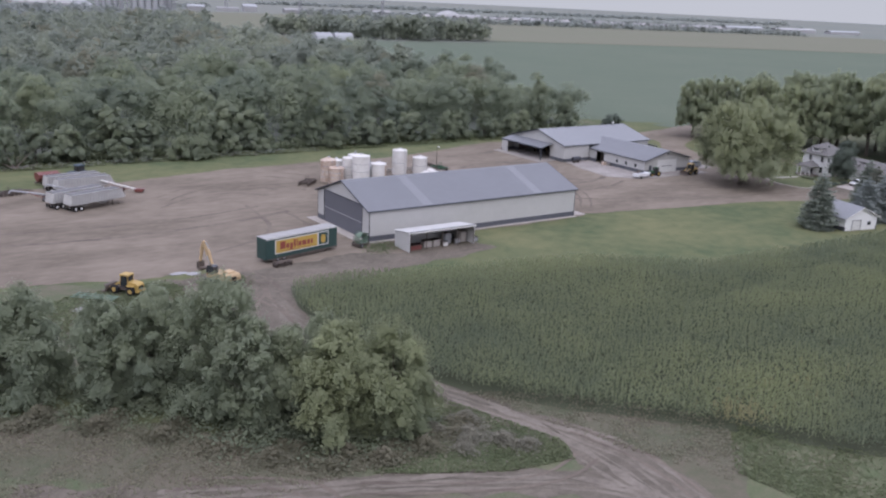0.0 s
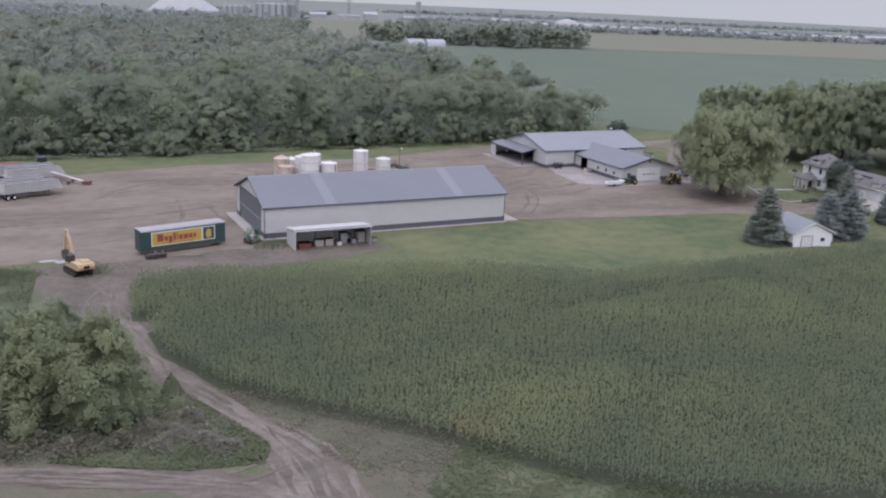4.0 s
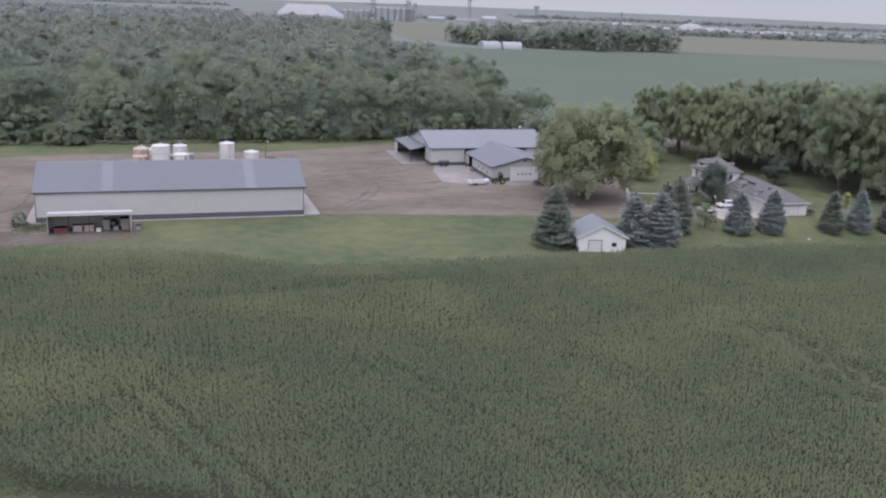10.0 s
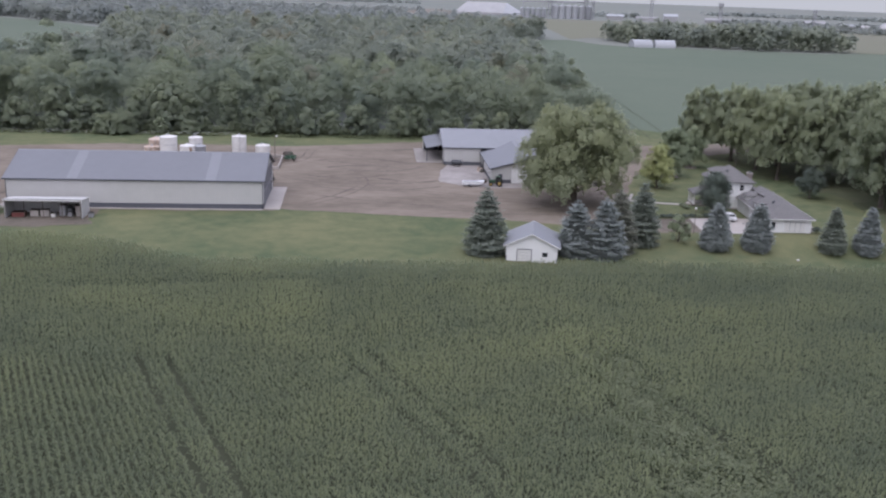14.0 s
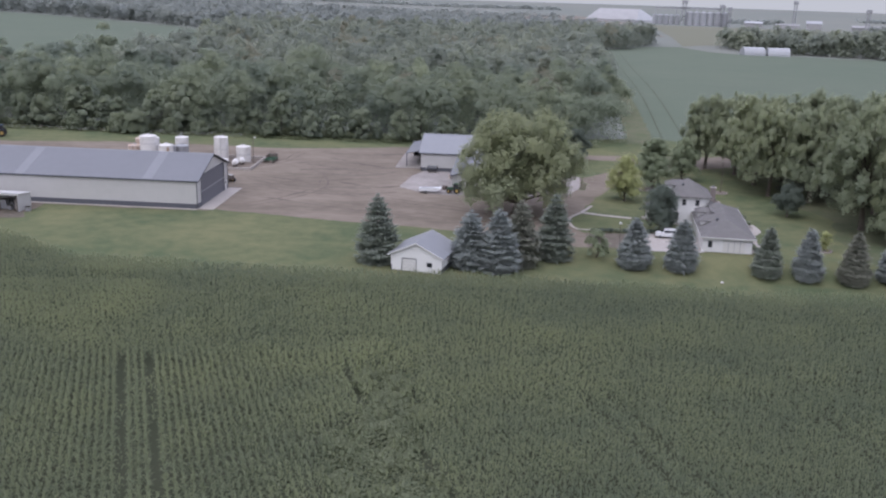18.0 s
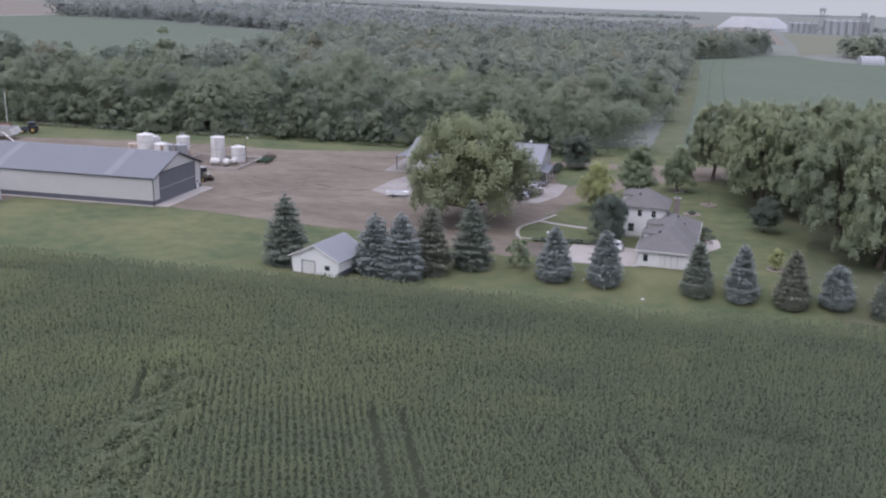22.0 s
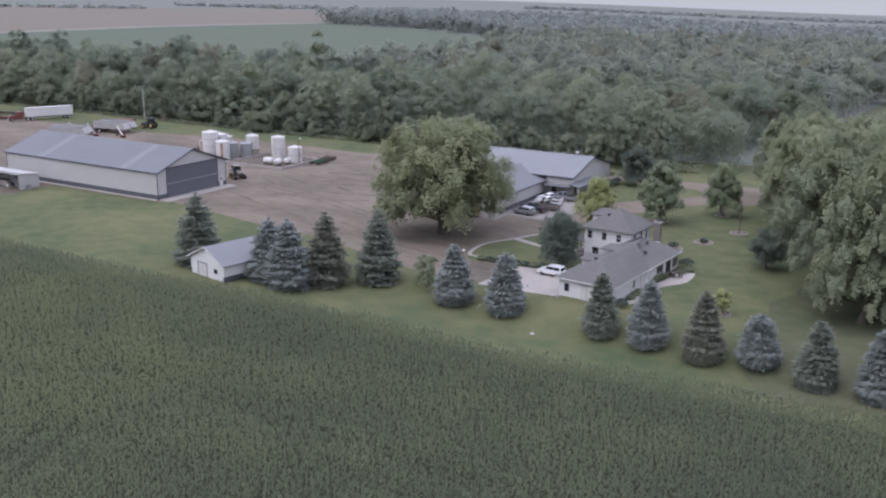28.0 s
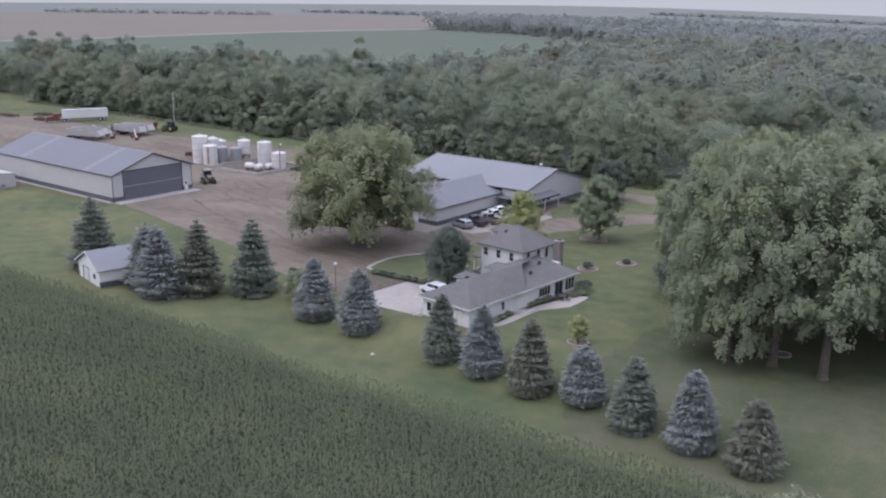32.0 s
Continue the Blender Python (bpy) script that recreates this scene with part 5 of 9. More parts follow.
    for yy in (-10.2, -3.2):
        d = part("dormer", Geo().box(gx0 + 0.1, yy - 1.0, 3.0, gx0 + 1.6, yy + 1.0, 4.05), M_SIDING, gr, "small white garage dormer")
        part("dormer_roof", hip(Geo(), gx0 - 0.3, gx0 + 3.6, yy - 1.4, yy + 1.4, 4.05, 4.8, 0.10, ((gx0 + 0.9, yy), (gx0 + 3.5, yy))), M_SHINGLE, d)
    fa = Geo()
    fa.box(gx0 - e - 0.03, gy0 - e - 0.03, az - 0.2, gx1 + e + 0.03, gy0 - e, az + 0.01)
    fa.box(gx1 + e, gy0 - e, az - 0.2, gx1 + e + 0.03, -6.6, az + 0.01)
    fa.box(gx0 - e - 0.03, gy0 - e, az - 0.2, gx0 - e, 0.7, az + 0.01)
    pieces("fascia", fa, M_WHITE, gr)
    for ya, yb in ((-16.6, -12.2), (-11.2, -8.2), (-7.2, -4.2)):
        d = part("garage_door", Geo().box(gx0 - 0.05, ya, 0.04, gx0 + 0.03, yb, 2.2), M_WHITE, t, "white panelled garage door")
        for k in range(3):
            part("panel_rail", Geo().box(gx0 - 0.065, ya, 0.55 + 0.5 * k, gx0 - 0.04, yb, 0.58 + 0.5 * k), M_GALV, d)
    wall_window(t, placed(gx0 + 1.2, gy0, 0.9, 0), 0.6, 1.05, trim=M_TRIM, trim_w=0.06)
    d = part("service_door", Geo().box(gx0 + 3.4, gy0 - 0.06, 0.03, gx0 + 7.2, gy0 + 0.02, 2.15), M_WHITE, t, "white sliding service door")
    part("door_track", Geo().box(gx0 + 3.2, gy0 - 0.1, 2.15, gx0 + 7.4, gy0 + 0.0, 2.27), M_GALV, d)
    for k in range(3):
        part("door_batten", Geo().box(gx0 + 4.3 + k, gy0 - 0.08, 0.05, gx0 + 4.38 + k, gy0 - 0.05, 2.12), M_GALV, d)
    wall_window(t, placed(gx1, -11.0, 0.95, 90), 0.6, 1.1)
    part("side_door", Geo().box(gx1 - 0.02, -8.6, 0.1, gx1 + 0.06, -7.7, 2.15), M_WHITE, t, "white side door")
    part("downspout", Geo().tube([(gx0 - 0.05, gy0 + 0.2, 2.5), (gx0 - 0.05, gy0 - 0.1, 0.4), (gx0 - 0.5, gy0 - 1.4, 0.08)], 0.06, 6), M_WHITE, t)
    st = part("entry_step", Geo().box(gx1, -8.9, 0, gx1 + 1.3, -6.7, 0.18), M_CONC, t)
    part("ramp_rail", Geo().tube([(gx1 + 1.6, -9.0, 0.15), (gx1 + 1.6, -6.0, 0.15)], 0.09, 6), M_WHITE, st)


farmhouse()


# ---- trees ----
def broadleaf(name, label, height, spread, seed, leaves, leaf, material, trunk_h=0.22, squash=0.8, clumps=16, at=(0, 0), droop=0.0, group="", trunk_r=None, low=0.0, category="tree", billow=0.17, skirt=0, top=0.70):
    """A tree: tapered trunk, limbs that fork to clumps, and a crown of many small leaf sprays in those clumps."""
    rs = np.random.RandomState(seed)
    t = thing(name, label, category, placed(at[0], at[1], float(relief(at[0], at[1])), rs.uniform(0, 360)), group)
    r0 = trunk_r or height * 0.026
    base = height * trunk_h
    cs, rads = [], []
    for k in range(clumps):
        f = (k + 0.5) / clumps
        a = k * 2.4 + rs.uniform(-0.5, 0.5)
        zz = base + (height - base) * (0.04 + 0.82 * f ** 0.9)
        env = math.sin(math.pi * (0.22 + top * f)) ** 0.7
        rr = spread * env * rs.uniform(0.45, 0.78)
        cr = spread * rs.uniform(0.30, 0.46) * (1.05 - 0.35 * f)
        cs.append((rr * math.cos(a), rr * math.sin(a), zz))
        rads.append(cr)
    cs.append((0, 0, height - spread * 0.35))
    rads.append(spread * 0.36)
    cs.append((0, 0, base + (height - base) * 0.5))
    rads.append(spread * 0.5)
    for k in range(skirt):
        cs.append((spread * 0.22 * math.cos(k * 2.3), spread * 0.22 * math.sin(k * 2.3), base + 1.6 + 0.7 * k))
        rads.append(spread * (0.15 + 0.03 * (k % 3)))
    g = Geo()
    lean = (rs.uniform(-0.4, 0.4), rs.uniform(-0.4, 0.4))
    g.tube([(0, 0, -0.15), (0, 0, 0.4), (lean[0] * 0.3, lean[1] * 0.3, base * 0.6), (lean[0], lean[1], base), (lean[0] * 0.6, lean[1] * 0.6, height * 0.6), (0, 0, height * 0.86)], [r0 * 1.5, r0 * 1.1, r0 * 0.95, r0 * 0.85, r0 * 0.45, r0 * 0.1], 9)
    for c in cs[:clumps]:
        z0 = base * 0.8 + (c[2] - base) * 0.45
        f = min(1.0, max(0.0, (z0 - base) / (height - base)))
        p0 = (lean[0] * (1 - f), lean[1] * (1 - f), z0)
        mid = (c[0] * 0.5, c[1] * 0.5, z0 + (c[2] - z0) * 0.62)
        g.tube([p0, mid, (c[0], c[1], c[2])], [r0 * 0.42 * (1 - 0.5 * f), r0 * 0.26 * (1 - 0.5 * f), r0 * 0.06], 5)
    part("trunk", g, M_BARK, t)
    # billows on the clumps, and the leaves on those
    nsub = max(46, clumps * (15 if droop > 4 else 9))
    sc, sd, sk = blob_points(rs, cs, rads, nsub, squash, 0.16)
    if droop:
        sc[:, 2] = np.maximum(sc[:, 2] - rs.uniform(0, 1, nsub) ** 2 * droop * np.hypot(sc[:, 0], sc[:, 1]) / spread, (low or base * 0.5) + rs.uniform(0, 1, nsub) ** 1.5 * droop * 0.9)
    ntw = nsub * 9
    tw, td, tk = blob_points(rs, sc, spread * billow * rs.uniform(0.6, 1.45, nsub), ntw, 1.0 + 0.17 * max(droop - 2, 0), 0.35)
    tw += td * rs.exponential(0.10, (ntw, 1)) * spread * billow
    k = rs.randint(0, ntw, leaves)
    d = rs.normal(size=(leaves, 3))
    d /= np.linalg.norm(d, axis=1, keepdims=True)
    tuft = spread * billow * rs.uniform(0.35, 0.95, ntw)
    p = tw[k] + d * (tuft[k] * rs.uniform(0.0, 1.0, leaves) ** 0.45)[:, None] * np.array([1, 1, 1.0 + 0.12 * droop])
    if droop > 4:
        p[:, 2] -= rs.uniform(0, 1, leaves) ** 2 * 0.9
    sub_tone = rs.uniform(-0.12, 0.13, nsub)[tk[k]] + rs.uniform(-0.06, 0.06, ntw)[k]
    d = d * 0.16 + td[k] * 0.38 + sd[tk[k]] * 0.70
    k = tk[k]
    p[:, 2] = np.maximum(p[:, 2], 0.2)
    k = sk[k]
    ctone = rs.uniform(-0.16, 0.16, len(cs))
    # tone rises with height: a lit top and shaded base painted into the leaves
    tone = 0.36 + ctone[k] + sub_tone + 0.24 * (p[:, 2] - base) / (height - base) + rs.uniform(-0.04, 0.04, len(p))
    nrm = d + rs.normal(size=d.shape) * 0.12 + np.array([0, 0, 0.60])
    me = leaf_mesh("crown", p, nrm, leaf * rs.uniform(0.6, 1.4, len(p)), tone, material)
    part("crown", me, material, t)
    return t


def spruce_mesh(seed, h, r, material, sprays=4200, round_=0.0):
    """Whorls of drooping branches on a cone, each carrying flat needle sprays."""
    rs = np.random.RandomState(seed)
    nb = 300
    zz = 0.38 + (h - 0.48) * rs.uniform(0, 1, nb) ** 1.25
    zz = np.sort(zz)
    # gather the branches in whorls
    step = h / 14
    zz = np.round(zz / step) * step * 0.62 + zz * 0.38
    ang = np.arange(nb) * 2.399 + rs.uniform(-0.3, 0.3, nb)
    f = np.clip(zz / h, 0, 1)
    ln = 0.93 * r * (0.50 + 0.50 * np.minimum(f / 0.24, 1) ** 0.8) * ((1 - f) ** (0.64 - 0.22 * round_)) * rs.uniform(0.58, 1.16, nb) + 0.10
    per = np.maximum((sprays * ln / ln.sum()).astype(int), 5)
    k = np.repeat(np.arange(nb), per)
    s = 1 - rs.uniform(0, 1, len(k)) ** 1.7 * 0.8
    side = rs.normal(size=len(k)) * 0.24 * (0.35 + s) * np.minimum(ln[k], 2.0)
    x = np.cos(ang[k]) * s * ln[k] - np.sin(ang[k]) * side
    y = np.sin(ang[k]) * s * ln[k] + np.cos(ang[k]) * side
    z = zz[k] - (s ** 1.3) * ln[k] * (0.28 - 0.1 * round_) + np.maximum(s - 0.75, 0) * ln[k] * 0.5 - rs.uniform(0, 0.24, len(k))
    p = np.stack([x, y, np.maximum(z, 0.12)], 1)
    turn = ang[k] + side / np.maximum(ln[k], 0.5) * 1.6
    along = np.stack([np.cos(turn), np.sin(turn), -0.30 + rs.normal(size=len(k)) * 0.18 + 0.5 * f[k]], 1)
    nrm = np.stack([np.cos(ang[k]) * 0.45, np.sin(ang[k]) * 0.45, np.full(len(k), 0.85)], 1) + rs.normal(size=(len(k), 3)) * 0.25
    # sprays darken towards the trunk: inner shade is painted in, tips stay light
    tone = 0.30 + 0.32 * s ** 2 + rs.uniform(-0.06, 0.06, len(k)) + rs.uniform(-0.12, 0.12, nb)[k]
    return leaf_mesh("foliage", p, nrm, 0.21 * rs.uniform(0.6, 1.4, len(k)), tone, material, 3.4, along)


SPRUCES = [(176.0, 115.0, 11.8, 4.7, F_SPRUCE, "tall dark green spruce beside a small garage", 0.1),
           (191.4, 114.4, 9.9, 4.2, F_BLUE, "grey-blue spruce behind a small garage", 0.2), (196.1, 113.1, 10.8, 4.4, F_BLUE, "silvery blue spruce at the corn edge", 0.2), (199.5, 117.6, 11.4, 4.1, F_SPRUCEBR, "browning green spruce at the lawn edge", 0.2),
           (205.2, 123.0, 11.5, 4.2, F_SPRUCE, "dark green spruce beside the farmyard", 0.2), (218.8, 122.3, 8.8, 3.3, F_BLUE, "thinning grey-blue spruce at the lawn edge", 0.3), (226.8, 122.8, 9.0, 3.1, F_BLUE, "silvery blue spruce before the house drive", 0.4),
           (241.5, 122.3, 9.0, 2.7, F_SPRUCE, "ragged dark green spruce by the garage wing", 0.0), (248.1, 122.0, 9.2, 2.9, F_BLUE, "slim grey-blue spruce in a row", 0.1), (255.5, 121.3, 9.4, 2.9, F_SPRUCEBR, "brownish green spruce in a row", 0.1),
           (262.0, 122.3, 6.9, 2.7, F_BLUE, "short rounded blue spruce in a row", 0.9), (269.1, 120.5, 8.5, 2.8, F_SPRUCE, "dark green spruce in a row", 0.3), (276.0, 120.1, 9.0, 2.8, F_BLUE, "bright silvery blue spruce in a row", 0.5), (282.7, 119.5, 8.1, 2.9, F_SPRUCEBR, "sparse green spruce in a row", 0.3)]
for i, (x, y, h, r, m_, lab, rnd) in enumerate(SPRUCES):
    x, y, h = x - (0.3 if x < 240 else 0.8), y + (0.6 if x < 240 else 1.0), h * (0.97 if x < 240 else 0.95)
    t = thing("spruce_tree", lab, "tree", placed(x, y, float(relief(x, y)), i * 47), "spruces along the corn field")
    part("trunk", Geo().tube([(0, 0, -0.1), (0, 0, h * 0.5), (0, 0, h * 0.97)], [0.20, 0.11, 0.02], 7), M_BARK, t)
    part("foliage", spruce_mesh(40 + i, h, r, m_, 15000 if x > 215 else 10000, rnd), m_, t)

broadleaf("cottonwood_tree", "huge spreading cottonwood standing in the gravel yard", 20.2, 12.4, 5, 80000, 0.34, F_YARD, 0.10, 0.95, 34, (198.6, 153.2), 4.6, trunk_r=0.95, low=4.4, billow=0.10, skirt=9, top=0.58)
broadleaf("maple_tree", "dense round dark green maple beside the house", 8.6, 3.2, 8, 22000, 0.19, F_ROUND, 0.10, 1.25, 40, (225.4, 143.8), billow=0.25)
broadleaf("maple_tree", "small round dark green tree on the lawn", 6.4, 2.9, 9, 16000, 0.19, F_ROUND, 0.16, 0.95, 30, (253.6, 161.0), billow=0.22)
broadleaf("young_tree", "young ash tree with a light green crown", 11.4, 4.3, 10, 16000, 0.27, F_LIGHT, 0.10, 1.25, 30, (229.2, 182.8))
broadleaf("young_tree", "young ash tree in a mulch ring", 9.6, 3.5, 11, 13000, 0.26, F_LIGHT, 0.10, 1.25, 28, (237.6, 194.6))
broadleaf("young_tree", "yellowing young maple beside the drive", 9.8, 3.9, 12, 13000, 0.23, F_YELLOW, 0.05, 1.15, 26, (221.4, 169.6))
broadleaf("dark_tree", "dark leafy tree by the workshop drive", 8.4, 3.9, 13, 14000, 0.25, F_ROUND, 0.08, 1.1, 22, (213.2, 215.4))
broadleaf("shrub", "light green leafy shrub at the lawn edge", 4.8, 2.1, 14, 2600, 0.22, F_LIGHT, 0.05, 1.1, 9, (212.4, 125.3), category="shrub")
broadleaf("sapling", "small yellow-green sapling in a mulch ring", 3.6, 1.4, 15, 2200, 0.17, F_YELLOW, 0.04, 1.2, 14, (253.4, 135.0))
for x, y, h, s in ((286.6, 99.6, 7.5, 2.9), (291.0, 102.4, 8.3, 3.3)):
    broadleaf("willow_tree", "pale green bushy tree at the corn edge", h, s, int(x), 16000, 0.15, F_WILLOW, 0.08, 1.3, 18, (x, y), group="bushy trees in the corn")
# bare young tree in a mulch ring
t = thing("bare_sapling", "thin leafless sapling in a pale mulch ring", "tree", placed(244.1, 181.8, 0, 0))
g = Geo()
g.tube([(0, 0, 0), (0.1, 0, 3), (0, 0.1, 7.2)], [0.10, 0.07, 0.02], 6)
for k in range(10):
    a = k * 2.4
    g.tube([(0.05, 0, 2.0 + k * 0.45), (0.7 * math.cos(a), 0.7 * math.sin(a), 3.2 + k * 0.5)], [0.03, 0.008], 4)
part("trunk", g, M_BARK, t)

GROVE = [(246, 212, 19), (252, 205, 20), (254, 193, 21), (262, 199, 21), (254.5, 181, 21), (268, 190, 23), (262, 176, 21), (271, 176, 24), (280, 184, 24), (265.5, 152.5, 25), (270.3, 141.3, 23), (275.2, 143.2, 25), (281.2, 142.8, 24), (274.6, 154.2, 25),
         (279.4, 155.2, 25), (282.4, 161, 25), (272.8, 166.8, 24), (290, 150, 25), (292, 163, 25), (286, 172, 24), (298, 156, 24), (297, 178, 24), (258, 216, 19), (270, 206, 21), (284, 198, 22)]
grove_kinds = []
for i, (x, y, h) in enumerate(GROVE):
    if i in (0, 4, 9, 10, 11, 12, 13):
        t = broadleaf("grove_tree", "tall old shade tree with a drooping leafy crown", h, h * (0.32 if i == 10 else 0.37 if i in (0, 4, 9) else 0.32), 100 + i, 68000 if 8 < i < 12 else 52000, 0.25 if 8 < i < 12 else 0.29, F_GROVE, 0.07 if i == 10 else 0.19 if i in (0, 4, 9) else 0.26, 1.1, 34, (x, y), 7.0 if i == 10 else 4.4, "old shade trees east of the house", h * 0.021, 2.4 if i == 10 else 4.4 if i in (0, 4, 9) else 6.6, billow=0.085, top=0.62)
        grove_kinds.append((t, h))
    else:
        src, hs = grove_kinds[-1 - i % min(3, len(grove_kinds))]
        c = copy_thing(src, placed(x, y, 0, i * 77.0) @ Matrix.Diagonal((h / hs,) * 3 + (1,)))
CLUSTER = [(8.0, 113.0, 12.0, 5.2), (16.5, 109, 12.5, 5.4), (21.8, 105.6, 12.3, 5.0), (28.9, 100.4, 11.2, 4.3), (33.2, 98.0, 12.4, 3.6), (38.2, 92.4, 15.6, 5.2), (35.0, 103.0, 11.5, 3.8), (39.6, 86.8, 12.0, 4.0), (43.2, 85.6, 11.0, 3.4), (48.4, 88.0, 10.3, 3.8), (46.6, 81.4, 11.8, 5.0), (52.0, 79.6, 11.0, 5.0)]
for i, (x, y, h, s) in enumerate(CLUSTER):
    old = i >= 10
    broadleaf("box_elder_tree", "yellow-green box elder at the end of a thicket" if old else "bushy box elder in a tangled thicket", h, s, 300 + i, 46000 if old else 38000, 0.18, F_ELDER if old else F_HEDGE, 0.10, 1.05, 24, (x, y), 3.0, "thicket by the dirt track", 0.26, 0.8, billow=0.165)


def thickets(name, label, centres, spread, height, count, leaf, material, seed):
    """Low brush as one mass."""
    rs = np.random.RandomState(seed)
    c = np.asarray(centres, float)
    k = rs.randint(0, len(c), count)
    p = np.stack([c[k, 0] + rs.normal(size=count) * spread, c[k, 1] + rs.normal(size=count) * spread, np.zeros(count)], 1)
    top = height * (0.55 + 0.45 * np.sin(p[:, 0] * 1.3 + 2) * np.cos(p[:, 1] * 1.1)) * np.exp(-((p[:, :2] - c[k]) ** 2).sum(1) / (4 * spread ** 2))
    p[:, 2] = np.maximum(top, 0.15) * rs.uniform(0.1, 1, count)
    nrm = rs.normal(size=(count, 3)) * 0.30 + np.array([0, 0, 0.8])
    # low leaves are toned darker; shade inside the brush is put into the tone
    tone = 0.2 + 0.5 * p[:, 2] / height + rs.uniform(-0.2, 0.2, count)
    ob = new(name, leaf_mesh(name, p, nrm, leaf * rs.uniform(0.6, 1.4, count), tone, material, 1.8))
    return tagged(ob, label, "weeds", kind="stuff")


line = [(x, y) for x, y, h, s in CLUSTER]
edge = [(6, 105), (14, 102), (20, 98.5), (26, 94.5), (31, 89.5), (35, 84), (39, 79.5), (43, 76.2), (48, 74.2), (53, 74.4), (57, 76)]
def tufts(name, label, poly, count, height, leaf, material, seed, patch=0.12):
    """Grass and weeds scattered over a piece of ground, thicker in patches."""
    rs = np.random.RandomState(seed)
    xs, ys = [q[0] for q in poly], [q[1] for q in poly]
    px, py = rs.uniform(min(xs), max(xs), count * 3), rs.uniform(min(ys), max(ys), count * 3)
    den = 0.5 + 0.5 * np.sin(px * patch * 3 + 2 * np.sin(py * patch * 2 + seed)) * np.cos(py * patch * 4 + 1.5 * np.sin(px * patch))
    keep = inside(px, py, poly) & (rs.uniform(0, 1, count * 3) < 0.15 + den)
    px, py, den = px[keep][:count], py[keep][:count], den[keep][:count]
    n = len(px)
    p = np.stack([px, py, height * (0.3 + 0.9 * den) * rs.uniform(0.1, 1, n)], 1)
    nrm = rs.normal(size=(n, 3)) * 0.28 + np.array([0, 0, 0.9])
    ob = new(name, leaf_mesh(name, p, nrm, leaf * rs.uniform(0.6, 1.4, n), 0.3 + 0.4 * den + rs.uniform(-0.2, 0.2, n), material, 1.8))
    return tagged(ob, label, "grass", kind="stuff")


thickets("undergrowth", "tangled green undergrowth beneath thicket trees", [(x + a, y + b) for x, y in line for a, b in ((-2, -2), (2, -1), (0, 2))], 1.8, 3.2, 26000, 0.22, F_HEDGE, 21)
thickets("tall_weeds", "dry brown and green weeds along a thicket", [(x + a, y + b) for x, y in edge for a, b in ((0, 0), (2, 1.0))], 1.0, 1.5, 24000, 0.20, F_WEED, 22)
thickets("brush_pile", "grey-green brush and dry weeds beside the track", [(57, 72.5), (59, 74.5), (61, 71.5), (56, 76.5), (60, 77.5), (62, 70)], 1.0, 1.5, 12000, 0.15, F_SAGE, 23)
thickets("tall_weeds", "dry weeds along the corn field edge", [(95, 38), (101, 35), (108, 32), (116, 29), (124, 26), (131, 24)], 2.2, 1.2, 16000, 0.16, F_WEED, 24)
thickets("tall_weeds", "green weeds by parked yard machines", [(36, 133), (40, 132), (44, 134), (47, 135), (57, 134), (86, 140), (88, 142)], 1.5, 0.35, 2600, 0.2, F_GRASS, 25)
tufts("tall_grass", "strip of long grass before the woods", [(-60, 231), (216, 230), (216, 235), (-60, 236.5)], 20000, 0.45, 0.26, F_GRASS, 26)
tufts("edge_brush", "low leafy brush along the foot of the woods", [(-60, 234.6), (60, 236.5), (128, 235.6), (216, 234.6), (222, 238), (128, 240.5), (60, 243), (-60, 239)], 16000, 2.6, 0.42, F_WOOD, 37)
tufts("grass_tufts", "thin weeds and grass on fallow ground", [(-4, 118), (12, 105), (33, 90), (48, 73.5), (36, 73), (20, 76), (-4, 90)], 20000, 0.08, 0.16, F_WEED, 27)
tufts("grass_tufts", "green grass tufts beside a dirt track", [(46, 72.5), (56, 80), (60.5, 90), (61, 84), (64, 76), (66.4, 69), (65, 65.2), (58, 66.2), (50, 70)], 14000, 0.25, 0.16, F_GRASS, 28)
tufts("grass_tufts", "lush green weeds between track and corn", [(77, 55), (82, 60), (86, 62), (92, 52), (102, 44), (118, 35), (134, 28), (120, 12), (84, 20)], 34000, 0.20, 0.18, F_GRASS, 29)
tufts("grass_tufts", "sparse weeds on bare ground along the corn", [(64, 84), (74.6, 77.4), (80, 71), (86, 64.5), (81, 58), (75.5, 54), (71, 64)], 5000, 0.2, 0.16, F_WEED, 30)
tufts("grass_tufts", "long grass round parked yard machines", [(20, 128), (34, 138), (44, 139), (49, 136), (48, 128), (46, 112), (36, 112), (22, 118)], 11000, 0.15, 0.2, F_GRASS, 36)


# ---- woods ----
def wood_points(poly, spacing, seed):
    rs = np.random.RandomState(seed)
    xs, ys = [p[0] for p in poly], [p[1] for p in poly]
    gx, gy = np.meshgrid(np.arange(min(xs), max(xs), spacing), np.arange(min(ys), max(ys), spacing))
    px = gx.ravel() + rs.uniform(-0.42, 0.42, gx.size) * spacing
    py = gy.ravel() + rs.uniform(-0.42, 0.42, gx.size) * spacing
    keep = inside(px, py, poly)
    return px[keep], py[keep], rs


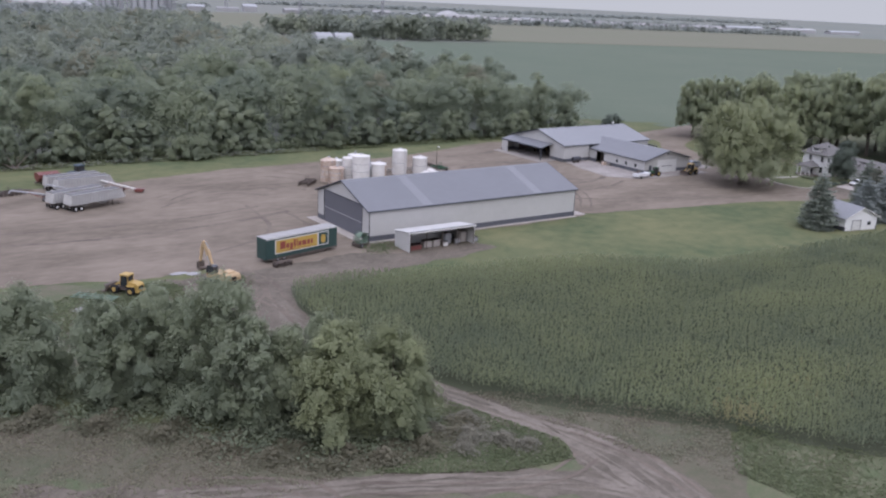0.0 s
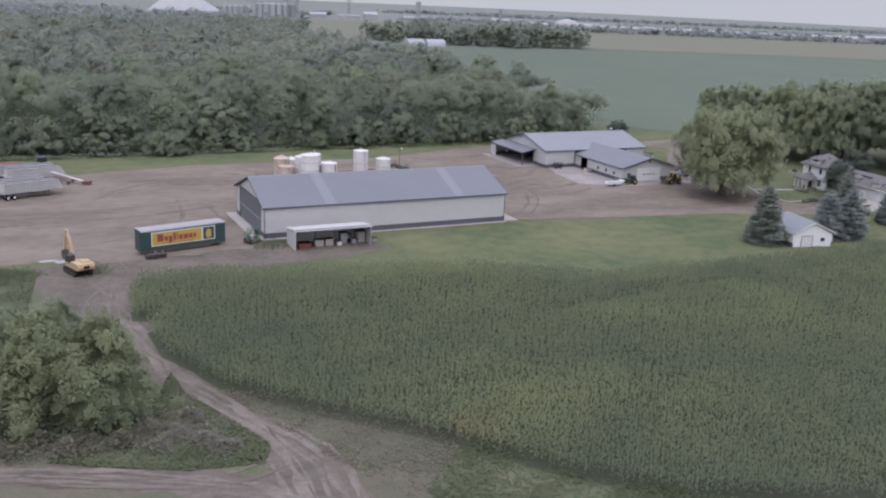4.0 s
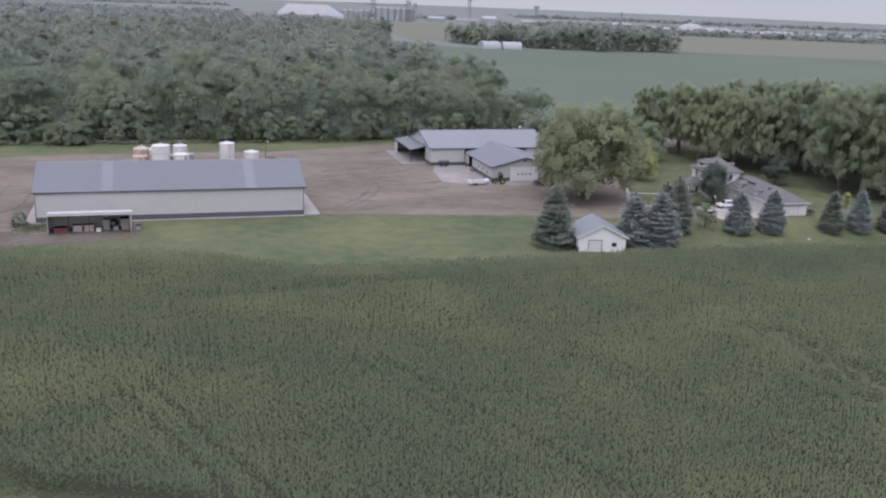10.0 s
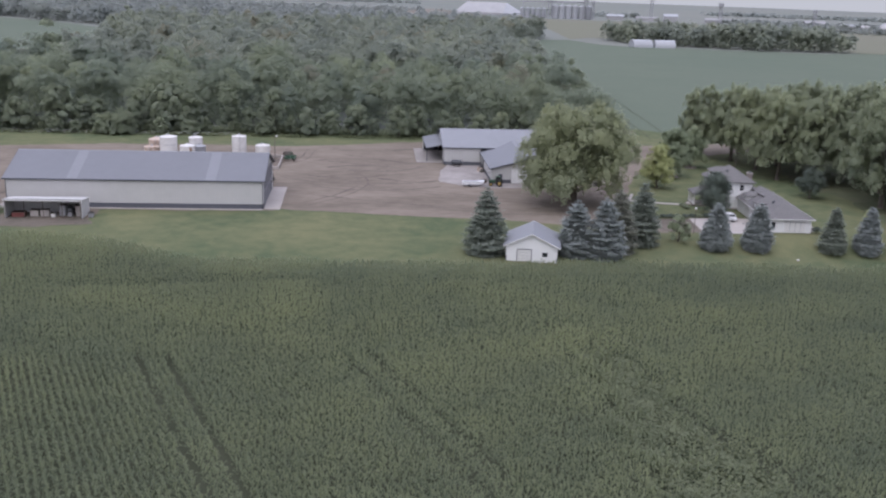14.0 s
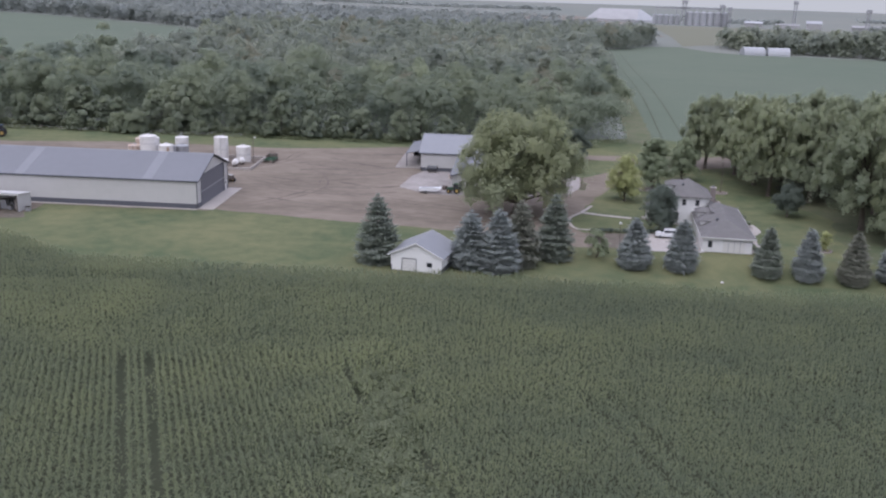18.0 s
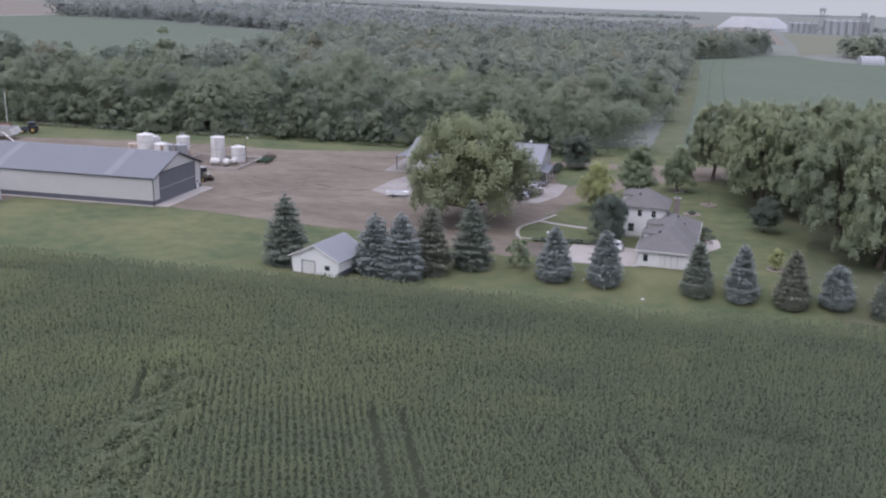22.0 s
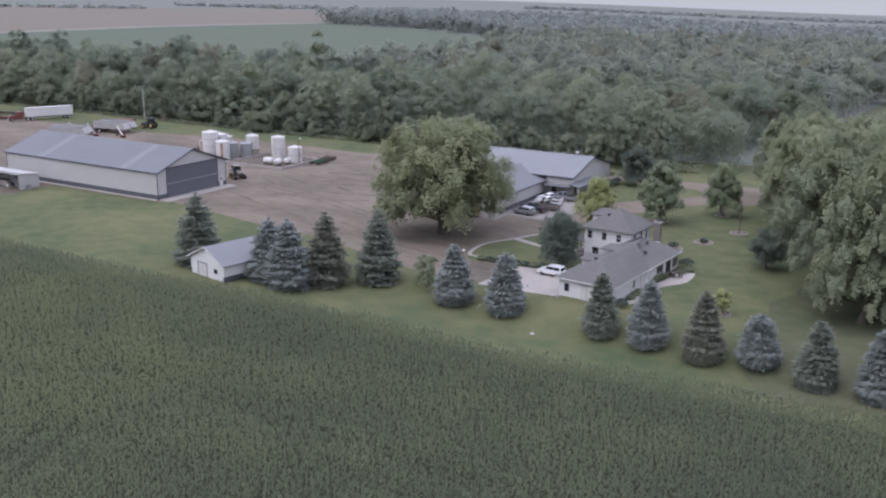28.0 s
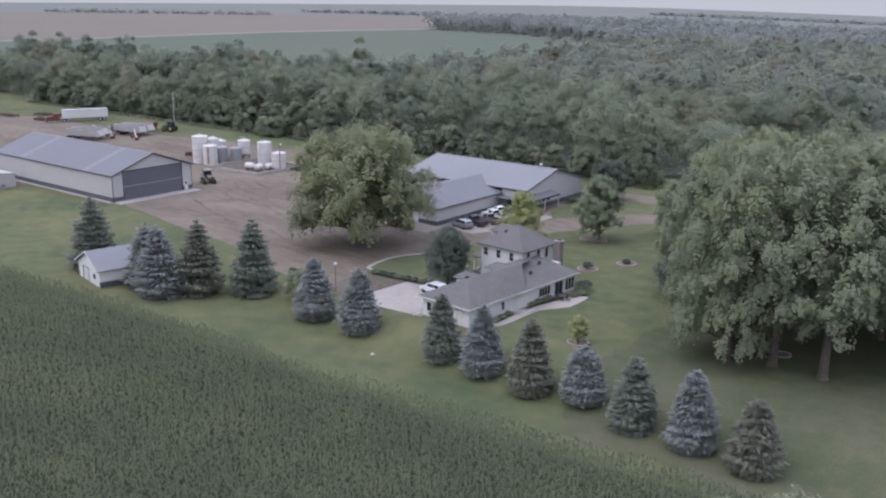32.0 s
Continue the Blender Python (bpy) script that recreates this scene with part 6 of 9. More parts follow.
def woods(name, label, poly, spacing, height, leaves, leaf, seed, material=F_WOOD, odd=None):
    """A wood as one mass: every tree a crown of billows, with its own height, width and tone; one tree in twelve turns brown."""
    px, py, rs = wood_points(poly, spacing, seed)
    n = len(px)
    stand = drift(px, py, 70.0, seed) * 0.12
    h = height * (rs.uniform(0.74, 1.18, n) + stand)
    cr = spacing * rs.uniform(0.50, 0.86, n)
    tone0 = rs.uniform(-0.30, 0.28, n) + 0.25 * drift(px, py, 55.0, seed + 3)
    C, S = 7, 12
    ang = rs.uniform(0, 6.283, (n, C))
    rad = cr[:, None] * rs.uniform(0.30, 0.66, (n, C))
    cz = h[:, None] * (0.90 - 0.42 * (rad / cr[:, None]) ** 1.5 * rs.uniform(0.4, 1.2, (n, C)))
    cx, cy = px[:, None] + rad * np.cos(ang), py[:, None] + rad * np.sin(ang)
    crr = cr[:, None] * rs.uniform(0.40, 0.62, (n, C))
    cx[:, 0], cy[:, 0], cz[:, 0] = px, py, h
    cz -= crr * 0.9
    sd = rs.normal(size=(n, C, S, 3))
    sd /= np.linalg.norm(sd, axis=3, keepdims=True)
    sd[..., 2] = np.where(sd[..., 2] < -0.2, -sd[..., 2], sd[..., 2])
    m = n * leaves
    tree = np.repeat(np.arange(n), leaves)
    k, q = rs.randint(0, C, m), rs.randint(0, S, m)
    d = rs.normal(size=(m, 3))
    d /= np.linalg.norm(d, axis=1, keepdims=True)
    d[:, 2] = np.where(d[:, 2] < -0.4, np.abs(d[:, 2]), d[:, 2])
    e = sd[tree, k, q]
    rr = crr[tree, k]
    p = np.stack([cx[tree, k], cy[tree, k], cz[tree, k]], 1) + e * (rr * 0.74)[:, None] + d * (rr * 0.46 * rs.uniform(0.1, 1.0, m) ** 0.6)[:, None]
    tone = 0.32 + tone0[tree] + rs.uniform(-0.10, 0.10, (n, C))[tree, k] + rs.uniform(-0.08, 0.08, (n, C, S))[tree, k, q] + rs.uniform(-0.03, 0.03, m)
    # skirts of leaves that close the wood's side towards the ground
    low = rs.uniform(0, 1, m) < 0.20
    p[low, 2] = p[low, 2] * rs.uniform(0.1, 0.7, low.sum())
    p[:, 2] += far_fall(px, py)[tree]
    nrm = d * 0.20 + e * 0.90 + rs.normal(size=d.shape) * 0.10 + np.array([0, 0, 0.30])
    brown = (rs.uniform(0, 1, n) < (0.06 if odd else 0.0))[tree]
    size = leaf * rs.uniform(0.65, 1.35, m)
    for nm, lab, sel, mt in ((name, label, ~brown, material), ("browning_crowns", "crowns turning brown among green woods", brown, odd)):
        if sel.any():
            tagged(new(nm, leaf_mesh(nm, p[sel], nrm[sel], size[sel], tone[sel], mt, 1.1)), lab, "woods", kind="stuff")


NEAR_WOOD = [(-230, 244), (-150, 240), (-60, 241), (60, 245), (126, 242), (214, 241), (225, 243), (229, 252), (234, 330), (150, 330), (20, 322), (-150, 300), (-230, 262)]
MID_WOOD = [(20, 322), (150, 330), (234, 330), (238, 430), (241, 545), (243, 690), (272, 724), (318, 800), (306, 830), (240, 800), (150, 770), (60, 735), (-10, 715), (-10, 690), (-5, 560), (30, 470)]
woods("woodland", "dense mixed green woods behind the farmyard", NEAR_WOOD, 9.6, 16.0, 3000, 0.44, 31, odd=F_WOODBR)
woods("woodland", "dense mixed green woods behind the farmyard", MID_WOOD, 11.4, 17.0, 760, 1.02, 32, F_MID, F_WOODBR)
woods("woodland", "taller trees at the back of the near woods", [(-150, 262), (-40, 268), (40, 286), (60, 322), (20, 322), (-150, 300)], 10.5, 20.0, 1300, 0.72, 36, odd=F_WOODBR)
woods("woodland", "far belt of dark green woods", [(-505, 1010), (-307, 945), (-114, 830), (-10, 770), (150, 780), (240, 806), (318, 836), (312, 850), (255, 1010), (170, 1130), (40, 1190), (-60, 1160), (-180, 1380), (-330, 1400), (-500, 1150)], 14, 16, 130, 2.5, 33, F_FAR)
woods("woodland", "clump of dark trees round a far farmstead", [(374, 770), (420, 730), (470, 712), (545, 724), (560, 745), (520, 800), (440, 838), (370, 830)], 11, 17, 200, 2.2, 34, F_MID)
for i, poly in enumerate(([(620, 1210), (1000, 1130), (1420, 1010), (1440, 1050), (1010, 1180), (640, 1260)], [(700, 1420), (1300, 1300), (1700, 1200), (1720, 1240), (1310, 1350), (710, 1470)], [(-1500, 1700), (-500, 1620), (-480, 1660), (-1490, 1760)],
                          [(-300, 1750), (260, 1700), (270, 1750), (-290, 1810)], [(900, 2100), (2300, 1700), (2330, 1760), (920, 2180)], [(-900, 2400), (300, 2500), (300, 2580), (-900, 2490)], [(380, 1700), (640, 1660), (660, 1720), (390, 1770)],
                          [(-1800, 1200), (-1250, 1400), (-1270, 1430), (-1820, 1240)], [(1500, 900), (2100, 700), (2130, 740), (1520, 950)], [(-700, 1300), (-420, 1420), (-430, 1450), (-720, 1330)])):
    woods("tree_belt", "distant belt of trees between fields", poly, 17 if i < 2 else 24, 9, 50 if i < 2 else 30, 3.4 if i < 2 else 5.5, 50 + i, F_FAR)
# single trees along the wood's edge
rs_edge = np.random.RandomState(77)
edge_kinds = []
for i in range(46):
    x = -58 + i * 6.0 + rs_edge.uniform(-1.5, 1.5)
    y = 236.2 - 0.02 * max(x - 100, 0) + rs_edge.uniform(-1.4, 2.2) + (3.0 if 62 < x < 132 else 0.0)
    h = rs_edge.uniform(7.0, 13.0) if i % 4 else rs_edge.uniform(4.0, 6.0)
    if i < 7:
        t = broadleaf("woodland_edge_tree", "leafy green tree at the edge of the woods", h, h * 0.40, 500 + i, 10000, 0.30, F_WOOD, 0.06, 0.95, 14, (x, y), 1.5, "trees along the edge of the woods", 0.2)
        edge_kinds.append((t, h))
    else:
        src, hs = edge_kinds[(i * 5) % 7]
        copy_thing(src, placed(x, y, 0, i * 61.0) @ Matrix.Diagonal((h / hs, h / hs, h / hs * rs_edge.uniform(0.9, 1.15), 1)))
for x, y, h in ((-6, 300, 19), (4, 303, 17), (-30, 298, 18), (60, 318, 20), (40, 312, 16), (-62, 296, 16)):
    t = thing("pine_tree", "pointed dark conifer rising above the woods", "tree", placed(x, y, 0, x * 3.0), "conifers in the woods")
    part("trunk", Geo().tube([(0, 0, -0.1), (0, 0, h * 0.97)], [0.3, 0.03], 6), M_BARK, t)
    part("foliage", spruce_mesh(int(700 + x), h, 3.0, F_SPRUCE, 1500), F_SPRUCE, t)

for x, y, h, s in ((68.6, 233.4, 4.4, 2.5), (74.4, 232.8, 3.7, 1.8), (83.4, 232.2, 5.6, 4.0), (87.6, 231.8, 5.8, 4.4), (97.2, 233.6, 4.4, 2.7), (106.2, 234.0, 3.6, 2.8), (126.4, 233.6, 4.2, 3.0)):
    broadleaf("edge_bush", "rounded leafy bush standing before the woods", h, s, int(x * 7), int(2600 * s), 0.22, F_HEDGE, 0.06, 0.95, 18, (x, y), 1.6, "rounded bushes before the woods", 0.08, 0.3, "bush", 0.15)

# ---- corn ----
CORN = [(63.5, 128.0), (76, 123.4), (89.3, 119.8), (103, 117.6), (115, 114.2), (124, 107.6), (131, 104.4), (151, 103.4), (182, 103.4), (221.8, 108.0), (257.7, 110.6), (279.8, 112.5), (300.9, 113.3), (324.1, 113.3), (324.1, 62.7), (292.5, 56.4), (260.8, 43.7), (223.8, 32.9), (195.6, 24.1), (150, 22),
        (132, 28.5), (110.5, 39.2), (98.5, 44.6), (91.5, 51.2), (81.5, 64.4), (72, 74.6), (65.0, 83.2), (60.6, 95), (60.0, 104), (63.0, 106), (62.4, 108), (58.9, 109), (59.8, 118)]
drape(sheet("corn_soil", CORN, 0.03, M_SOIL, "dark soil beneath standing corn", "soil", 0.3, 2.0, 5.0))


def corn_field():
    rs = np.random.RandomState(11)
    a = radians(22.7)
    row, gap = 0.76, 0.40
    ux, uy = -math.sin(a), math.cos(a)
    vx, vy = math.cos(a), math.sin(a)
    i, j = np.meshgrid(np.arange(-40, 420), np.arange(-500, 400))
    i, j = i.ravel(), j.ravel()
    # wheel lanes where the sprayer drives
    lane = np.zeros(i.size, bool)
    for c in (56, 89, 118, 150, 182, 214, 246, 278):
        lane |= np.abs(np.abs(i - c) - 2.0) < 0.6
    sway = rs.normal(size=i.size)
    px = 60 + vx * (i * row) + ux * (j * gap + rs.uniform(-0.1, 0.1, i.size))
    py = 60 + vy * (i * row) + uy * (j * gap + rs.uniform(-0.1, 0.1, i.size))
    loose = 0.06 + 0.05 * np.clip(drift(px, py, 34.0, 4), 0, 1.5)
    px, py = px + vx * sway * loose, py + vy * sway * loose
    turn = 66.5 + 2.0 * np.sin(px * 0.05) + 0.02 * (px - 180)
    keep = inside(px, py, CORN) & (py < turn) & ~(lane & (rs.uniform(0, 1, i.size) < 0.93))
    # the rows turn along the field's far edge
    hx, hy = np.meshgrid(np.arange(58, 325, gap), np.arange(60.0, 128.5, row))
    hx, hy = hx.ravel() + rs.uniform(-0.2, 0.2, hx.size), hy.ravel() + 0.035 * (hx.ravel() - 180)
    gone = (np.round((hy - 0.035 * (hx - 180) - 60.0) / row).astype(int) % 40 == 21) & (rs.uniform(0, 1, hx.size) < 0.7)
    hy = hy + rs.normal(size=hx.size) * 0.16
    hk = inside(hx, hy, CORN) & (hy >= 66.5 + 2.0 * np.sin(hx * 0.05) + 0.02 * (hx - 180)) & ~gone
    px, py = np.concatenate([px[keep], hx[hk]]), np.concatenate([py[keep], hy[hk]])
    # a strip of low weeds where the corn failed
    mid = 184.5 + 0.10 * (66 - py) + 1.2 * np.sin(py * 0.35)
    wide = 2.6 + 3.2 * ease((66 - py) / 30) + 0.9 * np.sin(py * 0.9)
    thin = np.exp(-((px - mid) / wide) ** 4) * ease((69 - py) / 5)
    stay = rs.uniform(0, 1, len(px)) > 0.82 * thin
    px, py, thin = px[stay], py[stay], thin[stay]
    n = len(px)
    # heights and tones drift over the field
    d1, d2 = drift(px, py, 60.0, 5), drift(px, py * 1.6, 19.0, 6)
    d3, d4 = drift(px * 0.55, py * 1.9, 14.0, 7), drift(px, py, 5.0, 8)
    swale = np.exp(-((py - 92.5 - 1.6 * np.sin(px * 0.10)) / 2.0) ** 2) * ease((px - 108) / 8) * ease((150 - px) / 8)
    swale += np.exp(-((py - 72.5 + 0.05 * (px - 244)) / 1.5) ** 2) * ease((px - 232) / 6) * ease((256 - px) / 6)
    swale += 0.6 * np.exp(-((py - 99 - 0.05 * (px - 148)) / 1.3) ** 2) * ease((px - 138) / 6) * ease((172 - px) / 6)
    h = 2.32 + 0.12 * d1 + 0.13 * d2 + 0.12 * d3 + 0.10 * d4 + rs.normal(size=n) * 0.17 - 0.75 * swale - 0.5 * thin
    # the swale term also darkens the dips, painting their shadow into leaf tone
    tone = 0.40 + 0.10 * d1 + 0.09 * d2 + 0.11 * d3 + 0.06 * d4 + rs.uniform(-0.10, 0.10, n) - 0.12 * swale - 0.30 * ease((px - 198) / 60)
    tone += 0.34 * np.exp(-(((px - 95) / 11) ** 2 + ((py - 66) / 7) ** 2)) + 0.34 * np.exp(-(((px - 113) / 5) ** 2 + ((py - 62) / 5) ** 2)) + 0.22 * np.exp(-(((px - 125) / 16) ** 2 + ((py - 84) / 4) ** 2)) + 0.16 * np.exp(-(((px - 172) / 7) ** 2 + ((py - 67) / 3) ** 2))
    yel = np.exp(-(((px - 84.6) / 2.6) ** 2 + ((py - 61.6) / 2.2) ** 2)) + 0.08 * np.exp(-(((px - 94) / 7) ** 2 + ((py - 64) / 4) ** 2))
    V, T = [], []
    for b in range(4):
        th = rs.uniform(0, 6.283, n) if b == 0 else th + 3.14159 + rs.uniform(-0.7, 0.7, n)
        z0 = h * (0.40 + 0.145 * b) * rs.uniform(0.92, 1.08, n)
        L = rs.uniform(0.40, 0.62, n) * (1.05 - 0.08 * b)
        w = rs.uniform(0.062, 0.095, n)
        rise = rs.uniform(0.14, 0.36, n) + 0.07 * b
        fall = rs.uniform(-0.12, 0.24, n)
        cx, sx = np.cos(th), np.sin(th)
        def ring(s, z, ww):
            return [np.stack([px + cx * s - sx * ww * q, py + sx * s + cx * ww * q, z], 1) for q in (-1, 1)]
        a0, a1 = ring(0.02, z0, w * 0.7)
        m0, m1 = ring(L * 0.5, z0 + rise, w)
        e0, e1 = ring(L, z0 + rise - fall, w * 0.25)
        V += [np.stack([a0, a1, m1, m0], 1), np.stack([m0, m1, e1, e0], 1)]
        # lower leaf tiers are darker, with canopy shade put into their tone
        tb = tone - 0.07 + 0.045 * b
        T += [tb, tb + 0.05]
    # the tassel
    tz = h * 0.93
    tw = 0.05
    th = rs.uniform(0, 3.14, n)
    V.append(np.stack([np.stack([px - tw * np.cos(th), py - tw * np.sin(th), tz], 1), np.stack([px + tw * np.cos(th), py + tw * np.sin(th), tz], 1), np.stack([px + tw * 1.6 * np.cos(th), py + tw * 1.6 * np.sin(th), tz + 0.36], 1), np.stack([px - tw * 1.6 * np.cos(th), py - tw * 1.6 * np.sin(th), tz + 0.36], 1)], 1))
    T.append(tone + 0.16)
    fall_z = relief(px, py)[:, None]
    for q in V:
        q[:, :, 2] += fall_z
    isy = rs.uniform(0, 1, n) < yel * 0.9
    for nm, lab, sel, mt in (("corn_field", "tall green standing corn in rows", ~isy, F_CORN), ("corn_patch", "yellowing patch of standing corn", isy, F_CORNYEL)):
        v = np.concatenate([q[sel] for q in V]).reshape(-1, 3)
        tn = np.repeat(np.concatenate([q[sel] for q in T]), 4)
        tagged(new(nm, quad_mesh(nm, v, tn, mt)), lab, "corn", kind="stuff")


corn_field()


def corn_gap_weeds():
    """Low broad-leaved weeds in the strip where the corn failed."""
    rs = np.random.RandomState(61)
    m = 30000
    py = rs.uniform(24, 69, m)
    mid = 184.5 + 0.10 * (66 - py) + 1.2 * np.sin(py * 0.35)
    wide = 2.6 + 3.2 * ease((66 - py) / 30) + 0.9 * np.sin(py * 0.9)
    px = mid + rs.uniform(-1.0, 1.0, m) * wide
    p = np.stack([px, py, (1.35 + 0.4 * drift(px, py, 4.0, 62)) * rs.uniform(0.35, 1.1, m) + relief(px, py)], 1)
    nrm = rs.normal(size=(m, 3)) * 0.35 + np.array([0, 0, 0.8])
    tone = 0.5 + 0.2 * drift(px, py, 3.0, 63) + rs.uniform(-0.25, 0.25, m)
    tagged(new("gap_weeds", leaf_mesh("gap_weeds", p, nrm, 0.21 * rs.uniform(0.6, 1.4, m), tone, F_GAPWEED, 1.3)), "low pale green weeds in a gap of the corn", "weeds", kind="stuff")


corn_gap_weeds()


# ---- tanks behind the barn ----
def upright_tank(x, y, r, h, label, material=M_TANK, z0=0.0, cone=0.35, bands=2, legs=False, group="storage tanks behind the barn"):
    t = thing("storage_tank", label, "tank", placed(x, y, 0, (x * 37) % 360), group)
    prof = [(r * 0.98, z0), (r, z0 + 0.05), (r, h - 0.06), (r * 0.985, h)]
    part("shell", Geo().lathe(prof, 0, 0, 28), material, t)
    part("lid", Geo().lathe([(r * 1.02, h - 0.02), (r * 1.02, h + 0.05), (r * 0.25, h + cone), (r * 0.22, h + cone + 0.12)], 0, 0, 28), material, t, "shallow conical lid")
    for k in range(bands):
        zz = z0 + (h - z0) * (k + 1) / (bands + 1)
        part("band", Geo().lathe([(r + 0.002, zz - 0.05), (r + 0.02, zz - 0.05), (r + 0.02, zz + 0.05), (r + 0.002, zz + 0.05)], 0, 0, 28), M_GALV, t)
    part("hatch", Geo().lathe([(0.28, h + cone - 0.02), (0.28, h + cone + 0.2), (0.24, h + cone + 0.26)], 0.15, 0.1, 12), M_GALV, t)
    if legs:
        part("cone_bottom", Geo().lathe([(0.2, 0.6), (r * 0.98, z0)], 0, 0, 20), material, t)
        for k in range(5):
            a = k * 1.2566
            part("leg", Geo().tube([(r * 0.92 * math.cos(a), r * 0.92 * math.sin(a), 0), (r * 0.92 * math.cos(a), r * 0.92 * math.sin(a), z0 + 0.3)], 0.08, 6), M_FRAME, t)
        part("fill_pipe", Geo().tube([(r * 0.5, 0, h), (r * 0.5, 0, h + 0.9), (-0.3, 0.3, h + 1.0)], 0.07, 6), M_GALV, t)
    else:
        part("fill_pipe", Geo().tube([(r + 0.08, 0.1, 0.2), (r + 0.08, 0.1, h + 0.1), (r * 0.6, 0.1, h + 0.25)], 0.05, 6), M_GALV, t)
    return t


upright_tank(109.0, 187.5, 1.98, 6.85, "tall pale grey cylindrical storage tank", M_TANK, bands=3)
upright_tank(124.3, 195.8, 1.75, 5.85, "tall white tank with a seam down its side", M_TANK, bands=1)
upright_tank(130.0, 195.5, 1.75, 3.75, "squat white plastic tank inside a low wall", M_TANK, bands=1)
c_t = upright_tank(113.4, 187.2, 1.75, 4.85, "white tank with a broad rust streak", M_TANK, bands=0)
g = Geo()
for k in range(5):
    a0 = radians(-62 + k * 3.2)
    g.box(-0.10, -0.006, 0.3, 0.10, 0.012, 4.7 - 0.3 * (k % 3), pose(1.752 * math.cos(a0), 1.752 * math.sin(a0), 0, 0, 0, math.degrees(a0) + 90))
c_t.rotation_euler = (0, 0, 0)
part("rust_streak", g, M_RUST, c_t, "orange rust streak")
upright_tank(112.6, 191.3, 1.62, 3.9, "grey galvanised tank with a pale lid", M_GALV)
upright_tank(114.9, 194.2, 1.55, 3.6, "small grey galvanised tank", M_GALV)
upright_tank(113.4, 198.3, 1.65, 5.0, "white hopper tank on steel legs", M_TANK, 1.5, legs=True, bands=1)
upright_tank(108.4, 191.9, 1.55, 5.7, "white tank with a domed lid", M_TANK)
upright_tank(104.6, 195.0, 1.8, 4.9, "rust-stained white tank with a cone lid", M_RUSTPALE, cone=0.6, bands=3)
upright_tank(104.4, 190.6, 1.75, 3.9, "pinkish rust-stained steel tank", M_RUSTPALE, cone=0.25, bands=3)
upright_tank(107.0, 195.6, 1.4, 4.6, "narrow white tank among others", M_TANK)


def lying_tank(x, y, deg, r, ln):
    t = thing("nurse_tank", "small white horizontal tank on a skid", "tank", placed(x, y, 0, deg), "small lying tanks")
    pts = [(-ln / 2, 0), (-ln / 2 + 0.1, 0.6), (-ln / 2 + 0.3, 0.92), (-ln / 2 + 0.55, 1.0), (ln / 2 - 0.55, 1.0), (ln / 2 - 0.3, 0.92), (ln / 2 - 0.1, 0.6), (ln / 2, 0)]
    part("shell", Geo().tube([(p, 0, r + 0.3) for p, q in pts], [max(q * r, 0.02) for p, q in pts], 16), M_TANK, t)
    for sx in (-ln / 4, ln / 4):
        part("saddle", Geo().box(sx - 0.1, -r * 0.8, 0, sx + 0.1, r * 0.8, 0.55), M_FRAME, t)
    part("hatch", Geo().lathe([(0.2, 2 * r + 0.25), (0.2, 2 * r + 0.42)], 0, 0, 10), M_WHITE, t)


lying_tank(127.0, 188.6, 20, 0.8, 2.6)
lying_tank(129.8, 189.0, 100, 0.75, 2.4)
lying_tank(130.6, 191.6, 100, 0.7, 2.2)


def containment():
    t = thing("containment_wall", "low weathered concrete wall round tank pad", "wall", placed(0, 0, 0, 0))
    pts = [(117.0, 183.6), (134.8, 184.6), (134.6, 199.6), (117.0, 200.2)]
    for i in range(4):
        a, b = Vector(pts[i]), Vector(pts[(i + 1) % 4])
        n = 8
        for k in range(n):
            p, q = a + (b - a) * (k / n), a + (b - a) * ((k + 0.97) / n)
            d = (q - p).normalized()
            s = Vector((-d.y, d.x)) * 0.3
            part("block", Geo().prism([tuple(p), tuple(q), tuple(q + s), tuple(p + s)], "z", 0, 0.62 + 0.05 * ((k * 7 + i) % 3)), M_CONC, t)
    part("pad", Geo().box(117.3, 184.6, 0, 134.3, 199.4, 0.06), M_MARK, t, "dark stained gravel pad")


containment()


def lamp_pole(x, y, h, label, arm=0.0, material=M_POLE, r=0.12):
    t = thing("yard_lamp", label, "lamp post", placed(x, y, 0, 0))
    part("pole", Geo().tube([(0, 0, 0), (0, 0, h * 0.5), (0, 0, h)], [r, r * 0.83, r * 0.58], 8), material, t)
    if arm:
        part("arm", Geo().tube([(0, 0, h - 0.2), (arm, 0, h)], 0.04, 6), M_GALV, t)
    part("lamp_head", Geo().lathe([(0.08, h + 0.12), (0.22, h + 0.02), (0.20, h - 0.18), (0.05, h - 0.25)], arm, 0, 12), M_LAMP, t)


lamp_pole(133.2, 193.0, 6.6, "wooden yard lamp pole beside tanks", 0.5)
lamp_pole(216.5, 129.0, 5.0, "thin dark lamp post with a white head beside the drive", 0.0, M_FRAME, 0.06)
t = thing("mast", "thin pale metal mast before the woods", "pole", placed(34.5, 233.4, 0, 0))
part("pole", Geo().tube([(0, 0, 0), (0, 0, 5), (0, 0, 9.6)], [0.14, 0.12, 0.09], 8), M_WHITE, t)
part("base", Geo().box(-0.3, -0.3, 0, 0.3, 0.3, 0.2), M_CONC, t)


def fence(x0, x1, y):
    t = thing("wire_fence", "low post and wire fence before the woods", "fence", placed(0, 0, 0, 0))
    n = int((x1 - x0) / 6)
    for k in range(n + 1):
        x = x0 + k * 6
        part("post", Geo().tube([(x, y, -0.1), (x + 0.03, y, 1.25)], 0.06, 6), M_POLE, t)
    for z in (0.5, 0.85, 1.15):
        part("wire", Geo().tube([(x0, y, z), ((x0 + x1) / 2, y, z - 0.03), (x1, y, z)], 0.012, 4), M_GALV, t)


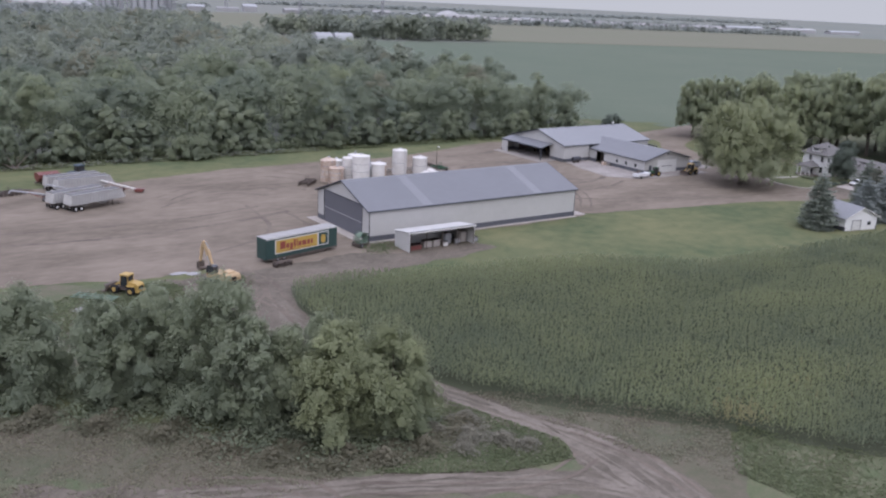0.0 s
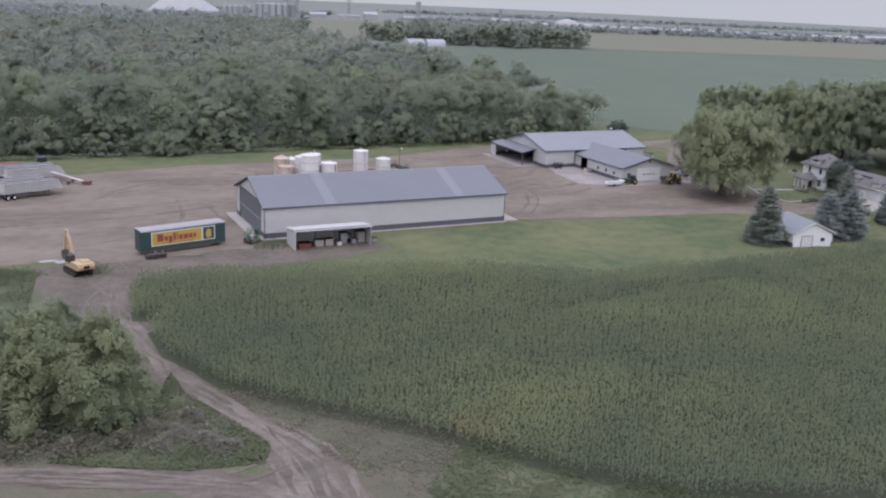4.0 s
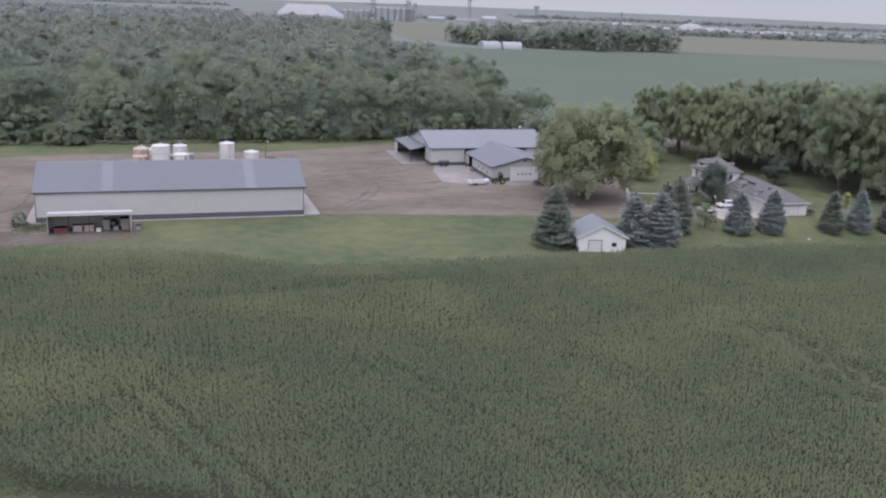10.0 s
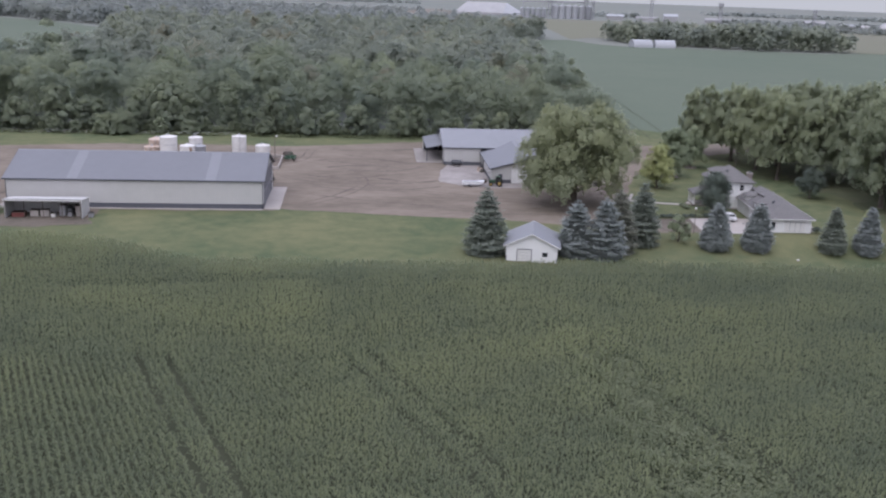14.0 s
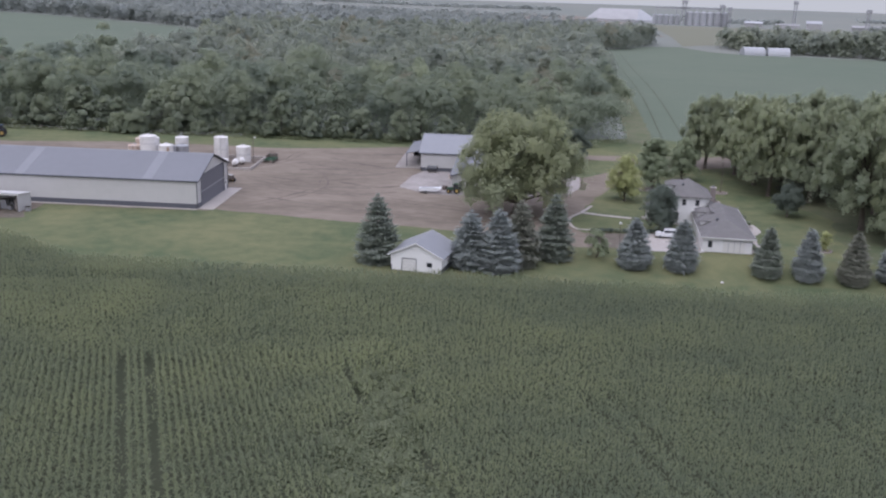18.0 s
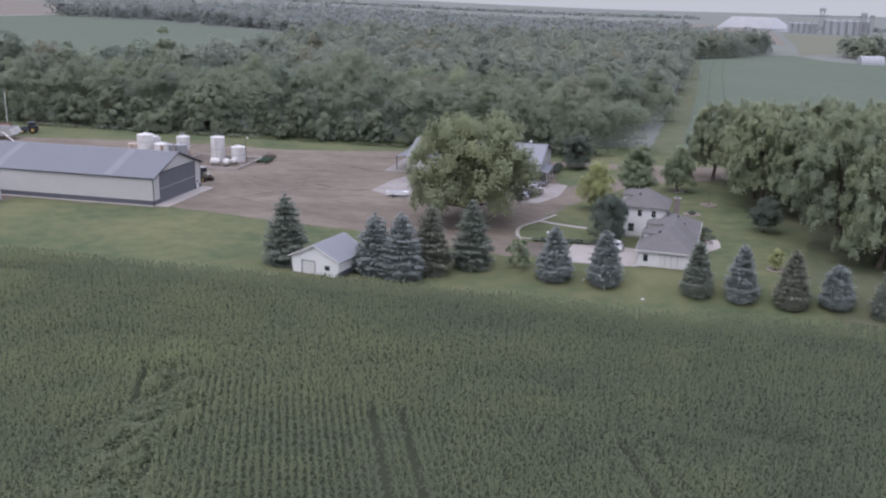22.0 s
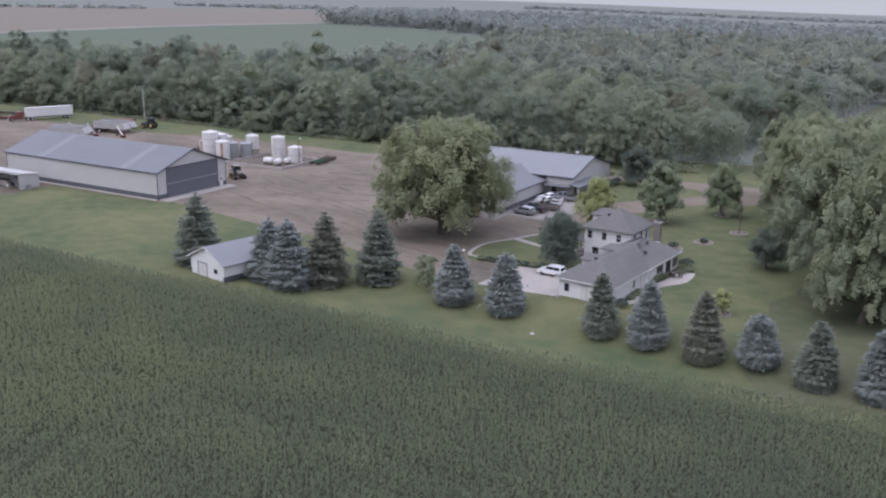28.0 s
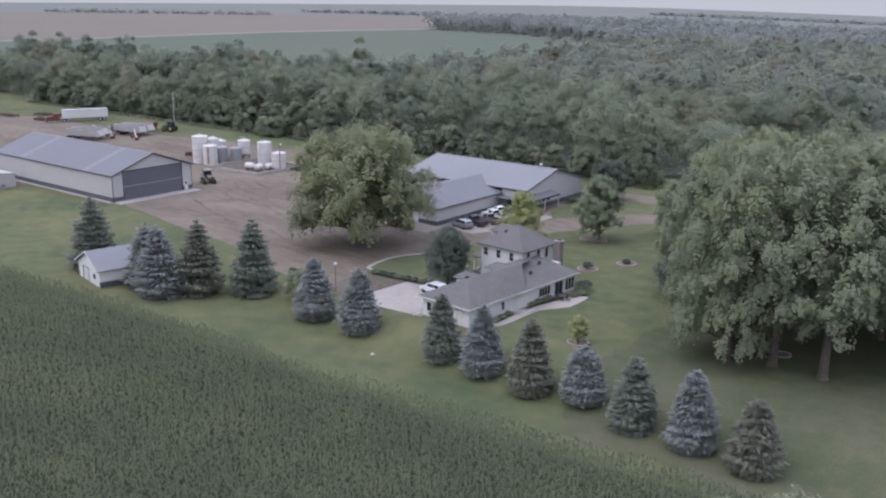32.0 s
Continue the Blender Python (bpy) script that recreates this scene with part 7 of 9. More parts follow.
fence(-60, 120, 230.4)


# ---- vehicles ----
def wheel_set(t, places, r, w, rim=M_GALV, n=14):
    for x, y in places:
        ty = part("wheel", Geo().wheel(x, y, r, r, w, n), M_BLACK, t)
        part("rim", Geo().wheel(x, y, r, r * 0.58, w + 0.03, 10), rim, ty)


def car(kind, x, y, deg, paint, label, ln=4.7, wd=1.85, group="parked vehicles by the workshop"):
    t = thing(kind, label, "car" if kind != "pickup_truck" else "pickup", placed(x, y, 0.03, deg), group)
    h = wd / 2
    if kind == "pickup_truck":
        body = [(-ln / 2, 0.45), (-ln / 2, 1.02), (ln * 0.02 - 0.1, 1.06), (ln * 0.20, 1.12), (ln * 0.40, 1.10), (ln / 2 - 0.12, 1.02), (ln / 2, 0.86), (ln / 2, 0.45)]
        cab = [(-ln * 0.07, 1.05), (-ln * 0.05, 1.74), (ln * 0.02, 1.82), (ln * 0.12, 1.80), (ln * 0.23, 1.10)]
    else:
        body = [(-ln / 2, 0.40), (-ln / 2 + 0.03, 0.92), (-ln * 0.42, 1.02), (ln * 0.18, 1.02), (ln * 0.38, 0.96), (ln / 2 - 0.1, 0.84), (ln / 2, 0.66), (ln / 2, 0.40)]
        cab = [(-ln * 0.46, 1.0), (-ln * 0.40, 1.50), (-ln * 0.30, 1.62), (ln * 0.04, 1.62), (ln * 0.12, 1.54), (ln * 0.26, 1.0)]
    bd = part("body", Geo().prism(body, "y", -h, h), paint, t)
    # tapered cabin
    vs = [(px, s * (h - 0.05 - 0.16 * (pz - 1.0)), pz) for s in (-1, 1) for px, pz in cab]
    n = len(cab)
    part("cabin", Geo().add(vs, [tuple(range(n))[::-1] if False else tuple(range(n)), tuple(range(n, 2 * n))[::-1]] + [(i, n + i, n + (i + 1) % n, (i + 1) % n) for i in range(n)]), paint, t)
    gl = []
    zlo, zhi = cab[0][1] + 0.10, max(p[1] for p in cab) - 0.10
    xa, xb = cab[0][0] + 0.25, cab[-1][0] - 0.42
    for s in (-1, 1):
        g = Geo()
        ya, yb = s * (h - 0.05 - 0.16 * (zlo - 1.0) + 0.012), s * (h - 0.05 - 0.16 * (zhi - 1.0) + 0.012)
        m_ = (xa + xb) / 2 - 0.1
        for x0, x1, top0, top1 in ((xa, m_ - 0.04, xa + 0.12, m_ - 0.04), (m_ + 0.04, xb, m_ + 0.04, xb - 0.30)):
            q = [(x0, ya, zlo), (x1, ya, zlo), (top1, yb, zhi), (top0, yb, zhi)]
            q2 = [(a, b + s * 0.012, c) for a, b, c in q]
            k = Geo().add(q + q2, [(0, 1, 2, 3), (7, 6, 5, 4), (0, 4, 5, 1), (1, 5, 6, 2), (2, 6, 7, 3), (3, 7, 4, 0)])
            part("side_window", k, M_GLASS, t)
    (x2, z2), (x3, z3) = cab[-1], cab[-2]
    g = Geo()
    e = 0.03
    g.add([(x2 - 0.05 + e, -h + 0.16, z2 + 0.06 + e), (x2 - 0.05 + e, h - 0.16, z2 + 0.06 + e), (x3 + 0.05 + e, h - 0.28, z3 - 0.06 + e), (x3 + 0.05 + e, -h + 0.28, z3 - 0.06 + e)], [(0, 1, 2, 3)])
    g.add([(x2 - 0.05, -h + 0.16, z2 + 0.06), (x2 - 0.05, h - 0.16, z2 + 0.06), (x3 + 0.05, h - 0.28, z3 - 0.06), (x3 + 0.05, -h + 0.28, z3 - 0.06)], [(3, 2, 1, 0)])
    part("windscreen", g, M_GLASS, t)
    (x2, z2), (x3, z3) = cab[0], cab[1]
    g = Geo()
    g.add([(x2 - 0.012, h - 0.18, z2 + 0.1), (x2 - 0.012, -h + 0.18, z2 + 0.1), (x3 - 0.02, -h + 0.26, z3 - 0.05), (x3 - 0.02, h - 0.26, z3 - 0.05)], [(0, 1, 2, 3)])
    part("rear_window", g, M_GLASS, t)
    if kind == "pickup_truck":
        part("bed", Geo().box(-ln / 2 + 0.12, -h + 0.12, 1.0, -ln * 0.09, h - 0.12, 1.075), M_BLACK, t, "dark open truck bed")
        for s in (-1, 1):
            part("bed_rail", Geo().box(-ln / 2 + 0.02, s * (h - 0.06) - 0.06, 1.02, -ln * 0.08, s * (h - 0.06) + 0.06, 1.12), paint, t)
        part("tailgate", Geo().box(-ln / 2 - 0.03, -h + 0.08, 0.55, -ln / 2 + 0.05, h - 0.08, 1.1), paint, t)
    for s in (-1, 1):
        part("headlight", Geo().box(ln / 2 - 0.1, s * (h - 0.28) - 0.18, 0.66, ln / 2 + 0.015, s * (h - 0.28) + 0.18, 0.82), M_LAMP, t)
        part("tail_light", Geo().box(-ln / 2 - 0.035, s * (h - 0.12) - 0.09, 0.7, -ln / 2 + 0.05, s * (h - 0.12) + 0.09, 0.98), M_LIGHTRED, t)
        part("mirror", Geo().box(xb + 0.15, s * (h + 0.1) - 0.08, 1.05, xb + 0.28, s * (h + 0.1) + 0.08, 1.22), paint, t)
    for xx, nm in ((ln / 2, "front_bumper"), (-ln / 2, "rear_bumper")):
        part(nm, Geo().box(xx - 0.08, -h + 0.04, 0.36, xx + 0.08, h - 0.04, 0.54), M_FRAME, t)
    wheel_set(t, [(a * ln * 0.31, s * (h - 0.11)) for a in (-1, 1) for s in (-1, 1)], 0.36 if kind == "pickup_truck" else 0.33, 0.24)
    return t


car("station_wagon", 204.3, 174.6, 168, M_CARSILVER, "silver station wagon parked beside the workshop", 4.7)
car("pickup_truck", 204.8, 178.0, 166, M_CARDARK, "dark grey pickup parked beside the workshop", 5.7, 1.95)
car("pickup_truck", 206.0, 181.2, 166, M_CARTAN, "beige pickup parked beside the workshop", 5.6, 1.95)
car("pickup_truck", 204.9, 184.4, 166, M_CARWHITE, "white crew-cab pickup parked beside the workshop", 5.9, 1.98)
car("pickup_truck", 203.9, 187.6, 166, M_CARWHITE, "white pickup parked close to the workshop", 5.6, 1.95)
car("pickup_truck", 205.6, 190.9, 166, M_CARSILVER, "silver pickup parked by the workshop entrance", 5.7, 1.95)
car("sport_utility_vehicle", 226.3, 139.4, 176, M_CARWHITE, "white sport utility vehicle on the house drive", 4.3, 1.82, "")


def moving_van():
    t = thing("van_trailer", "dark green furniture trailer with a yellow side sign", "trailer", placed(64.9, 140.0, 0.0, 12.2))
    L, W, z0, z1 = 14.8, 2.6, 0.60, 4.1
    part("box_body", Geo().box(0, 0, z0, L, W, z1), M_VANGREEN, t)
    part("roof", Geo().box(-0.03, -0.03, z1, L + 0.03, W + 0.03, z1 + 0.07), M_ROOFSKIN, t, "weathered white roof skin")
    part("top_rail", Geo().box(-0.03, -0.04, z1 - 0.14, L + 0.03, -0.005, z1), M_TANK, t)
    part("bottom_rail", Geo().box(-0.03, -0.04, z0 - 0.05, L + 0.03, -0.005, z0 + 0.12), M_FRAME, t)
    s0, s1 = 1.75, 12.9
    sign = part("sign_border", Geo().box(s0, -0.03, 1.35, s1, -0.004, 3.72), M_WHITE, t, "white border of a painted sign")
    part("sign_field", Geo().box(s0 + 0.16, -0.045, 1.5, 10.5, -0.031, 3.57), M_SIGNYEL, sign, "yellow painted sign field")
    part("sign_emblem_field", Geo().box(10.75, -0.045, 1.5, s1 - 0.16, -0.031, 3.57), M_VANGREEN, sign)
    part("sign_emblem", Geo().add([(11.75 + 0.62 * math.cos(k * 0.785) * (1 if k % 2 else 0.8), -0.055, 2.45 + 0.78 * math.sin(k * 0.785)) for k in range(8)] + [(11.75 + 0.62 * math.cos(k * 0.785) * (1 if k % 2 else 0.8), -0.046, 2.45 + 0.78 * math.sin(k * 0.785)) for k in range(8)],
                                  [tuple(range(8)), tuple(range(8, 16))[::-1]] + [(i, 8 + i, 8 + (i + 1) % 8, (i + 1) % 8) for i in range(8)]), M_SIGNYEL, sign, "yellow round emblem")
    # plain bars stand for the sign's brand lettering
    xx = 2.75
    for w_, lo, hi in ((1.05, 2.05, 3.3), (0.6, 2.05, 2.85), (0.6, 1.75, 2.85), (0.42, 2.05, 3.3), (0.2, 2.05, 3.3), (0.62, 2.05, 2.85), (0.85, 2.05, 2.85), (0.6, 2.05, 2.85), (0.42, 2.05, 2.85)):
        part("sign_bar", Geo().box(xx, -0.058, lo, xx + w_, -0.046, hi), M_SIGNRED, sign)
        xx += w_ + 0.17
    part("sign_bar", Geo().box(3.6, -0.058, 1.66, 9.3, -0.046, 1.74), M_SIGNRED, sign)
    for k in range(9):
        part("side_post", Geo().box(0.9 + k * 1.62, W, z0, 0.97 + k * 1.62, W + 0.04, z1), M_VANGREEN, t)
    part("rear_door", Geo().box(-0.06, 0.1, z0 + 0.1, -0.005, W - 0.1, z1 - 0.1), M_VANGREEN, t)
    part("underbody_box", Geo().box(1.2, 0.08, 0.18, 12.4, W - 0.08, z0 - 0.055), M_FRAME, t, "low dark belly box")
    for x in (11.0,):
        for yy in (0.35, W - 0.35):
            part("landing_leg", Geo().box(x, yy - 0.08, 0.0, x + 0.16, yy + 0.08, z0), M_FRAME, t)
    wheel_set(t, [(2.4, 0.25), (2.4, W - 0.25), (3.6, 0.25), (3.6, W - 0.25)], 0.48, 0.4)


moving_van()
t = thing("pallet_stack", "stack of dark weathered pallets on the ground", "pallets", placed(66.9, 138.2, 0, 10))
for k in range(4):
    for q in range(5):
        part("board", Geo().box(-1.6, -0.55 + q * 0.24, 0.10 + k * 0.2, 1.6, -0.37 + q * 0.24, 0.16 + k * 0.2), M_FRAME, t)
    for q in (-1.5, -0.05, 1.4):
        part("runner", Geo().box(q, -0.6, 0.0 + k * 0.2, q + 0.1, 0.65, 0.10 + k * 0.2), M_FRAME, t)


def hopper_trailer(x, y, deg, label):
    t = thing("grain_trailer", label, "trailer", placed(x, y, 0.0, deg), "grain trailers in the yard")
    L, W = 12.2, 2.5
    prof = [(0.0, 1.35), (0.35, 3.25), (L - 1.0, 3.25), (L, 1.55), (L - 0.6, 1.3), (0.5, 1.3)]
    side = Geo()
    for s in (-1, 1):
        side.prism(prof, "y", s * W / 2 - 0.04, s * W / 2 + 0.04)
    part("hopper_sides", side, M_HOPPER, t, "white ribbed hopper sides")
    bottom = Geo()
    for xa in (2.9, 7.6):
        bottom.add([(xa - 1.9, -1.0, 1.32), (xa + 1.9, -1.0, 1.32), (xa + 1.9, 1.0, 1.32), (xa - 1.9, 1.0, 1.32), (xa - 0.35, -0.4, 0.62), (xa + 0.35, -0.4, 0.62), (xa + 0.35, 0.4, 0.62), (xa - 0.35, 0.4, 0.62)], [(0, 1, 2, 3), (7, 6, 5, 4), (0, 4, 5, 1), (1, 5, 6, 2), (2, 6, 7, 3), (3, 7, 4, 0)])
    pieces("hopper", bottom, M_GALV, t, "grey sloping hopper bottom")
    part("rear_wall", Geo().prism([(0.02, 1.32), (0.36, 3.2), (0.44, 3.2), (0.1, 1.32)], "y", -W / 2 + 0.05, W / 2 - 0.05), M_HOPPER, t)
    part("front_wall", Geo().prism([(L - 1.02, 3.2), (L - 0.04, 1.55), (L - 0.12, 1.55), (L - 1.1, 3.2)], "y", -W / 2 + 0.05, W / 2 - 0.05), M_HOPPER, t)
    for k in range(18):
        xk = 0.6 + k * 0.60
        for s in (-1, 1):
            part("rib", Geo().box(xk, s * (W / 2 + 0.04) - 0.04, 1.40, xk + 0.12, s * (W / 2 + 0.04) + 0.04, 3.12), M_GALV, t)
    part("tarp", Geo().prism([(-W / 2 - 0.02, 3.20), (-W / 4, 3.30), (0, 3.34), (W / 4, 3.30), (W / 2 + 0.02, 3.20)], "x", 0.4, L - 1.1), M_TARP, t, "grey stretched tarp cover")
    part("tarp_rail", Geo().tube([(0.3, -W / 2 - 0.06, 3.24), (L - 0.95, -W / 2 - 0.06, 3.24)], 0.07, 6), M_HOPPER, t)
    part("chassis", Geo().box(0.2, -0.45, 0.85, 4.2, 0.45, 1.1), M_FRAME, t)
    part("gooseneck", Geo().box(L - 2.4, -0.5, 1.3, L - 0.1, 0.5, 1.6), M_FRAME, t)
    for s in (-1, 1):
        part("landing_leg", Geo().box(L - 2.9, s * 0.8 - 0.07, 0, L - 2.75, s * 0.8 + 0.07, 1.5), M_FRAME, t)
        part("mud_flap", Geo().box(0.12, s * 0.95 - 0.3, 0.3, 0.15, s * 0.95 + 0.3, 1.0), M_BLACK, t)
    wheel_set(t, [(a, s * 0.98) for a in (1.0, 2.25) for s in (-1, 1)], 0.5, 0.5, M_WHITE)


hopper_trailer(45.4, 187.9, 20.0, "white ribbed grain hopper trailer in the yard")
hopper_trailer(42.8, 191.2, 20.0, "white grain hopper trailer beside its twin")
hopper_trailer(46.6, 203.4, 8.0, "white ribbed grain hopper trailer parked farther back")
hopper_trailer(45.4, 207.0, 8.0, "white grain hopper trailer with a dark tarp")


def semi():
    t = thing("semi_trailer", "plain white box semi-trailer with a red tractor", "truck", placed(8.2, 207.5, 0.0, 68))
    part("box_body", Geo().box(0, -1.3, 1.15, 14.6, 1.3, 4.0), M_WHITE, t)
    for s in (-1, 1):
        part("top_rail", Geo().box(0, s * 1.31 - 0.02, 3.88, 14.6, s * 1.31 + 0.02, 4.03), M_GALV, t)
        part("bottom_rail", Geo().box(0, s * 1.31 - 0.03, 1.08, 14.6, s * 1.31 + 0.03, 1.25), M_GALV, t)
    part("chassis", Geo().box(0.6, -0.5, 0.8, 14.0, 0.5, 1.14), M_FRAME, t)
    wheel_set(t, [(a, s * 1.0) for a in (12.0, 13.3) for s in (-1, 1)], 0.5, 0.5, M_WHITE)
    for s in (-1, 1):
        part("landing_leg", Geo().box(3.4, s * 0.8 - 0.07, 0.0, 3.55, s * 0.8 + 0.07, 1.1), M_FRAME, t)
    c = thing("truck_tractor", "faded red conventional truck tractor under a trailer", "truck", placed(7.0, 204.5, 0.0, 68))
    part("cab", Geo().prism([(1.2, 0.9), (1.2, 2.75), (1.5, 2.95), (2.9, 2.95), (3.15, 2.1), (3.15, 0.9)], "y", -1.15, 1.15, pose(0, 0, 0, 0, 0, 180) @ pose(-3.4, 0, 0)), M_RED, c)
    part("hood", Geo().prism([(-2.1, 0.8), (-2.1, 1.6), (-1.7, 1.85), (0.2, 2.0), (0.2, 0.8)], "y", -0.85, 0.85), M_RED, c)
    part("windscreen", Geo().box(0.18, -0.95, 2.1, 0.22, 0.95, 2.75), M_GLASS, c)
    part("grille", Geo().box(-2.16, -0.6, 0.8, -2.1, 0.6, 1.55), M_GALV, c)
    part("chassis", Geo().box(-1.9, -0.45, 0.5, 5.4, 0.45, 0.78), M_FRAME, c)
    part("exhaust_stack", Geo().tube([(2.3, 1.0, 0.9), (2.3, 1.0, 3.6)], 0.08, 8), M_GALV, c)
    for s in (-1, 1):
        part("fender", Geo().box(-2.0, s * 1.02 - 0.18, 0.95, -0.8, s * 1.02 + 0.18, 1.15), M_RED, c)
    wheel_set(c, [(a, s * 1.0) for a in (-1.4, 3.6, 4.8) for s in (-1, 1)], 0.5, 0.45, M_WHITE)


semi()


def tractor(x, y, deg, paint, label, s=1.0, tracks=False, dual=False):
    t = thing("farm_tractor", label, "tractor", placed(x, y, 0.0, deg))
    part("hood", Geo().prism([(0.2 * s, 0.95 * s), (0.2 * s, 1.75 * s), (1.5 * s, 1.65 * s), (2.1 * s, 1.5 * s), (2.2 * s, 0.95 * s)], "y", -0.42 * s, 0.42 * s), paint, t)
    part("grille", Geo().box(2.2 * s, -0.38 * s, 0.95 * s, 2.25 * s, 0.38 * s, 1.45 * s), M_FRAME, t)
    part("chassis", Geo().box(-1.2 * s, -0.35 * s, 0.6 * s, 2.0 * s, 0.35 * s, 1.0 * s), M_FRAME, t)
    cab = part("cab", Geo().prism([(-1.15 * s, 1.2 * s), (-1.05 * s, 2.6 * s), (0.15 * s, 2.6 * s), (0.35 * s, 1.2 * s)], "y", -0.72 * s, 0.72 * s), M_GLASS, t, "glazed cab")
    part("cab_roof", Geo().prism([(-1.2 * s, 2.6 * s), (-1.1 * s, 2.8 * s), (0.2 * s, 2.8 * s), (0.35 * s, 2.6 * s)], "y", -0.8 * s, 0.8 * s), paint, cab)
    for yy in (-0.74, 0.74):
        for a, b in ((-1.1, -1.02), (0.25, 0.12), (-0.5, -0.5)):
            part("cab_post", Geo().tube([(a * s, yy * s, 1.2 * s), (b * s, yy * s, 2.62 * s)], 0.045 * s, 5), M_FRAME, cab)
    part("exhaust_stack", Geo().tube([(0.6 * s, 0.5 * s, 1.6 * s), (0.6 * s, 0.5 * s, 2.75 * s)], 0.05 * s, 7), M_FRAME, t)
    for q in (-1, 1):
        part("fender", Geo().prism([(-1.6 * s, 1.3 * s), (-1.3 * s, 1.75 * s), (-0.5 * s, 1.75 * s), (-0.15 * s, 1.3 * s), (-0.5 * s, 1.62 * s), (-1.3 * s, 1.62 * s)], "y", (q * 0.95 - 0.22) * s, (q * 0.95 + 0.22) * s), paint, t)
    if tracks:
        for q in (-1, 1):
            tr = [(-1.7, 0.35), (-1.45, 0.95), (-0.9, 1.1), (1.5, 0.8), (1.9, 0.45), (1.7, 0.05), (1.4, 0.0), (-1.3, 0.0), (-1.6, 0.08)]
            k = part("track", Geo().prism([(a * s, b * s) for a, b in tr], "y", (q * 1.05 - 0.27) * s, (q * 1.05 + 0.27) * s), M_BLACK, t, "black rubber track")
            for xx, rr in ((-1.1, 0.5), (1.45, 0.36), (-0.2, 0.2), (0.5, 0.2)):
                part("track_wheel", Geo().wheel(xx * s, q * 1.05 * s, (rr + 0.05) * s, rr * 0.85 * s, 0.60 * s, 12), M_YELLOW, k)
    else:
        wheel_set(t, [(-0.9 * s, q * 1.0 * s) for q in (-1, 1)], 0.88 * s, 0.5 * s, M_YELLOW, 18)
        wheel_set(t, [(1.55 * s, q * 0.9 * s) for q in (-1, 1)], 0.58 * s, 0.38 * s, M_YELLOW, 16)
    return t


tractor(132.6, 171.4, -25, M_CARTAN, "tracked farm tractor parked behind the barn", 1.1, True)
tractor(184.6, 169.6, 170, M_GREEN, "small green farm tractor before the workshop", 0.78)
tractor(54.5, 217.2, 200, M_BLUEDARK, "dark blue tractor at the yard edge", 1.15)


def wheel_loader(x, y, deg, label, s=1.0, backhoe=False):
    t = thing("wheel_loader", label, "loader", placed(x, y, 0.0, deg))
    part("engine_cover", Geo().prism([(-2.4 * s, 0.8 * s), (-2.45 * s, 1.55 * s), (-2.1 * s, 1.8 * s), (-0.7 * s, 1.9 * s), (-0.7 * s, 0.8 * s)], "y", -0.75 * s, 0.75 * s), M_YELLOW, t)
    part("rear_grille", Geo().box(-2.52 * s, -0.5 * s, 0.95 * s, -2.44 * s, 0.5 * s, 1.45 * s), M_BLACK, t, "black engine grille")
    part("counterweight", Geo().box(-2.6 * s, -0.9 * s, 0.55 * s, -2.0 * s, 0.9 * s, 0.85 * s), M_YELLOW, t)
    part("frame_part", Geo().box(-2.0 * s, -0.5 * s, 0.5 * s, 1.8 * s, 0.5 * s, 0.95 * s), M_FRAME, t)
    cab = part("cab", Geo().prism([(-0.75 * s, 1.2 * s), (-0.7 * s, 2.75 * s), (0.45 * s, 2.75 * s), (0.65 * s, 1.2 * s)], "y", -0.65 * s, 0.65 * s), M_GLASS, t, "dark glazed cab")
    part("cab_roof", Geo().box(-0.85 * s, -0.75 * s, 2.75 * s, 0.6 * s, 0.75 * s, 2.92 * s), M_YELLOW, cab)
    for yy in (-0.66, 0.66):
        for a, b in ((-0.74, -0.7), (0.6, 0.45)):
            part("cab_post", Geo().tube([(a * s, yy * s, 1.2 * s), (b * s, yy * s, 2.75 * s)], 0.06 * s, 5), M_YELLOW, cab)
    for q in (-1, 1):
        part("lift_arm", Geo().prism([(0.7 * s, 1.5 * s), (1.0 * s, 1.65 * s), (2.6 * s, 0.7 * s), (2.75 * s, 0.45 * s), (2.4 * s, 0.55 * s)], "y", (q * 0.5 - 0.08) * s, (q * 0.5 + 0.08) * s), M_YELLOW, t)
        part("fender", Geo().box(-2.0 * s, (q * 0.98 - 0.25) * s, 1.42 * s, -0.8 * s, (q * 0.98 + 0.25) * s, 1.5 * s), M_YELLOW, t)
    part("bucket", Geo().prism([(2.6 * s, 0.1 * s), (3.6 * s, 0.06 * s), (3.6 * s, 0.12 * s), (2.85 * s, 0.25 * s), (2.7 * s, 0.9 * s), (3.0 * s, 1.15 * s), (2.55 * s, 1.05 * s), (2.45 * s, 0.5 * s)], "y", -1.2 * s, 1.2 * s), M_FRAME, t, "worn steel bucket")
    wheel_set(t, [(a * s, q * 0.98 * s) for a in (-1.4, 1.3) for q in (-1, 1)], 0.68 * s, 0.5 * s, M_YELLOW, 16)
    return t


wheel_loader(41.2, 135.6, 128, "yellow wheel loader at the yard edge", 1.0)
wheel_loader(195.6, 167.6, 185, "yellow wheel loader beneath a tree by the workshop", 0.95)


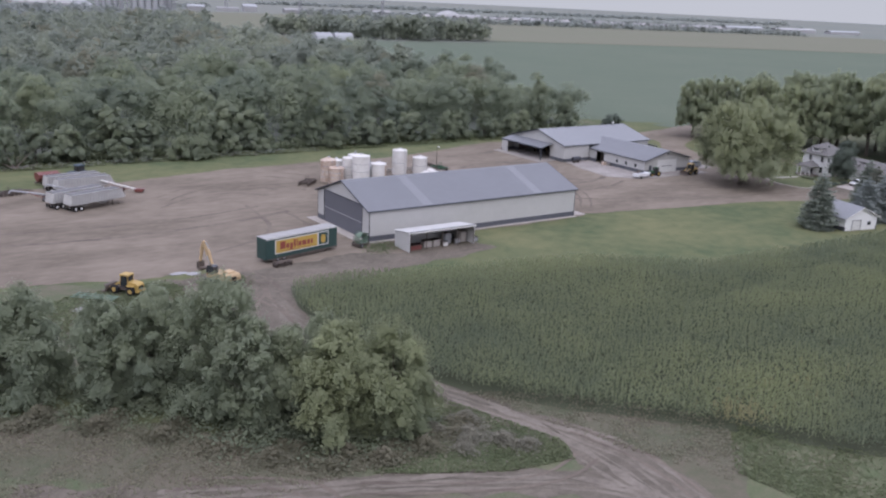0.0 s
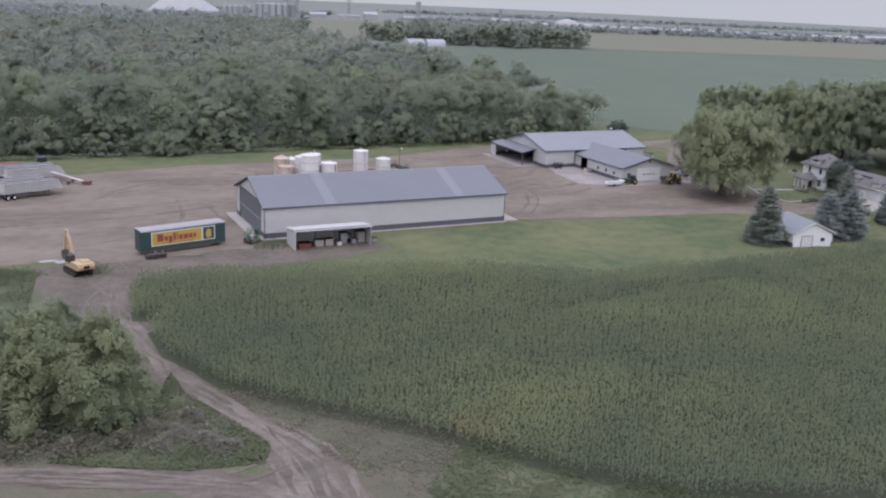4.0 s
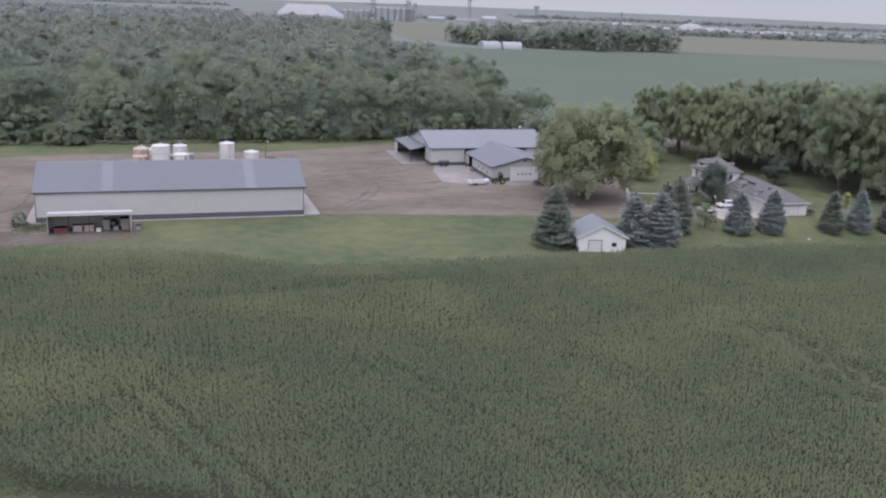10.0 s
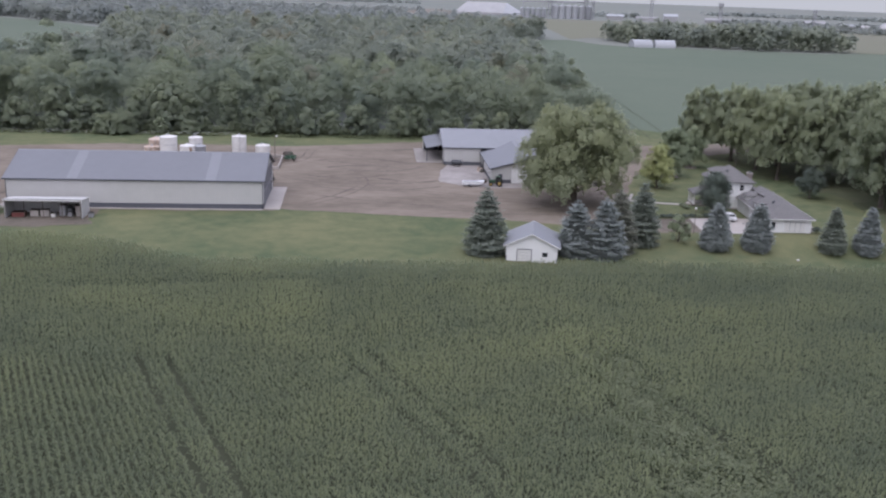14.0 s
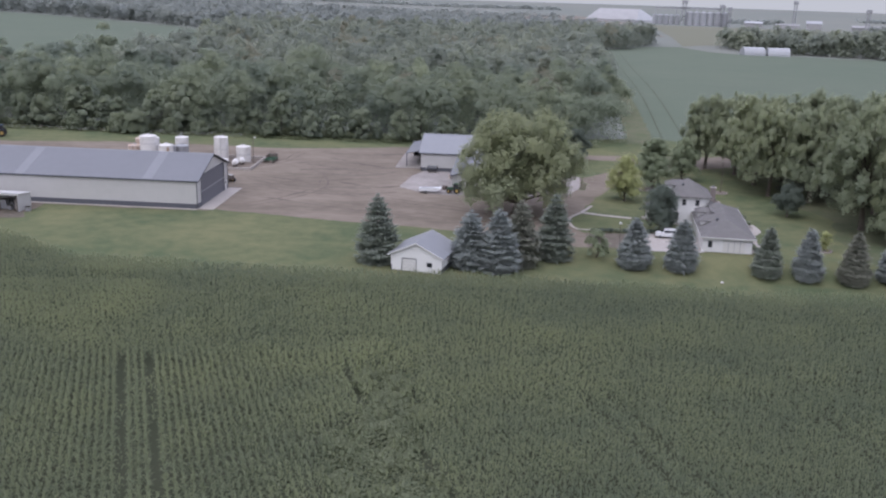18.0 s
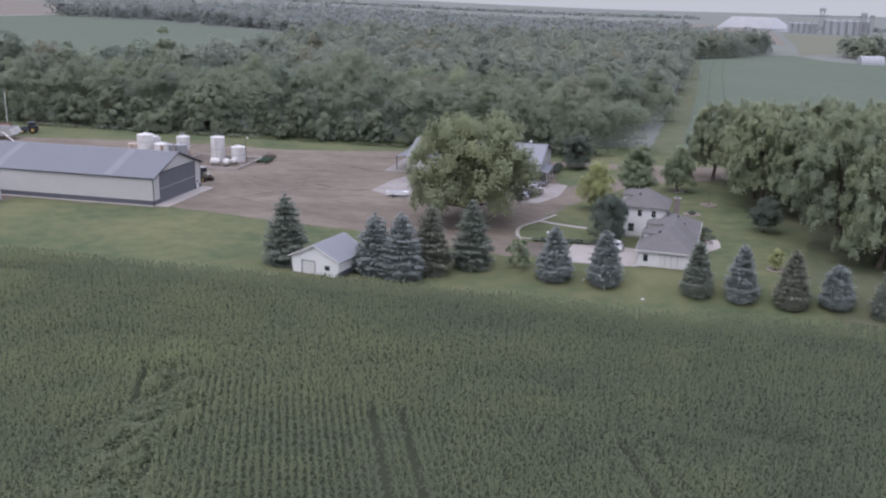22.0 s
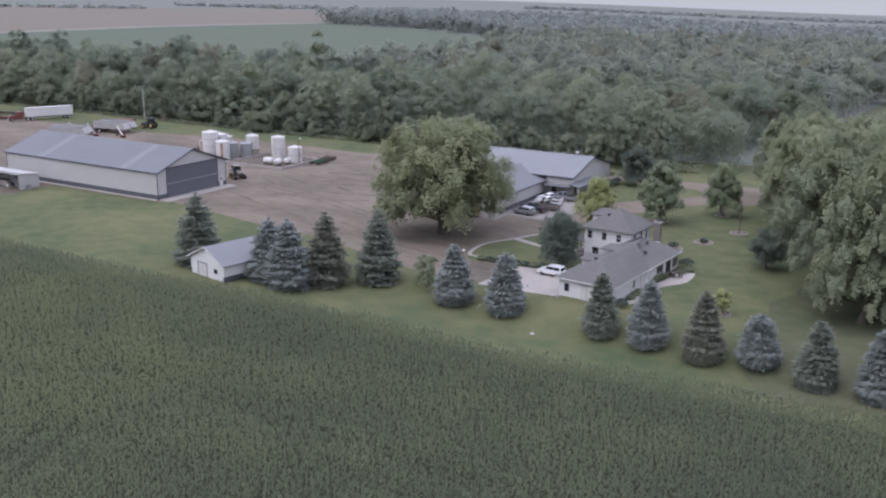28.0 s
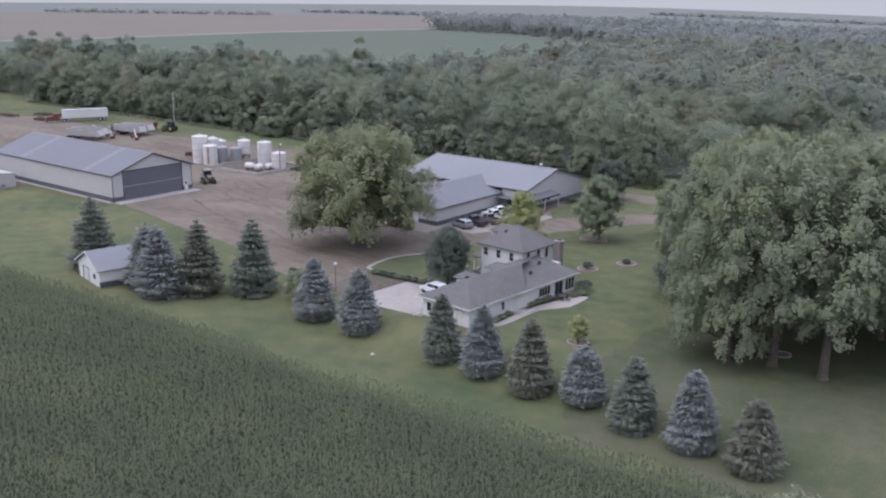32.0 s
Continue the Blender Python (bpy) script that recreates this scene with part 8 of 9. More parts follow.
def excavator(x, y, deg):
    t = thing("excavator", "faded yellow tracked excavator with a raised boom", "excavator", placed(x, y, 0.0, deg))
    for q in (-1, 1):
        tr = [(-2.2, 0.45), (-1.9, 0.85), (1.9, 0.85), (2.2, 0.45), (1.9, 0.05), (-1.9, 0.05)]
        k = part("track", Geo().prism(tr, "y", q * 1.15 - 0.3, q * 1.15 + 0.3), M_BLACK, t, "muddy steel track")
        for xx in (-1.8, -0.9, 0, 0.9, 1.8):
            part("roller", Geo().wheel(xx, q * 1.15, 0.42, 0.28, 0.64, 10), M_FRAME, k)
    part("turntable", Geo().lathe([(0.8, 0.8), (0.8, 1.1)], 0, 0, 18), M_FRAME, t)
    part("upper_body", Geo().prism([(-2.5, 1.1), (-2.65, 1.5), (-2.5, 2.15), (-0.6, 2.15), (-0.4, 1.9), (1.6, 1.7), (1.6, 1.1)], "y", -1.3, 1.3), M_TAN, t)
    part("counterweight", Geo().prism([(-3.05, 1.2), (-3.15, 1.6), (-2.95, 2.1), (-2.5, 2.15), (-2.5, 1.15)], "y", -1.3, 1.3), M_TAN, t, "rounded counterweight")
    part("rear_grille", Geo().box(-3.2, -0.45, 1.4, -3.12, 0.45, 1.85), M_BLACK, t)
    part("hatch", Geo().box(-2.3, -1.1, 2.15, -0.8, 0.2, 2.3), M_TAN, t)
    cab = part("cab", Geo().prism([(0.0, 1.6), (0.0, 2.9), (0.3, 3.0), (1.3, 2.95), (1.65, 2.2), (1.65, 1.6)], "y", 0.35, 1.3), M_CARDARK, t, "dark glazed cab")
    part("windscreen", Geo().box(1.5, 0.42, 2.0, 1.62, 1.23, 2.7), M_GLASS, cab)
    part("boom", Geo().prism([(1.2, 1.5), (1.6, 1.9), (2.6, 4.6), (3.6, 5.6), (4.0, 5.5), (3.2, 4.3), (2.1, 1.6)], "y", -0.32, 0.12), M_TAN, t, "bent steel boom")
    part("dipper", Geo().prism([(3.3, 5.9), (3.9, 6.0), (4.4, 5.2), (4.9, 2.6), (4.6, 2.5), (4.0, 4.9)], "y", -0.26, 0.06), M_TAN, t, "hanging dipper arm")
    part("bucket", Geo().prism([(4.4, 2.7), (5.0, 2.5), (5.1, 1.6), (4.5, 1.2), (3.8, 1.4), (3.7, 1.7), (4.4, 1.8)], "y", -0.6, 0.4), M_FRAME, t, "worn steel bucket")
    for a, b, r in (((1.7, 0.2, 1.7), (2.7, 0.2, 3.9), 0.09), ((2.6, -0.1, 4.9), (3.5, -0.1, 5.95), 0.08), ((4.1, -0.1, 5.2), (4.75, -0.1, 3.1), 0.07)):
        part("ram", Geo().tube([a, b], r, 8), M_GALV, t)


excavator(54.6, 133.6, 108)


def auger(x, y, deg, ln, tip, label, paint=M_GALV):
    t = thing("grain_auger", label, "auger", placed(x, y, 0.0, deg))
    part("tube", Geo().tube([(0, 0, 0.5), (ln, 0, tip)], 0.17, 10), paint, t)
    part("hopper", Geo().prism([(-0.9, 0.15), (0.6, 0.15), (0.9, 0.75), (-1.2, 0.75)], "y", -0.6, 0.6), M_RED, t, "red intake hopper")
    part("spout", Geo().tube([(ln, 0, tip), (ln + 0.4, 0, tip - 0.6)], 0.15, 8), paint, t)
    a = ln * 0.55
    za = 0.5 + (tip - 0.5) * 0.55
    for s in (-1, 1):
        part("brace", Geo().tube([(a - 1.5, s * 1.0, 0.5), (a + 1.2, s * 0.15, za + (tip - 0.5) / ln * 1.2)], 0.06, 6), M_RED, t)
        part("brace", Geo().tube([(a - 1.5, s * 1.0, 0.5), (a - 3.2, s * 0.15, za - (tip - 0.5) / ln * 3.2)], 0.06, 6), M_RED, t)
    part("axle", Geo().tube([(a - 1.5, -1.1, 0.42), (a - 1.5, 1.1, 0.42)], 0.06, 6), M_RED, t)
    wheel_set(t, [(a - 1.5, -1.1), (a - 1.5, 1.1)], 0.38, 0.25)


auger(54.5, 196.6, 152, 11, 2.6, "long galvanised grain auger on red wheels")
auger(47.6, 198.6, 168, 10, 2.2, "long grain auger lying between trailers")
auger(62.5, 199.6, 150, 9, 2.6, "short white grain auger beside trailers", M_TANK)


def seed_cart(x, y, deg):
    t = thing("seed_tender", "red seed cart with a covered box", "cart", placed(x, y, 0.0, deg))
    part("box", Geo().prism([(-1.3, 2.4), (1.3, 2.4), (1.3, 1.6), (0.5, 0.8), (-0.5, 0.8), (-1.3, 1.6)], "x", -2.2, 2.2), M_RED, t)
    part("lid", Geo().prism([(-1.35, 2.4), (0, 2.75), (1.35, 2.4)], "x", -2.25, 2.25), M_RED, t)
    part("chassis", Geo().box(-2.6, -0.5, 0.5, 3.4, 0.5, 0.75), M_FRAME, t)
    part("tongue", Geo().tube([(3.2, 0, 0.6), (4.8, 0, 0.5)], 0.08, 6), M_FRAME, t)
    wheel_set(t, [(a, s * 1.15) for a in (-0.8, 0.7) for s in (-1, 1)], 0.5, 0.4, M_WHITE)


seed_cart(47.6, 214.6, 12)


def frame_implement(x, y, deg, ln, label, paint=M_FRAME, discs=8):
    t = thing("tillage_implement", label, "implement", placed(x, y, 0.0, deg), "old implements at the yard edge")
    for yy in (-1.2, 0.0, 1.2):
        part("beam", Geo().box(-ln / 2, yy - 0.08, 0.65, ln / 2, yy + 0.08, 0.82), paint, t)
    for k in range(discs):
        xk = -ln / 2 + (k + 0.5) * ln / discs
        part("cross_bar", Geo().box(xk - 0.05, -1.3, 0.72, xk + 0.05, 1.3, 0.86), paint, t)
        for yy in (-1.1, 1.1):
            part("disc", Geo().wheel(xk, yy, 0.34, 0.34, 0.1, 12), M_FRAME, t)
            part("shank", Geo().tube([(xk, yy, 0.3), (xk + 0.15, yy, 0.75)], 0.04, 5), paint, t)
    part("tongue", Geo().tube([(ln / 2, 0.6, 0.75), (ln / 2 + 2.0, 0, 0.5), (ln / 2, -0.6, 0.75)], 0.07, 6), paint, t)
    part("upright", Geo().tube([(0, -0.6, 0.8), (-0.2, -0.3, 1.9), (-0.2, 0.3, 1.9), (0, 0.6, 0.8)], 0.06, 6), paint, t)
    wheel_set(t, [(0.2, -0.6), (0.2, 0.6)], 0.42, 0.3)


frame_implement(98.6, 193.5, 40, 5.0, "dark folded tillage implement behind tanks")
frame_implement(-13, 213, 30, 8.0, "dark folded implement with tall frames")
frame_implement(-20, 203, 10, 9.0, "long low rusty implement at the yard edge", M_RED)
frame_implement(-6, 216, 60, 6.0, "rusty cultivator among weeds")
frame_implement(-1, 205, 20, 5.0, "small red implement at the yard edge", M_RED)
frame_implement(136.6, 196.6, 88, 4.6, "green and black implement beside tanks", M_GREEN)
frame_implement(135.6, 201.6, 95, 4.0, "dark implement beside tanks")
frame_implement(38.5, 206.5, 10, 6.0, "dark low implement beside grain trailers")


def pipe_racks():
    t = thing("pipe_frame", "pale green welded pipe frames lying on grass", "pipes", placed(36.6, 135.0, 0.0, -48))
    for k in range(4):
        part("rail", Geo().tube([(-3.4, -0.9 + k * 0.6, 0.15 + 0.1 * (k % 2)), (3.4, -0.7 + k * 0.55, 0.5 - 0.05 * k)], 0.06, 6), M_HOSE, t)
    for k in range(6):
        x = -3.0 + k * 1.2
        part("rung", Geo().tube([(x, -1.0, 0.2), (x, 1.1, 0.42)], 0.05, 6), M_HOSE, t)


pipe_racks()


def hose_reel():
    t = thing("hose_reel", "tall reel of pale green hose on wheels", "reel", placed(84.2, 143.2, 0.0, 20))
    for k in range(9):
        r = 1.05 - 0.05 * (k % 3)
        y = -0.6 + k * 0.15
        pts = [(r * math.cos(a * 0.3927), y, 1.35 + r * math.sin(a * 0.3927)) for a in range(17)]
        part("hose_coil", Geo().tube(pts, 0.07, 6), M_HOSE, t)
    for y in (-0.75, 0.75):
        pts = [(1.2 * math.cos(a * 0.3927), y, 1.35 + 1.2 * math.sin(a * 0.3927)) for a in range(17)]
        part("flange", Geo().tube(pts, 0.05, 6), M_GREEN, t)
        for a in range(3):
            c, s = math.cos(a * 1.047), math.sin(a * 1.047)
            part("spoke", Geo().tube([(-1.2 * c, y, 1.35 - 1.2 * s), (1.2 * c, y, 1.35 + 1.2 * s)], 0.04, 5), M_GREEN, t)
    part("frame_base", Geo().box(-1.4, -0.8, 0.35, 1.4, 0.8, 0.5), M_FRAME, t)
    wheel_set(t, [(-0.9, -0.95), (-0.9, 0.95)], 0.38, 0.25)


hose_reel()


def boat_trailer():
    t = thing("boat_trailer", "small white boat hull on a trailer", "boat", placed(179.2, 168.9, 0.03, 4))
    hull = [(-2.3, 0.5), (-2.3, 1.1), (1.6, 1.15), (2.6, 1.25), (2.0, 0.7), (1.2, 0.5)]
    part("hull", Geo().prism(hull, "y", -0.8, 0.8), M_CARWHITE, t)
    part("cockpit", Geo().box(-2.0, -0.6, 1.08, 1.2, 0.6, 1.17), M_GALV, t)
    part("tongue", Geo().tube([(1.0, 0, 0.4), (3.4, 0, 0.45)], 0.06, 6), M_GALV, t)
    wheel_set(t, [(-0.8, -0.9), (-0.8, 0.9)], 0.32, 0.22)


boat_trailer()
t = thing("fuel_tank", "dark round fuel tank beside the workshop wall", "tank", placed(177.6, 191.6, 0.03, 0))
part("shell", Geo().tube([(-1.3, 0, 0.95), (-1.15, 0, 0.95), (1.15, 0, 0.95), (1.3, 0, 0.95)], [0.45, 0.65, 0.65, 0.45], 14), M_CARDARK, t)
for xx in (-0.7, 0.7):
    part("stand", Geo().box(xx - 0.08, -0.5, 0, xx + 0.08, 0.5, 0.5), M_FRAME, t)
for i, (x, y, s, m_, lab) in enumerate(((182.6, 186.0, 0.5, M_RUSTPALE, "pale sacks piled beside a workshop wall"), (183.0, 184.6, 0.4, M_CARTAN, "tan crate beside a workshop wall"), (182.2, 172.8, 0.45, M_FRAME, "dark barrel by the workshop corner"))):
    t = thing("yard_crate", lab, "crate", placed(x, y, 0.03, i * 25), "clutter along the workshop wall")
    part("box", Geo().prism([(-s, 0), (-s, s * 1.5), (-s * 0.7, s * 1.8), (s * 0.7, s * 1.8), (s, s * 1.5), (s, 0)], "y", -s, s), m_, t)
    part("lid", Geo().box(-s * 0.75, -s * 1.05, s * 1.8, s * 0.75, s * 1.05, s * 1.88), M_FRAME, t)
# machines inside the open bay
for i, (x, y, d, lab) in enumerate(((179.0, 203.0, 175, "dark machine parked in an open bay"), (179.5, 208.6, 185, "dark tractor parked in an open bay"))):
    tractor(x, y, d, M_BLUEDARK if i else M_FRAME, lab, 0.95)


# ---- clutter in the lean-to ----
def crate(x, y, w, d, h, m_, label):
    t = thing("scrap_box", label, "box", placed(x, y, 0.03, (x * 53) % 17 - 8), "things stored in the lean-to")
    part("box", Geo().prism([(-w / 2, 0), (-w / 2 - 0.04, h), (w / 2 + 0.04, h), (w / 2, 0)], "y", -d / 2, d / 2), m_, t)
    part("rim", Geo().box(-w / 2 - 0.07, -d / 2 - 0.03, h - 0.08, w / 2 + 0.07, d / 2 + 0.03, h), M_FRAME, t)


crate(91.6, 137.4, 2.2, 1.4, 0.9, M_RED, "dull red machine body in the lean-to")
crate(94.4, 137.8, 1.5, 1.2, 1.2, M_CONC, "weathered wooden seed box on blocks")
crate(96.2, 137.8, 1.5, 1.2, 1.25, M_CONC, "weathered wooden seed box beside its twin")
crate(97.9, 137.0, 0.7, 0.6, 0.8, M_WHITE, "small white plastic tub")
crate(99.2, 138.6, 1.2, 1.2, 1.9, M_GALV, "grey steel cabinet in the lean-to")
crate(100.8, 137.6, 0.8, 0.7, 0.9, M_GALV, "grey steel bin in the lean-to")
crate(102.3, 138.4, 1.3, 1.4, 2.0, M_CONC, "tall stack of weathered boards")
wheel_t = thing("old_wheel", "large dark tractor tyre leaning on a wall", "tyre", placed(100.3, 139.2, 0.03, 0))
part("tyre", Geo().wheel(0, 0, 0.85, 0.85, 0.45, 18), M_BLACK, wheel_t)
part("rim", Geo().wheel(0, 0, 0.85, 0.45, 0.48, 14), M_GALV, wheel_t)
crate(104.6, 137.2, 0.8, 0.7, 0.9, M_GALV, "pale grey bin outside the lean-to")


# ---- garden round the house ----
def shrub(x, y, r, h, m_, label, seed, ring=0.0):
    rs = np.random.RandomState(seed)
    if ring:
        q = thing("mulch_ring", "round mulch bed with pale stone edging", "garden bed", placed(x, y, 0, 0), "mulch rings on the lawn")
        part("mulch", Geo().lathe([(ring, -0.02), (ring, 0.05), (0.1, 0.09)], 0, 0, 22), M_MULCH, q)
        n = 14
        for k in range(n):
            a = 2 * math.pi * k / n
            b = 2 * math.pi * (k + 0.93) / n
            part("edging_stone", Geo().prism([(ring * math.cos(a), ring * math.sin(a)), ((ring + 0.22) * math.cos(a), (ring + 0.22) * math.sin(a)), ((ring + 0.22) * math.cos(b), (ring + 0.22) * math.sin(b)), (ring * math.cos(b), ring * math.sin(b))], "z", -0.03, 0.13), M_STONE, q)
    if r:
        t = thing("shrub", label, "shrub", placed(x, y, 0, seed * 31), "garden shrubs")
        cs = [(r * 0.45 * math.cos(k * 1.26), r * 0.45 * math.sin(k * 1.26), h * 0.45) for k in range(5)] + [(0, 0, h * 0.62)]
        p, d, k = blob_points(rs, cs, [r * 0.6] * 6, 520, h / (2.2 * r))
        p[:, 2] = np.maximum(p[:, 2], 0.06)
        # shrub tops get a lighter tone, standing in for light from above
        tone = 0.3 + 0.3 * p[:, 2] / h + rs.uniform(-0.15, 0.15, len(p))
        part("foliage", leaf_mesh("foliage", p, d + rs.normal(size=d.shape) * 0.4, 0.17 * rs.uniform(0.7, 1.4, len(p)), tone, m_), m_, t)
        part("stem", Geo().tube([(0, 0, -0.05), (0, 0, h * 0.6)], [0.06, 0.02], 5), M_BARK, t)


shrub(237.2, 165.0, 0.95, 1.5, F_ROUND, "rounded dark shrub in a stone-edged ring", 1, 1.5)
shrub(240.5, 171.8, 0.75, 1.0, F_ROUND, "low dark shrub in a stone-edged ring", 2, 1.5)
shrub(227.5, 182.2, 0.0, 0.4, F_ROUND, "", 3, 1.6)
shrub(244.1, 181.8, 0.0, 0.4, F_ROUND, "", 4, 1.5)
shrub(253.4, 135.0, 0.0, 0.4, F_ROUND, "", 5, 1.25)
shrub(237.6, 194.6, 0.0, 0.4, F_ROUND, "", 6, 1.3)
shrub(229.2, 182.8, 0.0, 0.4, F_ROUND, "", 7, 1.2)
shrub(274.9, 147.4, 0.0, 0.4, F_ROUND, "", 8, 0.9)
shrub(242.6, 154.8, 1.35, 1.9, F_ROUND, "large clipped ball shrub at the house corner", 9)
shrub(243.6, 152.6, 0.9, 0.9, F_HEDGE, "low grey-green shrub beside the patio", 10)
shrub(242.9, 151.0, 0.8, 0.8, F_HEDGE, "low green shrub beside the patio", 11)
for i, (x, y) in enumerate(((239.9, 143.2), (240.2, 144.6), (240.3, 146.0), (240.4, 147.2))):
    shrub(x + 0.6, y, 0.8, 0.9 + 0.2 * (i % 2), F_HEDGE if i % 2 else F_LIGHT, "low leafy shrub along the house wall", 12 + i)
for i, (x, y) in enumerate(((240.6, 138.0), (240.7, 136.4), (240.8, 134.8))):
    shrub(x, y, 0.7, 0.7, F_LIGHT, "low flowering shrub along the garage wall", 20 + i)
shrub(240.9, 130.4, 1.0, 1.5, F_ROUND, "rounded dark shrub at the garage corner", 24)
for i in range(9):
    shrub(213.0 + i * 1.5, 141.3 + 0.12 * i, 0.8, 0.9, F_ROUND if i % 3 else F_HEDGE, "low dark hedge shrub along the drive", 30 + i)
for i in range(6):
    shrub(208.4, 206.4 + i * 1.6, 1.1, 1.6, F_ROUND, "dark evergreen shrub along a workshop wall", 45 + i)
for i in range(4):
    shrub(222.0 - 0.1 * i, 149.4 + i * 0.9, 0.55, 0.7, F_HEDGE, "low shrub beside the front porch", 55 + i)
for i in range(7):
    shrub(202 - i * 1.1 + 3 * (i % 2), 221.5 + (i % 3), 0.8, 1.1, F_HEDGE, "low shrub behind the workshop", 60 + i)


def patio_set(x, y):
    t = thing("patio_table", "dark round patio table on concrete", "table", placed(x, y, 0.03, 0))
    part("tabletop", Geo().lathe([(0.6, 0.70), (0.62, 0.72), (0.6, 0.74)], 0, 0, 18), M_FRAME, t)
    part("pedestal", Geo().tube([(0, 0, 0), (0, 0, 0.7)], 0.06, 8), M_FRAME, t)
    part("foot", Geo().lathe([(0.3, 0.0), (0.28, 0.04)], 0, 0, 14), M_FRAME, t)
    c = thing("patio_chair", "dark metal patio chair beside a table", "chair", placed(x + 1.0, y, 0.03, 90), "patio chairs")
    part("seat", Geo().box(-0.25, -0.25, 0.40, 0.25, 0.25, 0.45), M_FRAME, c)
    part("backrest", Geo().box(-0.25, 0.22, 0.45, 0.25, 0.27, 0.9), M_FRAME, c)
    for a in (-0.22, 0.22):
        for b in (-0.22, 0.22):
            part("leg", Geo().box(a - 0.02, b - 0.02, 0, a + 0.02, b + 0.02, 0.4), M_FRAME, c)
    for a in (120, 235):
        copy_thing(c, placed(x + 1.0 * math.cos(radians(a)), y + 1.0 * math.sin(radians(a)), 0.03, a + 90))


patio_set(242.6, 148.6)
t = thing("well_cover", "small white cap in the grass", "cap", placed(232.7, 119.3, float(relief(232.7, 119.3)), 0))
part("cap", Geo().lathe([(0.20, -0.02), (0.20, 0.12), (0.14, 0.18)], 0, 0, 12), M_WHITE, t)
part("collar", Geo().lathe([(0.34, -0.02), (0.34, 0.04)], 0, 0, 12), M_CONC, t)
# fallen dead branches at the wood's edge
t = thing("dead_tree", "pale fallen dead tree at the wood edge", "tree", placed(44.6, 232.6, 0, 0))
for k, (a, l) in enumerate(((0.3, 5), (0.9, 6.5), (1.3, 4), (2.0, 5), (2.6, 4.5))):
    part("limb", Geo().tube([(0, 0, 0.2), (l * 0.5 * math.cos(a), 0.4 * k - 0.8, l * 0.5 * math.sin(a)), (l * math.cos(a) * 1.05, 0.7 * k - 1.4, l * math.sin(a) * 0.9)], [0.2, 0.11, 0.03], 6), M_POLE, t)


# ---- the far town and grain elevator ----
def far_bin(x, y, r, h, group="grain elevator bins"):
    t = thing("grain_bin", "pale round steel grain bin in the distance", "grain bin", placed(x, y, float(relief(x, y)), 0), group)
    part("shell", Geo().lathe([(r, -0.2), (r, h)], 0, 0, 20), M_ELEV, t)
    part("cone_roof", Geo().lathe([(r * 1.02, h), (r * 0.12, h + r * 0.45), (r * 0.1, h + r * 0.5)], 0, 0, 20), M_ELEV, t)
    return t


def far_tower(x, y, h, w):
    t = thing("elevator_tower", "tall grain elevator leg in the distance", "tower", placed(x, y, float(relief(x, y)), 0), "grain elevator towers")
    for a in (-w / 2, w / 2):
        for b in (-w / 2, w / 2):
            part("leg", Geo().box(a - 0.35, b - 0.35, -0.2, a + 0.35, b + 0.35, h), M_GALV, t)
    for k in range(int(h / 6)):
        part("platform", Geo().box(-w / 2, -w / 2, 6 * k + 5, w / 2, w / 2, 6 * k + 5.5), M_GALV, t)
    part("head_house", Geo().box(-w * 0.8, -w * 0.8, h, w * 0.8, w * 0.8, h + 4.5), M_GALV, t)


far_hall = thing("storage_hall", "long white domed grain storage building far off", "storage hall", placed(360, 1600, float(relief(360, 1600)), -16))
part("shell", Geo().prism([(-26, -0.2), (-26, 4), (-15, 13), (-5, 20), (5, 20), (15, 13), (26, 4), (26, -0.2)], "x", -40, 26), M_FARWALL, far_hall)
part("end_hip", Geo().add([(26, -26, 0), (26, 26, 0), (26, 26, 4), (26, 15, 13), (26, 5, 20), (26, -5, 20), (26, -15, 13), (26, -26, 4), (54, -14, 0), (54, 14, 0), (54, 12, 3), (54, -12, 3)], [(0, 8, 11, 7), (1, 2, 10, 9), (8, 9, 10, 11), (7, 11, 6), (6, 11, 5), (5, 11, 10, 4), (4, 10, 3), (3, 10, 2)]), M_ELEV, far_hall)
part("end_hip", Geo().add([(-40, -26, 0), (-40, 26, 0), (-40, 26, 4), (-40, 15, 13), (-40, 5, 20), (-40, -5, 20), (-40, -15, 13), (-40, -26, 4), (-60, -14, 0), (-60, 14, 0), (-60, 12, 3), (-60, -12, 3)], [(0, 7, 11, 8), (1, 9, 10, 2), (8, 11, 10, 9), (7, 6, 11), (6, 5, 11), (5, 4, 10, 11), (4, 3, 10), (3, 2, 10)]), M_FARWALL, far_hall)
for k in range(6):
    far_bin(447 + k * 10.4, 1482 - k * 0.6, 5.0, 19)
for k in range(5):
    far_bin(398 + k * 8.2, 1500 - k * 2, 3.6, 14)
far_tower(438, 1478, 32, 5)
far_tower(493, 1470, 27, 4.5)
far_tower(505, 1474, 24, 3.5)
far_tower(625, 1565, 36, 4)
far_tower(690, 1420, 27, 4)
far_tower(830, 1400, 22, 3)
t = thing("conveyor_bridge", "steel conveyor bridge over grain bins", "conveyor", placed(396, 1486, float(relief(396, 1486)), -4))
part("truss", Geo().box(0, -1, 24.0, 96, 1, 26.5), M_GALV, t)
for k in range(4):
    part("support", Geo().box(k * 31, -0.4, -0.2, k * 31 + 0.8, 0.4, 24.0), M_GALV, t)
rs_t = np.random.RandomState(9)
